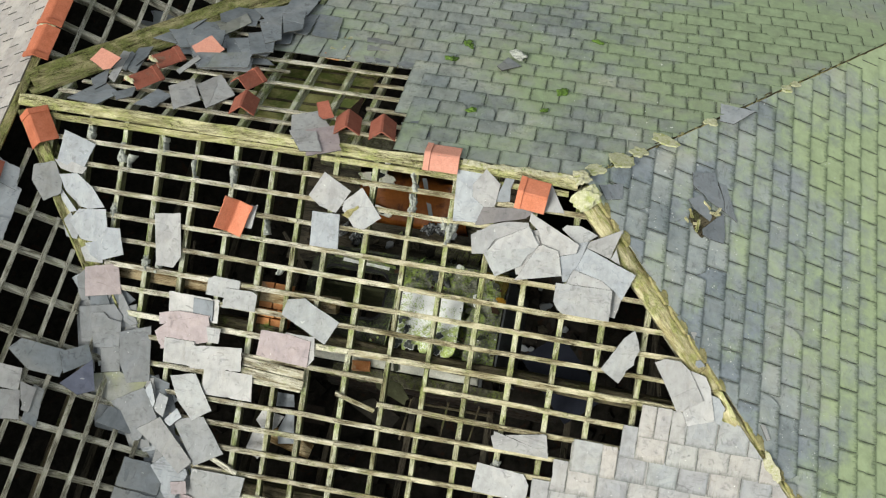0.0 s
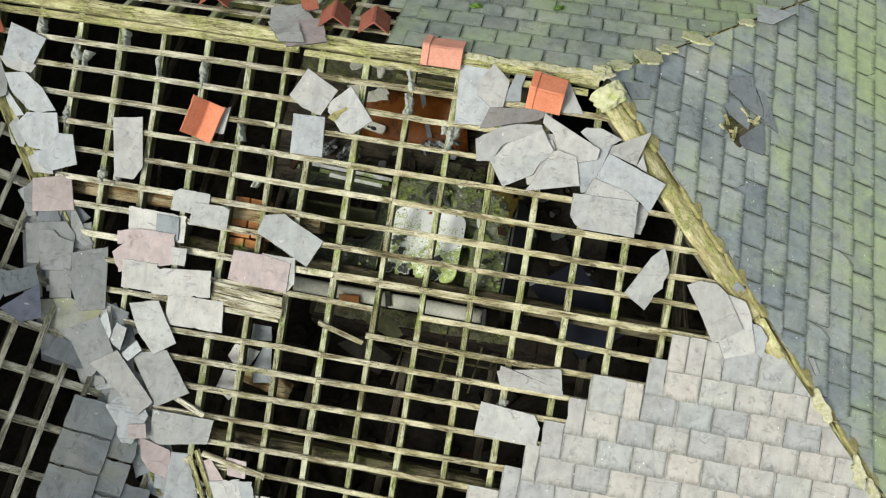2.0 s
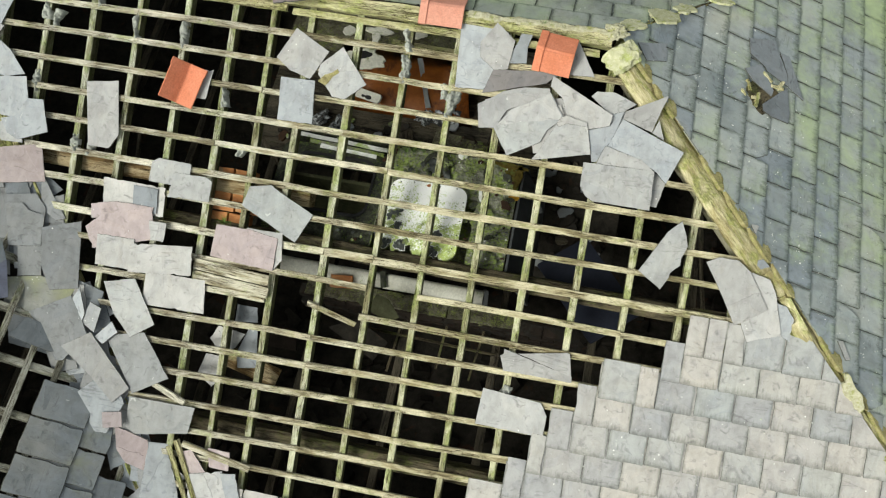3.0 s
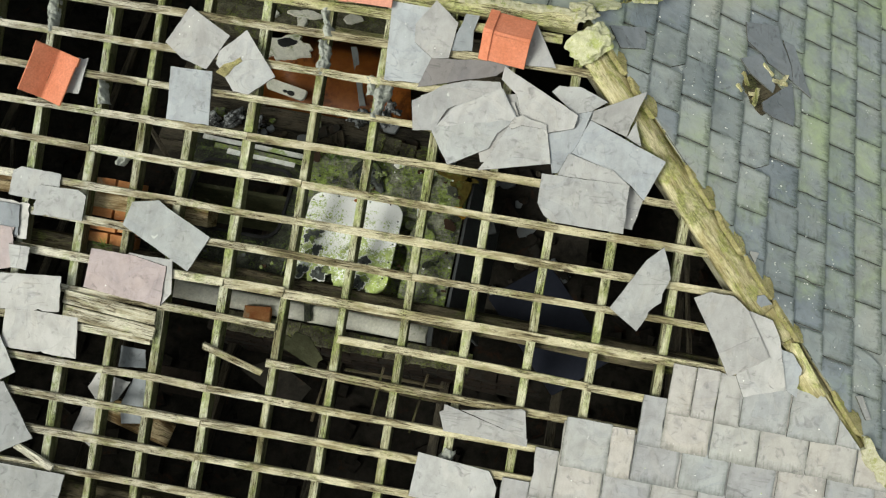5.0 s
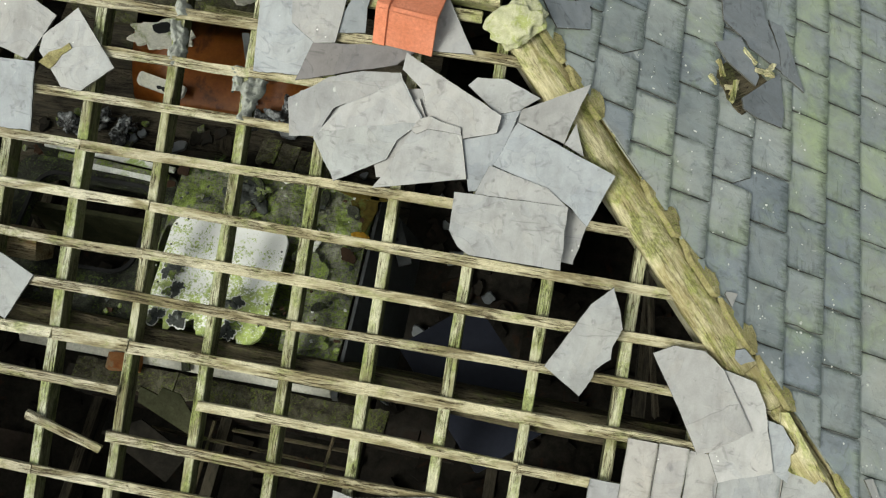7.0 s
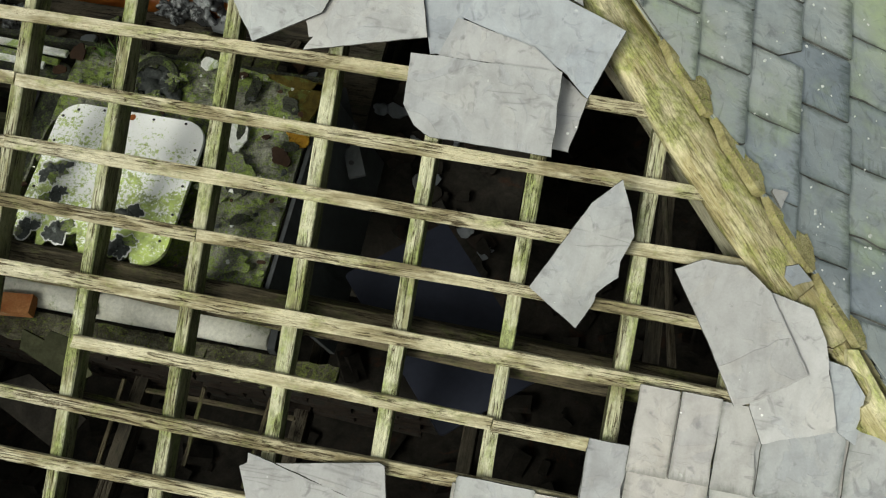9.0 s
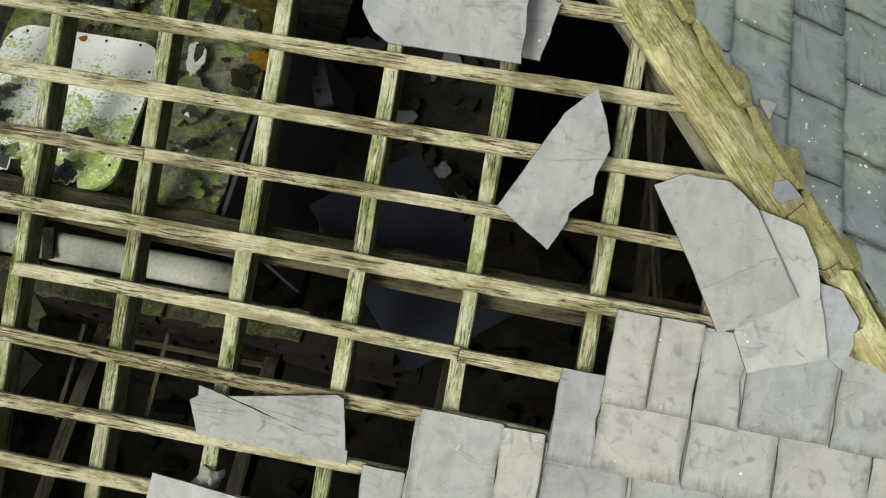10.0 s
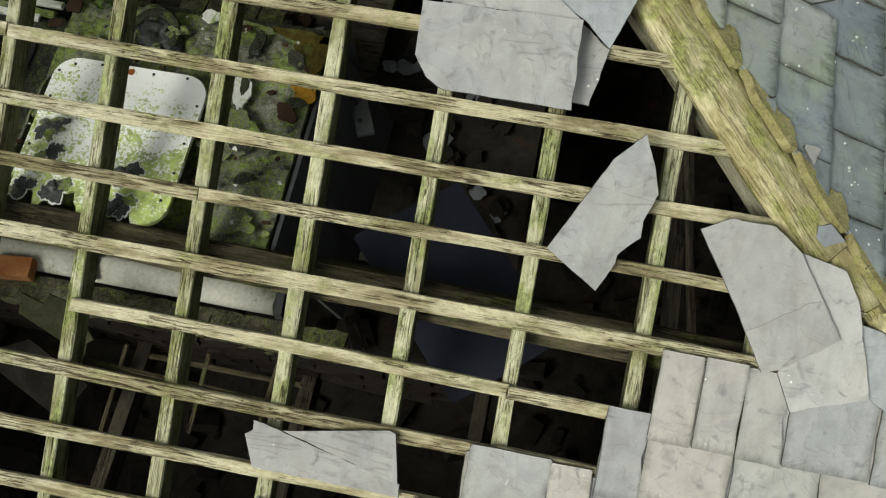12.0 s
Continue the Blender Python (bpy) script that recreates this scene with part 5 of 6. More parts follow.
# ---- mortar, stones and torching ----
STONES = ((0.13, 0.17, 0.2, 0.17), (0.34, 0.38, 0.24, 0.22), (0.52, 0.59, 0.17, 0.17), (0.77, 0.87, 0.3, 0.16), (1.24, 1.34, 0.16, 0.13), (2.09, 2.26, 0.16, 0.12), (2.22, 2.42, 0.14, 0.12))
bed = group_of("ridge_mortar", "crumbling yellowish mortar along the ridge and hips", "mortar", "structure")
r = random.Random(21)
for k in range(19):                       # wedges of mossy mortar where each hip course meets the board
    v, out = 0.33 + 0.2405 * k + r.uniform(-0.02, 0.02), r.uniform(0.045, 0.095)
    if k % 5 == 2:
        continue
    run = [(-0.2, 0.0), (-0.11, 0.3 * out), (-0.06, 0.55 * out), (-0.015, out), (0.012, 0.85 * out), (0.02, 0.4 * out), (0.03, 0.0), (0.0, -0.03), (-0.15, -0.03)]
    line = []
    for (v0, o0), (v1, o1) in zip(run, run[1:] + run[:1]):
        for f in (0.0, 0.33, 0.67):
            dv, o = v0 + (v1 - v0) * f + r.uniform(-0.006, 0.006), o0 + (o1 - o0) * f + r.uniform(-0.006, 0.006)
            line.append((-(v + dv) * CP + 0.035 + o, v + dv))
    slab_on("mortar_wedge", "E", line, 0.0, 0.034 + r.uniform(0, 0.004), CRUST, bed)
for k in range(12):                       # along the back hip
    v = 0.15 + 0.42 * k
    p, q = place("B", v * CP, v, 0.012), place("B", (v + 0.43) * CP, v + 0.43, 0.012)
    crust("mortar_fillet", p, q, Vector((0, 0, 1)), r.uniform(0.05, 0.08), r.uniform(0.02, 0.035), CRUST, bed, 40 + k)
crust("mortar_fillet", Vector((-1.15, -0.01, H + 0.035)), Vector((0.03, -0.005, H + 0.04)), Vector((0, 0, 1)), 0.06, 0.012, MORTAR, bed, 61)
part("mortar_piece", lump_mesh("mortar_piece", LICHEN, (0.25, 0.2, 0.08), 7, 5, 0.3), LICHEN, bed, "", on("F", 0.09, 0.17, 0.06, -25))
part("mortar_piece", lump_mesh("mortar_piece", MORTAR, (0.15, 0.12, 0.05), 9, 5, 0.45), MORTAR, bed, "", pose(0.0, 0.0, H + 0.04))
ob = slab_on("broken_board", "F", [(1.566, 1.77), (1.6, 1.765), (1.812, 2.039), (1.801, 2.059), (1.785, 2.045), (1.768, 2.071), (1.72, 2.05), (1.657, 2.04), (1.643, 2.033), (1.65, 2.0), (1.643, 1.959), (1.666, 1.937), (1.668, 1.9), (1.643, 1.858), (1.6, 1.835), (1.575, 1.824)], 0.0, 0.045, HIPWOOD, bed, "splintered end of the hip board")
turned = between(a_hip, b_hip, hip_up)              # grain along the hip
ob.data.transform(turned.inverted())
ob.matrix_world = turned
for k, (u, v, w, l, turn) in enumerate(((2.16, 2.4, 0.09, 0.24, -35), (2.53, 2.87, 0.1, 0.2, -30), (2.66, 2.98, 0.07, 0.16, -20))):
    part("mortar_piece", prism([(x * w, y * l) for x, y in blob(0.6, k * 4.1, 0.9, 40)], 0.0, 0.03, None, 0.008), MORTAR, bed, "", on("F", u, v, 0.02, turn))
for k, (u, v, w, l) in enumerate(STONES):
    ob = part("hip_stone", prism([(x * w, y * l) for x, y in blob(0.5, k * 5.3, 0.7, 40)], 0, 0.016, None, 0.006), LICHEN, None, "", on("B", u, v, 0.022, r.uniform(-25, 25)))
    tagged(ob, "flat yellow-green lichen-covered stone bedded along the hip", "stone", "hip stones")
ob = part("chalky_stone", lump_mesh("chalky_stone", TORCHING, (0.2, 0.12, 0.08), 77, 3, 0.3), TORCHING, None, "", on("B", -0.89, 2.15, 0.07, 150))
tagged(ob, "whitish lump of old mortar on the back slope", "mortar lump")
for k, (u, v, w) in enumerate(((-1.22, 0.89, 0.09), (-0.48, 1.08, 0.07), (-0.33, 1.5, 0.12), (-1.5, 2.3, 0.14), (-0.02, 2.75, 0.12), (-1.62, 1.9, 0.1))):
    ob = part("moss_clump", lump_mesh("moss_clump", LEAF, (w, w * 0.7, 0.03), 300 + k, 4, 0.6), LEAF, None, "", on("B", u, v, 0.045, 35 * k))
    tagged(ob, "bright green clump of moss on the back slates", "moss", "moss clumps")
for k, (u, v, l) in enumerate(((-4.61, 0.41, 0.2), (-4.17, 0.28, 0.17), (-3.83, 0.47, 0.19), (-3.42, 0.48, 0.22), (-4.6, 1.02, 0.18), (-3.0, 0.93, 0.15), (-4.2, 1.48, 0.14), (-4.07, 1.5, 0.14), (-4.51, 0.5, 0.16),
                              (-1.6, 0.26, 0.2), (-1.585, 0.49, 0.22), (-1.17, 0.71, 0.22), (-2.82, 1.33, 0.1), (-1.25, 0.62, 0.12), (-4.98, 0.3, 0.2), (-0.383, 2.86, 0.11))):
    lean = r.uniform(-0.02, 0.02)
    ob = crust("torching_lump", place("F", u - lean, v - l / 2, -0.008), place("F", u + lean, v + l / 2, -0.008), Vector(SLOPE["F"][3]), 0.075, 0.045, TORCHING, None, 200 + k, 0.5)
    tagged(ob, "ragged grey lump of lime torching stuck to a rafter", "torching", "torching lumps")
board = group_of("board_stack", "two weathered planks nailed across the rafters", "board")
timber("plank", "F", (-3.02, 2.285), (-2.39, 2.325), 0.02, 0.09, 0.02, WOOD, board, rng, 0.002)
timber("plank", "F", (-3.01, 2.38), (-2.38, 2.42), 0.024, 0.09, 0.02, WOOD, board, rng, 0.002)
for a_, b_ in (((-2.93, 3.72), (-2.66, 4.25)), ((-2.98, 3.78), (-2.72, 4.3))):
    ob = timber("broken_lath", "F", a_, b_, 0.04, 0.04, 0.02, RIDGEWOOD, None, rng, 0.003)
    tagged(ob, "pale broken lath sticking out of the valley", "lath", "broken laths")
ob = timber("broken_lath", "F", (-2.88, 3.74), (-2.3, 3.84), 0.03, 0.05, 0.022, WOOD, None, rng, 0.002)
tagged(ob, "pale broken lath end over the valley", "lath", "broken laths")

# ---- things under the roof ----
def round_rect(x0, x1, y0, y1, rad, n=6):
    pts = []
    for cx, cy, a0 in ((x1 - rad, y1 - rad, 0), (x0 + rad, y1 - rad, 90), (x0 + rad, y0 + rad, 180), (x1 - rad, y0 + rad, 270)):
        pts += [(cx + rad * math.cos(radians(a0 + 90 * k / n)), cy + rad * math.sin(radians(a0 + 90 * k / n))) for k in range(n + 1)]
    return pts


def framed(outer, inner, z0, z1):
    bm = bmesh.new()
    loops = [[bm.verts.new((x, y, z)) for x, y in pts] for pts, z in ((outer, z0), (outer, z1), (inner, z1), (inner, z0))]
    k = len(outer)
    for a, b in ((0, 1), (1, 2), (2, 3), (3, 0)):
        for i in range(k):
            bm.faces.new((loops[a][i], loops[a][(i + 1) % k], loops[b][(i + 1) % k], loops[b][i]))
    return bm


cab = group_of("scrap_cab", "mossy rusted metal cab with a rounded window opening below the rafters", "scrap cab")
base = on("C", 0, 0, 0)
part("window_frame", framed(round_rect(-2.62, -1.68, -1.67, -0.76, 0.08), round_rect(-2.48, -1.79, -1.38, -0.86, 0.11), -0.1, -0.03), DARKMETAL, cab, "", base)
part("seal", framed(round_rect(-2.495, -1.775, -1.395, -0.845, 0.12), round_rect(-2.475, -1.795, -1.375, -0.865, 0.11), -0.03, -0.016), BLACK, cab, "black rubber window seal", base)
part("rear_bulkhead", box(-2.6, -1.7, -1.02, -0.99, -0.75, -0.16), OLIVE, cab, "dull olive bulkhead inside the window", base)
bm = bmesh.new()
bmesh.ops.create_grid(bm, x_segments=110, y_segments=104, size=0.5)
for v in bm.verts:
    x, y = v.co.x, v.co.y
    dent = 0.022 * noise.noise(Vector((x * 4, y * 4, 3))) + 0.014 * noise.noise(Vector((x * 14, y * 14, 9))) + 0.007 * noise.noise(Vector((x * 45, y * 45, 2)))
    px_, py_ = -1.125 + x * 1.11, -1.17 + y * 1.01
    hollow = 0.2 if -1.66 < px_ < -0.885 and py_ < -1.06 else 0.0          # sunk bay below the white panel
    v.co = Vector((px_, py_, dent - 0.012 - hollow))
bmesh.ops.solidify(bm, geom=bm.faces[:], thickness=0.03)
part("top_panel", bm, SCRAP, cab, "mossy crumbling metal panel", base)
part("side_wall", box(0.0, 0.02, -1.0, 0.0, -0.6, 0.0), DIMMETAL, cab, "dull grey metal side", base @ pose(-0.555, -0.69, -0.02, 0, -20, 0))
part("side_wall", box(-2.62, -0.57, -1.72, -1.69, -0.17, -0.05), SCRAP, cab, "", base)
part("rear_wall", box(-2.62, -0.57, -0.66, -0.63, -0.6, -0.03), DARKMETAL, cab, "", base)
strip = part("edge_strip", box(0.0, 0.075, -0.48, 0.0, -0.02, 0.0), DIMMETAL, cab, "dark metal edge strip", base @ pose(-0.6, -0.54, -0.25, 0, 0, 24))
for k in range(5):
    part("rivet", prism([(0.012 * math.cos(a_ * 0.785), 0.012 * math.sin(a_ * 0.785)) for a_ in range(8)], 0, 0.004), BLACK, cab, "", base @ pose(-0.6, -0.54, -0.25, 0, 0, 24) @ pose(0.025, -0.05 - 0.09 * k, 0))
for v, x0, x1, mat_ in ((0.70, -2.5, -1.72, ENAMEL), (0.755, -2.4, -1.74, SCRAP), (0.79, -2.3, -1.8, ENAMEL)):
    part("roof_rib", beam(x1 - x0, 0.03, 0.02, rng, 0.0018, 0.12), mat_, cab, "flaking white rib", base @ pose(x0, -v, 0.015, 0, 0, -3))


def torus(major, minor, n=36, k=8):
    bm = bmesh.new()
    vs = [[bm.verts.new(((major + minor * math.cos(math.tau * j / k)) * math.cos(math.tau * i / n), (major + minor * math.cos(math.tau * j / k)) * math.sin(math.tau * i / n), minor * math.sin(math.tau * j / k))) for j in range(k)] for i in range(n)]
    for i in range(n):
        for j in range(k):
            bm.faces.new((vs[i][j], vs[(i + 1) % n][j], vs[(i + 1) % n][(j + 1) % k], vs[i][(j + 1) % k]))
    return bm


part("rubber_ring", torus(0.092, 0.02), DARKMETAL, cab, "mossy rubber ring", on("C", -1.28, 0.81, 0.022) @ pose(0, 0, 0, 14, 0, 0))
part("socket", lump_mesh("socket", CHARRED, (0.15, 0.15, 0.05), 55, 4, 0.7), CHARRED, cab, "", on("C", -1.28, 0.81, 0.01))
for k, (dx, dy) in enumerate(((0.09, 0.02), (-0.05, 0.08), (-0.08, -0.05), (0.03, -0.1))):
    part("ring_moss", lump_mesh("ring_moss", SCRAP, (0.08, 0.05, 0.035), 60 + k, 3, 0.5), SCRAP, cab, "", on("C", -1.28 + dx, 0.81 - dy, 0.03, 40 * k))
for name, mat_, u, v, w, l, turn, lift, tip in (("gold_moss", GOLD, -0.66, 0.70, 0.3, 0.06, 4, 0.012, 0), ("gold_moss", GOLD, -0.585, 0.80, 0.07, 0.26, 3, 0.012, 0), ("gold_moss", GOLD, -0.63, 0.78, 0.14, 0.12, 30, 0.008, 0),
                                       ("enamel_flake", ENAMEL, -0.84, 1.03, 0.07, 0.15, -14, 0.03, 0), ("dark_flake", DARKMETAL, -0.838, 1.0, 0.032, 0.085, -10, 0.034, 0), ("rust_flake", RUST, -0.64, 1.08, 0.1, 0.075, 35, 0.026, 14), ("gold_moss", YELLOW, -0.6, 0.965, 0.1, 0.08, 20, 0.02, 0), ("gold_moss", YELLOW, -0.575, 1.0, 0.05, 0.07, 50, 0.022, 0),
                                       ("grey_flake", DARKMETAL, -0.61, 1.03, 0.07, 0.06, 15, 0.034, -10), ("grey_flake", DARKMETAL, -0.85, 0.79, 0.05, 0.14, 4, 0.018, 0), ("grey_flake", DARKMETAL, -0.67, 0.82, 0.1, 0.07, 38, 0.014, 8),
                                       ("rust_flake", RUST, -1.66, 0.73, 0.06, 0.08, 20, 0.032, 20), ("rust_flake", RUST, -1.71, 0.83, 0.06, 0.05, 0, 0.03, 10), ("enamel_flake", ENAMEL, -1.08, 0.68, 0.07, 0.06, 40, 0.022, 0),
                                       ("grey_flake", DARKMETAL, -0.78, 1.26, 0.09, 0.05, 12, 0.016, 4), ("grey_flake", DARKMETAL, -0.72, 1.39, 0.11, 0.05, -20, 0.016, -4), ("rust_flake", RUST, -0.92, 0.71, 0.05, 0.04, 0, 0.02, 0),
                                       ("grey_flake", DARKMETAL, -0.9, 1.13, 0.08, 0.07, 20, 0.02, 3), ("grey_flake", SCRAP, -0.82, 1.23, 0.16, 0.22, 10, 0.016, 2), ("grey_flake", SCRAP, -0.72, 1.58, 0.24, 0.12, -6, 0.012, 0)):
    m_ = on("C", u, v, lift - 0.006, turn) @ pose(0, 0, 0, tip, tip * 0.6, 0)
    part(name, prism([(x * w, y * l) for x, y in blob(0.5, u * 9, 0.5)], -0.003, 0.003, None, 0.002), mat_, cab, "", m_)

crumbs = random.Random(17)
for name, mat_, count, big in (("moss_crumb", SCRAP, 60, 0.026), ("paint_crumb", ENAMEL, 45, 0.016), ("rust_crumb", RUST, 45, 0.024), ("dark_crumb", CHARRED, 60, 0.024)):
    bm = bmesh.new()
    for _ in range(count):
        x, y, s = crumbs.uniform(-2.6, -0.58), crumbs.uniform(-1.66, -0.68), crumbs.uniform(0.3, 1.0) * big
        if -2.62 < x < -1.66 and -1.5 < y < -0.76:
            continue
        one = prism([(px * s * crumbs.uniform(1.0, 1.6), py * s) for px, py in blob(0.6, crumbs.uniform(0, 90), 0.8, 9)], 0, s * 0.3, None, s * 0.1)
        m_ = pose(x, y, crumbs.uniform(-0.004, 0.014), crumbs.uniform(-22, 22), crumbs.uniform(-22, 22), crumbs.uniform(0, 360))
        tmp = bpy.data.meshes.new("crumb")
        one.transform(m_)
        one.to_mesh(tmp)
        one.free()
        bm.from_mesh(tmp)
        bpy.data.meshes.remove(tmp)
    tagged(part(name, bm, mat_, cab, "", base), "crumbs of rust, moss and paint", kind="stuff")


def tuft(where, up, count, size, seed):
    """A tuft of narrow bent grass blades."""
    rg = random.Random(seed)
    bm = bmesh.new()
    for _ in range(count):
        a_, lean, ln = rg.uniform(0, math.tau), rg.uniform(0.3, 1.2), size * rg.uniform(0.5, 1.0)
        d = Vector((math.cos(a_), math.sin(a_), 0))
        side = Vector((-d.y, d.x, 0)) * size * 0.03
        foot = d * rg.uniform(0, size * 0.15)
        pts = [foot + d * (ln * lean * f * f * 0.7) + Vector((0, 0, ln * f * (1 - 0.4 * f * lean * 0.6))) for f in (0, 0.35, 0.7, 1)]
        rows = [[bm.verts.new(p + side * (1 - i / 3.2)), bm.verts.new(p - side * (1 - i / 3.2))] for i, p in enumerate(pts)]
        for p, q in zip(rows, rows[1:]):
            bm.faces.new((p[0], p[1], q[1], q[0]))
    ob = part("grass_tuft", bm, LEAF, None, "", between(where, where + Vector((1, 0, 0)), up))
    return tagged(ob, "small tuft of green grass growing in the ruined roof", "grass tuft", "grass tufts")


for k, (u, v, h, n_, s) in enumerate(((-2.87, 1.93, -0.12, 26, 0.12), (-2.8, 1.97, -0.12, 18, 0.1),  (-0.56, 0.0, 0.03, 18, 0.06), (-0.5, 0.01, 0.03, 10, 0.05))):
    tuft(place("F", u, v, h), Vector((0, -0.2, 1)).normalized(), n_, s, 60 + k)

for k, (u, v, n_, s) in enumerate(((-1.5, 0.7, 30, 0.12), (-1.56, 0.72, 18, 0.1), (-1.42, 0.69, 16, 0.09))):
    tuft(place("C", u, v, 0.0), Vector((0, -0.1, 1)).normalized(), n_, s, 70 + k)

panel = group_of("enamel_panel", "white enamelled panel stained with moss and rotted below", "panel")
pm = on("C", -1.285, 1.34, 0.05) @ pose(0, 0, 0, 2, 0, 0)
outline = round_rect(-0.325, 0.325, -0.335, 0.335, 0.1)
bites = ((-0.23, -0.315, 0.05), (-0.11, -0.33, 0.075), (0.12, -0.34, 0.085), (-0.3, -0.25, 0.035))      # eaten out of the lower edge
rim = []
for (x0, y0), (x1, y1) in zip(outline, outline[1:] + outline[:1]):
    for k in range(max(1, int(math.hypot(x1 - x0, y1 - y0) / 0.012))):
        p = Vector((x0, y0)).lerp(Vector((x1, y1)), k / max(1, int(math.hypot(x1 - x0, y1 - y0) / 0.012)))
        for cx, cy, s in bites:
            d = p - Vector((cx, cy))
            near = s * (1 + 0.5 * noise.noise(Vector((p.x * 22, p.y * 22, cx))) + 0.3 * noise.noise(Vector((p.x * 60, 3, cy))))
            if d.length < near:
                p = Vector((p.x, cy + math.sqrt(max(0.0, near * near - d.x * d.x))))
        rim.append((p.x, p.y))
part("plate", prism(rim, -0.012, 0.0, None, 0.004), PLATE, panel, "", pm)
for u, v in ((-1.59, 1.08), (-1.625, 1.42), (-1.58, 1.2), (-1.06, 1.025), (-0.985, 1.14), (-0.985, 1.31), (-0.985, 1.44), (-1.0, 1.56), (-1.2, 1.03), (-1.42, 1.025), (-1.53, 1.04)):
    x, y = max(-0.3, min(0.3, u + 1.285)), 1.34 - v
    part("screw_hole", prism([(0.006 * math.cos(a_ * 0.785), 0.006 * math.sin(a_ * 0.785)) for a_ in range(8)], 0, 0.002), BLACK, panel, "", pm @ pose(x, y, 0))
part("rust_mark", prism([(x * 0.9, y * 0.7) for x, y in blob(0.02, 3.3)], 0.0, 0.0015), ORANGE, panel, "rust mark round a screw", pm @ pose(-0.01, 0.305, 0))
for k, (u, v, s, sx) in enumerate(((-1.53, 1.33, 0.05, 1.4), (-1.49, 1.44, 0.045, 0.9), (-1.42, 1.58, 0.05, 1.3), (-1.17, 1.47, 0.05, 1.3), (-1.55, 1.6, 0.045, 0.9), (-1.15, 1.6, 0.05, 1.2))):
    for n, (ox, oy, f) in enumerate(((0.0, 0.0, 0.75), (0.75, 0.35, 0.5), (-0.6, -0.5, 0.55), (0.2, -0.85, 0.4))):
        spot = pm @ pose(u + 1.285 + ox * s, 1.34 - v + oy * s, 0.0, 0, 0, 40 * n + 25 * k)
        part("rot_rim", prism([(x * sx, y) for x, y in blob(s * f * 1.18, k * 3.1 + n * 7.7, 0.9)], 0.0, 0.0015 + 0.0002 * n), ENAMEL, panel, "flaking white rim", spot)
        part("rot_patch", prism([(x * sx, y) for x, y in blob(s * f, k * 3.1 + n * 7.7, 1.0)], 0.001, 0.004 + 0.0004 * n, None, 0.002), CHARRED if (n + k) % 3 else SCRAP, panel, "blackened rotten patch", spot)
    part("rot_crumb", lump_mesh("rot_crumb", CHARRED, (s * 0.9, s * 0.6, 0.016), 90 + k, 3, 0.6), CHARRED, panel, "", pm @ pose(u + 1.285, 1.34 - v, 0.004, 0, 0, 50 * k))

rail = group_of("white_rail", "long cream painted metal rail under the rafters, joined by a plate", "rail")
knee = Vector((-1.66, -1.545, 4.05))
for p, q in ((Vector((-2.75, -1.54, 4.05)), knee - Vector((0.012, 0, 0.004))), (knee, Vector((-0.74, -1.55, 4.06)))):
    part("length", beam((q - p).length, 0.14, 0.06, rng, 0.0015, 0.2, 0.0, 0.25), CREAM, rail, "", between(p, q, Vector((0, -0.25, 1))))
part("joint_plate", box(-0.025, 0.025, -0.075, 0.075, -0.01, 0.012), DARKMETAL, rail, "dark joint plate", pose(knee.x, knee.y, knee.z + 0.015, 12, 0, 14))
part("end_plate", box(-0.03, 0.006, -0.07, 0.07, -0.05, 0.02), DIMMETAL, rail, "grey end plate", pose(-0.7, -1.55, 4.05, 0, 0, 4))

stub = group_of("brick_wall", "crumbling mossy brick wall top below the rafters", "brick wall", "structure")
me = mesh_of("brick", box(-0.107, 0.107, -0.05, 0.05, -0.033, 0.033), DIMBRICK)
for k in range(11):
    for j in range(5):
        part("brick", me, DIMBRICK, stub, "", pose(-2.3 + k * 0.225 + (0.11 if j % 2 else 0), -1.74 + rng.uniform(-0.012, 0.012), H - 2.05 - 0.075 * j + rng.uniform(-0.006, 0.006), 0, 0, rng.uniform(-3, 3)))
for k in range(3):
    part("ledge_stone", beam(0.655, 0.15, 0.05, rng, 0.005, 0.05), LEDGE, stub, "", pose(-2.35 + 0.66 * k, -1.70, H - 1.99 - 0.004 * k))
pier = group_of("brick_pier", "orange brick pier end showing between slates", "brick pier", "structure")
me = mesh_of("brick", box(-0.091, 0.091, -0.038, 0.038, -0.035, 0.035), BRICK)
for j in range(5):
    for k in range(2):
        part("brick", me, BRICK, pier, "", on("F", -2.96 + k * 0.2 + (0.05 if j % 2 else 0), 1.52 + j * 0.09, -0.17 - 0.01 * (j % 3), rng.uniform(-4, 4)) @ pose(0, 0, 0, rng.uniform(-6, 6), 0, 0))
stack = group_of("brick_stack", "remains of a brick chimney stack in the back slope", "chimney", "structure")
small = mesh_of("brick", box(-0.085, 0.085, -0.045, 0.045, -0.03, 0.03), BRICK)
pale = mesh_of("brick", box(-0.085, 0.085, -0.045, 0.045, -0.03, 0.03), MORTAR)
for j in range(5):
    for k in range(2):
        part("brick", small if (j + k) % 3 == 0 else pale, BRICK, stack, "", on("B", -2.96 + k * 0.14 + 0.03 * (j % 2), 1.72 + j * 0.115, -0.02 + 0.012 * (j % 2), rng.uniform(-12, 12)) @ pose(0, 0, 0, rng.uniform(-8, 8), rng.uniform(-8, 8), 0))
ob = slab_on("mossy_lining", "B", [(-3.75, 0.75), (-2.55, 0.75), (-2.45, 1.95), (-3.75, 1.95)], -0.34, -0.31, GREENWALL)
tagged(ob, "yellow-green mossy boarded lining below the back rafters", "lining", kind="structure")
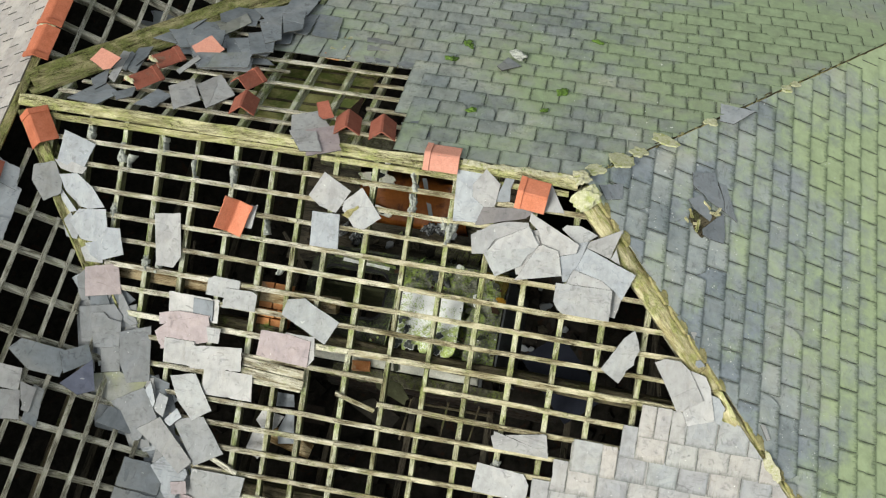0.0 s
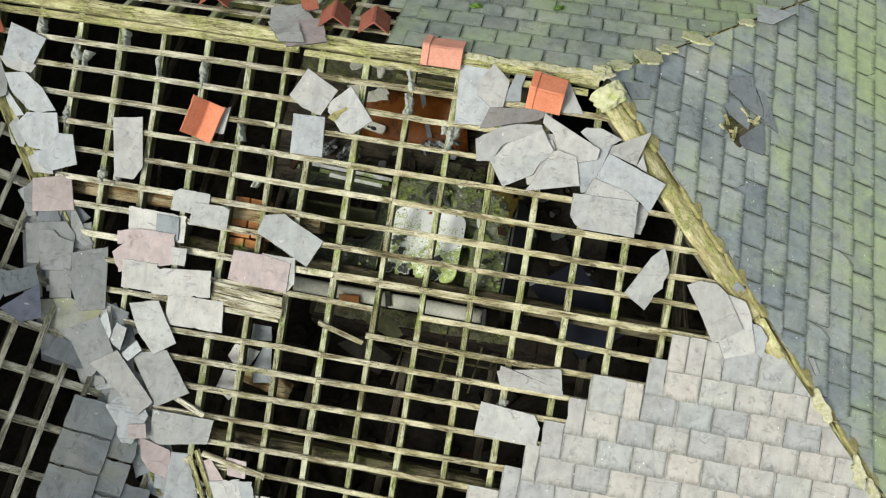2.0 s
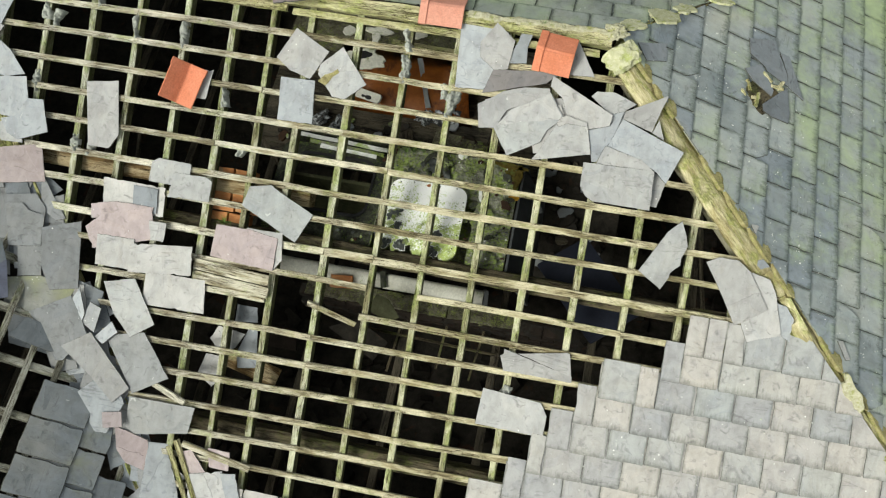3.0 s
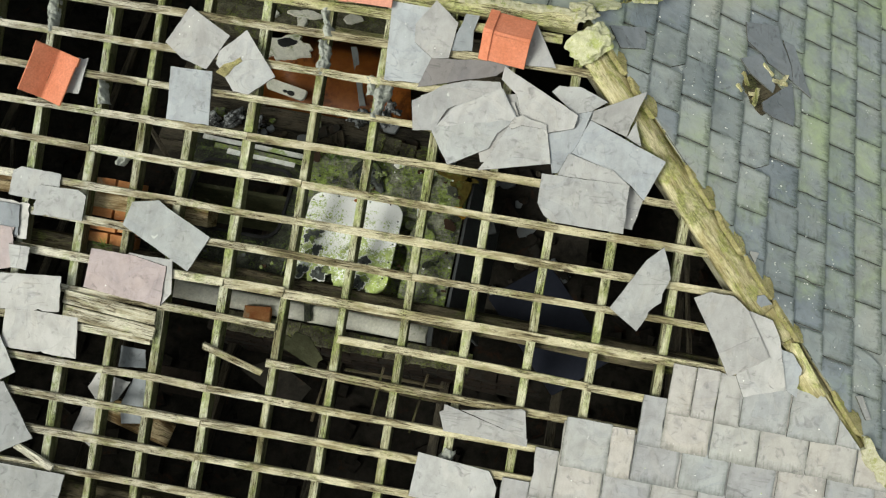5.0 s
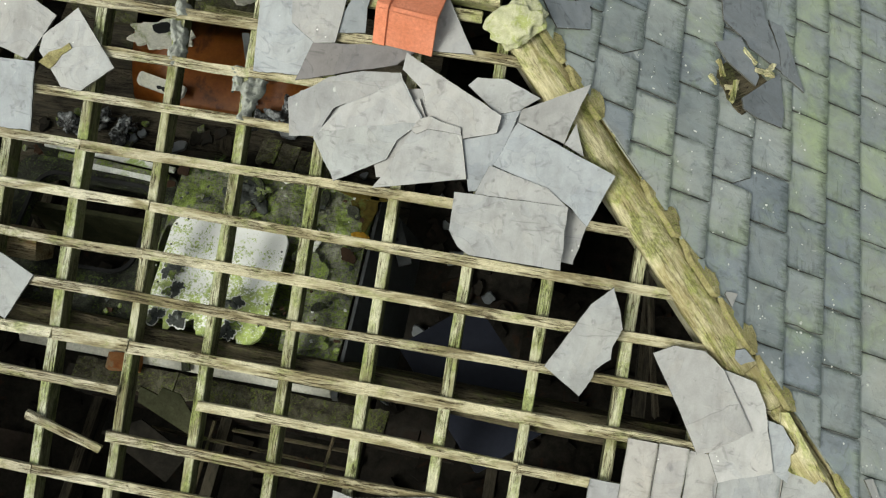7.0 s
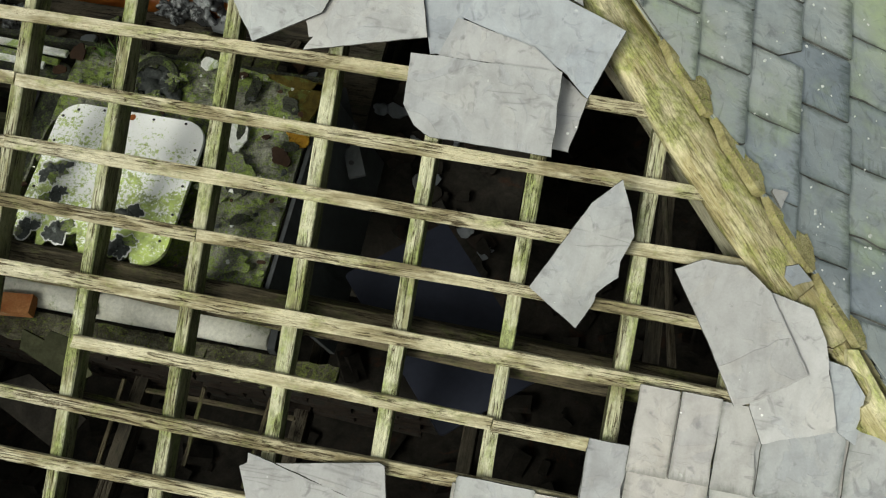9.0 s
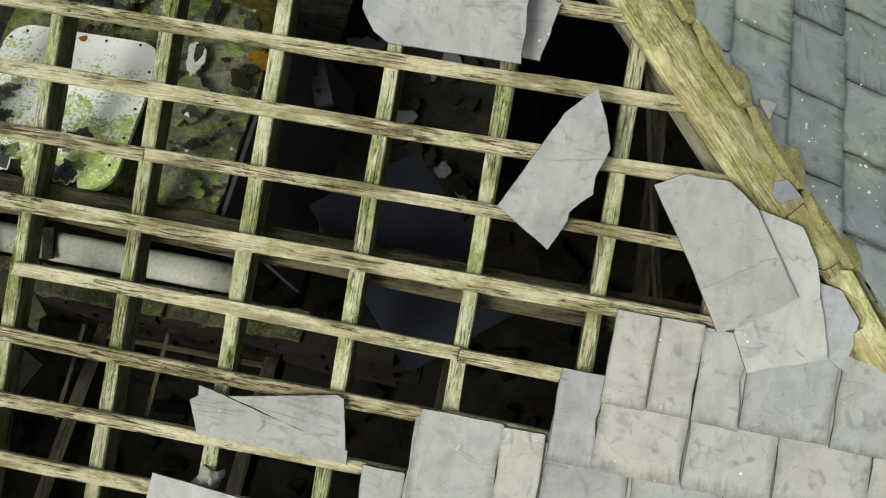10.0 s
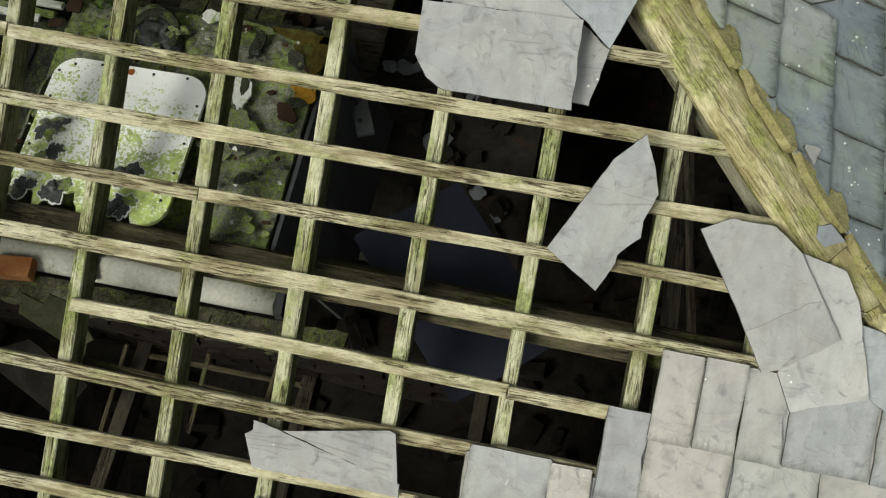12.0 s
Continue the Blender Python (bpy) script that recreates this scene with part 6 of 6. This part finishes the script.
for k in range(5):
    ob = timber("lining_slat", "B", (-3.7, 0.85 + 0.24 * k), (-2.5, 0.86 + 0.24 * k), -0.295, 0.03, 0.015, OLDWOOD, None, rng, 0.002)
    tagged(ob, "thin mossy slat across the roof lining", "slat", "lining slats")
sheet = slab_on("rusty_sheet", "B", [(-2.62, 0.62), (-2.42, 0.62), (-2.46, 1.3)], -0.2, -0.19, RUST)
tagged(sheet, "torn triangular piece of rusty sheet", "sheet")
LOFT = H - 1.48
loft = group_of("loft_boards", "dark dirty loft boards below the ridge", "boards", "structure")
for k in range(9):
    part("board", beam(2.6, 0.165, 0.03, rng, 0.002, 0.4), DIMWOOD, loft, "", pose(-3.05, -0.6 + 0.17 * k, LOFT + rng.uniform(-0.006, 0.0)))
bm = bmesh.new()                                   # a bent sheet: level at the back, dropping to the front
rows = [[bm.verts.new((x + 0.03 * k, y, z)) for x in (-2.45, -2.15, -1.85, -1.55, -1.26)] for k, (y, z) in enumerate(((0.5, 0.16), (0.34, 0.17), (0.2, 0.155), (0.06, 0.11), (-0.05, 0.05), (-0.1, 0.0)))]
for p, q in zip(rows, rows[1:]):
    for k in range(4):
        bm.faces.new((p[k], p[k + 1], q[k + 1], q[k])).smooth = True
bmesh.ops.solidify(bm, geom=bm.faces[:], thickness=0.015)
ob = part("brown_board", bm, ORANGE, None, "", pose(0, 0, LOFT + 0.006))
tagged(ob, "orange-brown varnished bent board on the loft below the ridge", "board")
casing = part("white_casing", prism([(x * 0.2, y * 0.13) for x, y in blob(1.0, 4.4, 0.8, 44)], 0, 0.02, None, 0.006), CREAM, None, "", pose(-2.27, 0.33, LOFT + 0.18, 0, 0, 8))
tagged(casing, "torn white casing with a dark opening on the brown board", "casing")
part("opening", prism([(x * 1.5, y) for x, y in blob(0.045, 2.2, 0.6, 20)], 0.018, 0.023), BLACK, casing, "", pose(-2.22, 0.39, LOFT + 0.18))
casing = part("white_casing", prism([(x, y + 0.9 * x * x) for x, y in round_rect(-0.17, 0.17, -0.045, 0.045, 0.03)], 0, 0.02, None, 0.006), CREAM, None, "", pose(-2.14, -0.02, LOFT + 0.13, 18, 0, -12))
tagged(casing, "curved white casing with dark openings lying below the brown board", "casing")
for x, s in ((0.05, 0.02), (0.0, 0.012)):
    part("opening", prism([(px * 1.6, py) for px, py in blob(s, x, 0.2, 16)], 0.019, 0.023), BLACK, casing, "", pose(-2.14, -0.02, LOFT + 0.13, 18, 0, -12) @ pose(x, 0.0, 0))
ob = part("dark_strip", beam(0.5, 0.045, 0.012, rng, 0.002, 0.06), DARK, None, "", between(Vector((-1.70, 0.44, LOFT + 0.195)), Vector((-1.53, -0.03, LOFT + 0.12)), Vector((0, 0, 1))))
tagged(ob, "dark glossy plastic strip lying across the brown board", "strip")
ledge = part("mossy_ledge", box(-2.95, -1.2, 0.52, 0.85, LOFT, LOFT + 0.24), LEDGE)
tagged(ledge, "mossy masonry ledge behind the brown board", "ledge", kind="structure")
for k, (x, y, w, l, turn) in enumerate(((-2.15, 0.58, 0.07, 0.15, 4), (-2.13, 0.64, 0.2, 0.06, 0), (-2.4, 0.6, 0.1, 0.08, 30), (-1.75, 0.66, 0.12, 0.07, 15))):
    ob = part("plaster_piece", prism([(px * w, py * l) for px, py in blob(0.6, k * 2.7, 0.6)], 0, 0.02, None, 0.004), CREAM, None, "", pose(x, y, LOFT + 0.24 + 0.004 * k, 0, 0, turn))
    tagged(ob, "broken piece of white plaster on the mossy ledge", "plaster", "plaster pieces")
ob = part("pale_batten", beam(0.62, 0.05, 0.03, rng, 0.002), RIDGEWOOD, None, "", pose(-1.98, 0.535, LOFT + 0.275, 0, 0, -2))
tagged(ob, "pale batten along the front of the mossy ledge", "batten")
for k, (x, y, w) in enumerate(((-2.66, -0.33, 0.15), (-2.5, -0.28, 0.16), (-2.31, -0.31, 0.17), (-1.31, 0.0, 0.2), (-1.42, -0.06, 0.15), (-1.55, -0.1, 0.13))):
    ob = part("plastic_bag", lump_mesh("plastic_bag", FOIL, (w, w * 0.7, 0.12), 800 + k, 4, 0.6), FOIL, None, "", pose(x, y, LOFT + 0.045, 0, 0, 40 * k))
    tagged(ob, "crumpled dirty plastic wrapping in the roof space", "plastic bag", "plastic rubbish")
torn = random.Random(4)
sheet = group_of("torn_boarding", "grey weathered strips of boarding with a torn edge", "boarding")
for k in range(4):
    strip = [(-0.058, 0.1), (0.058, 0.1)] + [(0.058 - 0.116 * i / 9, -0.06 - torn.uniform(0, 0.05)) for i in range(10)]
    part("strip", prism(strip, 0, 0.008), LEDGE, sheet, "", pose(-1.36 + 0.125 * k, -0.33 - 0.03 * k, LOFT + 0.09, 0, 2, -6 + torn.uniform(-3, 3)))
part("bearer", beam(0.55, 0.04, 0.085, rng, 0.002), DIMWOOD, sheet, "", pose(-1.42, -0.3, LOFT + 0.088, 0, 0, -8))
litter = random.Random(12)
for k in range(40):                                # small things on the loft boards
    x, y, w = litter.uniform(-2.9, -0.7), litter.uniform(-0.6, -0.1), litter.uniform(0.03, 0.1)
    ob = part("debris_piece", prism([(px * w * 1.3, py * w) for px, py in blob(0.6, k * 1.7, 0.7, 14)], 0, 0.015, None, 0.004), litter.choice((DIMBRICK, RUBBLE, DIMWOOD, SCRAP, RUST, DARK)), None, "", pose(x, y, LOFT + 0.004 + 0.002 * (k % 5), litter.uniform(-8, 8), litter.uniform(-8, 8), litter.uniform(0, 180)))
    tagged(ob, "small piece of broken slate or wood on the loft boards", "debris", "debris")
ob = slab_on("olive_board", "F", [(-1.77, 2.36), (-1.43, 2.46), (-1.44, 2.585), (-1.77, 2.45)], -0.72, -0.7, OLIVE)
tagged(ob, "olive green board fallen into the roof space", "board")
ob = slab_on("bent_sheet", "F", [(-1.63, 2.34), (-1.52, 2.36), (-1.4, 2.5), (-1.45, 2.54), (-1.55, 2.44), (-1.66, 2.41)], -0.69, -0.68, OLIVE)
tagged(ob, "small bent olive sheet lying on a board", "sheet")
ob = slab_on("dark_slab", "F", [(-2.05, 2.72), (-1.81, 2.6), (-1.495, 2.76), (-1.605, 2.945)], -0.915, -0.9, RUBBLE)
tagged(ob, "dark slab fallen into the roof space", "slab")
ob = slab_on("red_board", "F", [(-2.62, 2.78), (-2.31, 2.78), (-2.28, 2.97), (-2.59, 2.97)], -0.83, -0.8, DIMBRICK)
tagged(ob, "dark reddish board in the roof space", "board")
ob = part("red_brick", mesh_of("red_brick", box(-0.1, 0.1, -0.05, 0.05, -0.033, 0.033), BRICK), BRICK, None, "", pose(-2.03, -1.63, H - 1.945, 0, 0, 6))
tagged(ob, "single red brick on the wall top", "brick")
bits = random.Random(31)
for k in range(46):                        # broken things lying beside the cab
    u, v = bits.uniform(-0.45, 0.25), bits.uniform(0.9, 2.0)
    s = bits.uniform(0.03, 0.09)
    ob = part("debris_piece", prism([(x * s * 1.3, y * s) for x, y in blob(0.6, k * 1.9, 0.7, 14)], 0, 0.015, None, 0.004), bits.choice((DARK, DIMBRICK, RUBBLE, DIMWOOD, RUBBLE, DARK if k % 4 == 0 else RUBBLE)), None, "", on("F", u, v, -1.38 + 0.01 * (k % 5), bits.uniform(0, 180)) @ pose(0, 0, 0, bits.uniform(-20, 20), bits.uniform(-20, 20), 0))
    tagged(ob, "small dark piece of broken slate or wood", "debris", "debris")
ob = slab_on("rubbish_bed", "F", [(-0.5, 0.8), (0.35, 0.8), (0.35, 2.0), (-0.5, 2.0)], -1.5, -1.4, RUBBLE)
tagged(ob, "bed of dark rubbish beside the cab", "rubble", kind="structure")
ob = part("blue_sheet", prism(round_rect(-0.25, 0.25, -0.4, 0.4, 0.02), -0.008, 0.0, None, 0.002), NAVYMETAL, None, "", pose(0.14, -1.57, H - 1.3, 3, 2, 42))
tagged(ob, "dark blue metal sheet leaning in the dark roof space", "sheet")
for u, v, h, tone, line in ((-2.714, 2.895, -0.19, "p", ((-0.088, 0.121), (0.146, 0.09), (0.08, -0.038), (-0.026, -0.121), (-0.146, 0.005))),
                            (-2.824, 3.155, -0.2, "p", ((-0.052, 0.133), (0.08, 0.136), (0.1, -0.05), (0.037, -0.136), (-0.1, -0.046))),
                            (-2.583, 2.649, -0.21, "n", ((-0.097, 0.074), (0.077, 0.074), (0.097, -0.049), (-0.095, -0.074))),
                            (-2.534, 2.928, -0.22, "n", ((-0.023, 0.173), (0.055, 0.166), (0.095, -0.143), (-0.064, -0.173), (-0.095, -0.052)))):
    tagged(shard(u, v, h, tone, line), f"{TONE[tone][1]} slate fallen through and caught below the battens", "slate", "fallen slates")
ob = slab_on("crust_patch", "F", [(-2.247, 0.690), (-2.200, 0.632), (-2.141, 0.606), (-2.104, 0.574), (-2.086, 0.598), (-2.136, 0.640), (-2.162, 0.691), (-2.187, 0.715)], 0.02, 0.031, CRUST)
tagged(ob, "yellow-brown crust clinging to a broken pale slate", "crust")
ob = part("brown_plank", beam(0.5, 0.16, 0.03, rng, 0.003), ROTWOOD, None, "", on("F", -2.75, 3.02, -0.27, 0) @ pose(0, 0, 0, 0, 0, -14))
tagged(ob, "dull brown rotten broken board below fallen slates", "board")
rack = group_of("rusty_rack", "rusty thin metal rack standing in the dark", "metal rack")
for (u0, v0), (u1, v1) in (((-1.31, 2.609), (-0.55, 2.612)), ((-1.82, 2.683), (-0.55, 2.724)), ((-1.43, 2.58), (-1.5, 3.05)), ((-0.68, 2.54), (-0.75, 3.0)), ((-1.02, 2.55), (-1.06, 2.95))):
    p, q = place("F", u0, v0, -1.1), place("F", u1, v1, -1.11)
    part("bar", beam((q - p).length, 0.02, 0.02, rng, 0.001), OLDWOOD, rack, "", between(p, q, Vector((0.1, 0.2, 1))))
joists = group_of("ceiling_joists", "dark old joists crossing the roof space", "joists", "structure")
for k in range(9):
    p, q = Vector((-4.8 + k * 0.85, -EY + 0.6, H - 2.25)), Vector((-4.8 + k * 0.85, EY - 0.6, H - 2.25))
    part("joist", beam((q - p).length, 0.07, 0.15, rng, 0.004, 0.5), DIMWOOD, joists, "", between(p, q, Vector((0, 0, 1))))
for (x0, y0, z0), (x1, y1, z1) in (((-4.0, -0.8, -1.2), (-4.25, -1.6, -2.3)), ((-3.0, -0.6, -1.0), (-2.2, -1.4, -1.6)), ((0.9, -0.6, -0.95), (1.2, -1.4, -1.9))):
    p, q = Vector((x0, y0, z0 + H)), Vector((x1, y1, z1 + H))
    ob = part("fallen_pole", beam((q - p).length, 0.03, 0.03, rng, 0.002), DIMWOOD, None, "", between(p, q, Vector((0.2, 0.1, 1))))
    tagged(ob, "dark pole leaning inside the roof space", "pole", "poles")
post = part("hip_prop", box(-0.04, 0.04, -0.03, 0.03, -2.4, 0), DIMWOOD, None, "", pose(1.75, -1.5, H - 1.15, 0, 8, 0))
tagged(post, "dark prop under the hip rafter", "post")

# ---- laid slates, piece by piece ----


def trimmed(me, m, cuts):
    """The slate cut to the hips: None if nothing is left, the shared mesh if no cut meets it."""
    hit = False
    for point, out in cuts:
        far = [(m @ v.co - Vector(point)).dot(Vector(out)) for v in me.vertices]
        if min(far) > -0.02:
            return None
        hit = hit or max(far) > 0
    if not hit:
        return me
    bm = bmesh.new()
    bm.from_mesh(me)
    bm.transform(m)
    for point, out in cuts:
        got = bmesh.ops.bisect_plane(bm, geom=bm.verts[:] + bm.edges[:] + bm.faces[:], plane_co=point, plane_no=out, clear_outer=True)
        rim = [e for e in got["geom_cut"] if isinstance(e, bmesh.types.BMEdge)]
        if rim:
            bmesh.ops.edgenet_fill(bm, edges=rim)
    if not bm.faces:
        bm.free()
        return None
    bm.transform(m.inverted())
    out = mesh_of("slate", bm, me.materials[0])
    out.materials.append(EDGE)
    return out


def laid(pl, parent, material, gauge, first, last, length, keep, offset=0.0, width=0.3, cap=300, near=None, ragged=0.003, cuts=(), starts=None, joint=0.004, wobble=0.45):
    """Courses of slates on a slope: keep(u, tail) says where they still lie."""
    r = random.Random(ord(pl))
    shapes = ((1, ""), (0.98, ""), (1, ""), (0.96, ""), (1, "br"), (1.0, ""), (0.99, "bl"), (1, ""))
    kinds, short = ([slate_mesh("slate", material, width * f - 0.003 - joint, ll, 0, 0, c, 50 + n, ragged, 0.0085, 0, 0.0015 + joint) for n, (f, c) in enumerate(shapes)] for ll in (2 * gauge + 0.06, length))
    spots = []
    course, tail = 0, first
    while tail < last:
        joints = starts(tail) if starts else None
        above = starts(tail - gauge) if starts else None
        u = -9.0 + (width / 2 if course % 2 else 0) + offset + r.uniform(-0.012, 0.012)
        row = [(a, b - a) for a, b in zip(joints, joints[1:])] if joints else []
        u = joints[-1] + width / 2 if joints else u
        row += [(u - width / 2 + width * k, width) for k in range(int((9.0 - u) / width))]
        for left, wide in row:
            u = left + wide / 2
            if keep(u, tail):
                n = r.randrange(4) if r.random() < 0.85 else r.randrange(8)
                bare = not keep(u, tail - gauge) or above is not None and u < above[0] + 0.02
                if abs(wide - width) > 0.005:
                    me = slate_mesh("slate", material, wide - 0.003 - joint, length if bare else 2 * gauge + 0.06, 0, 0, "", 90 + len(spots), ragged, 0.0085, 0, 0.0015 + joint)
                else:
                    me = (short if bare else kinds)[n]
                spots.append((u + r.uniform(-0.003, 0.003), tail + r.uniform(-0.006, 0.006), me, r.gauss(0, wobble), r.uniform(0, 0.003 if wobble < 0.5 else 0.005), length if bare else 2 * gauge + 0.06))
        tail += gauge
        course += 1
    tilt = math.degrees(math.atan2(0.013, gauge))
    if near:
        spots.sort(key=lambda s: (s[0] - near[0]) ** 2 + (s[1] - near[1]) ** 2)
    rest = bmesh.new()
    for n, (u, tail, me, turn, lift, ll) in enumerate(spots):
        m = on(pl, u, tail - ll / 2, 0.028 - ll / 2 * math.tan(radians(tilt)) + lift, turn) @ pose(0, 0, 0, -tilt, 0, 0)
        me = trimmed(me, m, cuts)
        if me is None:
            continue
        if n < cap:
            part("slate", me, material, parent, "", m)
        else:
            k = len(rest.verts)
            rest.from_mesh(me)
            rest.verts.ensure_lookup_table()
            bmesh.ops.transform(rest, matrix=m, verts=rest.verts[k:])
    if len(rest.verts):
        far = tagged(part("slates_beyond", rest, material, parent), "further courses of the same slates", kind="stuff")
        far.data.materials.append(EDGE)
    else:
        rest.free()
    return len(spots)


# first joints of each course of the front slope, from the broken edge towards the hip
FRONT = ((2.44, (0.90, 1.045, 1.19, 1.34)), (2.66, (0.755, 0.905, 1.19)), (2.88, (0.32, 0.605, 0.75)), (3.1, (0.16, 0.31, 0.6)), (3.32, (-0.01, 0.165, 0.455)),
         (3.54, (-0.125, -0.005, 0.3)), (3.76, (-0.28, -0.13, 0.17)), (3.98, (-0.55, -0.28, 0.0)), (4.1, (-0.72, -0.43, -0.14)))


def front_joints(tail):
    for lim, joints in FRONT:
        if tail < lim:
            return joints
    return None


def front_start(tail):
    return front_joints(tail)[0] if front_joints(tail) else None


def keep_front(u, tail):
    if u > tail * CP + 0.2 or tail < 2.3:
        return False
    return front_start(tail) is not None or u > (-2.16 if tail < 4.2 else valley_u(tail) + 0.5)


def keep_back(u, tail):
    if abs(u) > 8.9 or u > tail * CP + 0.25:
        return False
    if u > -1.72 - 0.14 * min(tail, 1.45) and tail > 0.2:
        return True
    if tail < 2.0:
        return False
    return u > (-3.75 if tail < 2.5 else valley_u(tail) + 0.35)


def keep_hip(u, tail):
    if abs(u) > tail * CP + 0.25:
        return False
    return not (0.0 < u < 0.2 and 1.25 < tail < 1.48)


def keep_wing(u, tail):
    return tail > 2.2 - 0.62 * (u + 2.72) * (u > -3.2) + 0.38 * (u < -3.2) and tail < -u * 0.72 / CQ - 0.1 and u < -2.5 or u < -5.2 and tail < min(WEAVE, -u * 0.72 / CQ - 0.1)


spots_rng = random.Random(8)
for sl, count, u0, u1, v0, v1 in (("E", 260, -2.6, 1.2, 0.5, 3.2), ("F", 60, 0.2, 2.6, 2.5, 4.2), ("B", 60, -1.2, 2.5, 0.4, 3.0)):
    bm = bmesh.new()
    for _ in range(count):
        v = spots_rng.uniform(v0, v1)
        if sl == "E":
            u = -v * CP + 0.2 + abs(spots_rng.gauss(0, 0.9))
        else:
            u = min(spots_rng.uniform(u0, u1), v * CP - 0.2)
            if sl == "F" and u < (front_start(v) if front_start(v) is not None else -1.8) + 0.2:
                continue
        s = spots_rng.uniform(0.002, 0.005) * (2 if spots_rng.random() < 0.1 else 1)
        one = prism([(x * s * spots_rng.uniform(1, 1.5), y * s * 1.6) for x, y in blob(0.6, spots_rng.uniform(0, 99), 0.7, 10)], -0.004, 0.001)
        one.transform(on(sl, u, v, 0.033, spots_rng.uniform(0, 180)))
        tmp = bpy.data.meshes.new("spot")
        one.to_mesh(tmp)
        one.free()
        bm.from_mesh(tmp)
        bpy.data.meshes.remove(tmp)
    tagged(part("bird_dropping", bm, ENAMEL, {"E": roof_hip, "F": roof_front, "B": roof_back}[sl]), "white bird droppings on slates", kind="stuff")

R2 = math.sqrt(0.5)
laid("F", roof_front, LAID, 0.2215, 2.328, EAVE, 0.31, keep_front, 0.05, 0.289, 300, (0.8, 3.0), 0.002, [((-0.05, 0, H), (R2, R2, 0))], front_joints, 0.0, 0.5)
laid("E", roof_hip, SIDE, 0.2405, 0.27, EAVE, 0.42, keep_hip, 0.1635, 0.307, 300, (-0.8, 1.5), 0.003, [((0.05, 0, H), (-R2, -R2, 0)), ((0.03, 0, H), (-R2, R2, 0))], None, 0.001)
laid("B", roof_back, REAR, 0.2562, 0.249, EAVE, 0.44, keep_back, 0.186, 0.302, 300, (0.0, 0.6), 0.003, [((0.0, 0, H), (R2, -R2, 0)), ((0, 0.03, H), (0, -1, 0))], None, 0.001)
laid("L", roof_wing, DARK, GAUGE, 2.156, WEAVE, 0.42, keep_wing, 0.0, 0.3, 120, (-3.4, 2.9), 0.006)
laid("W", roof_wing_w, WEST, GAUGE, 0.2, WEAVE, 0.42, lambda u, t: abs(u) < 8.5, 0.0, 0.3, 120, (1.2, 0.3), cuts=[((XW - 0.01, 0, H), (1, 0, 0))])
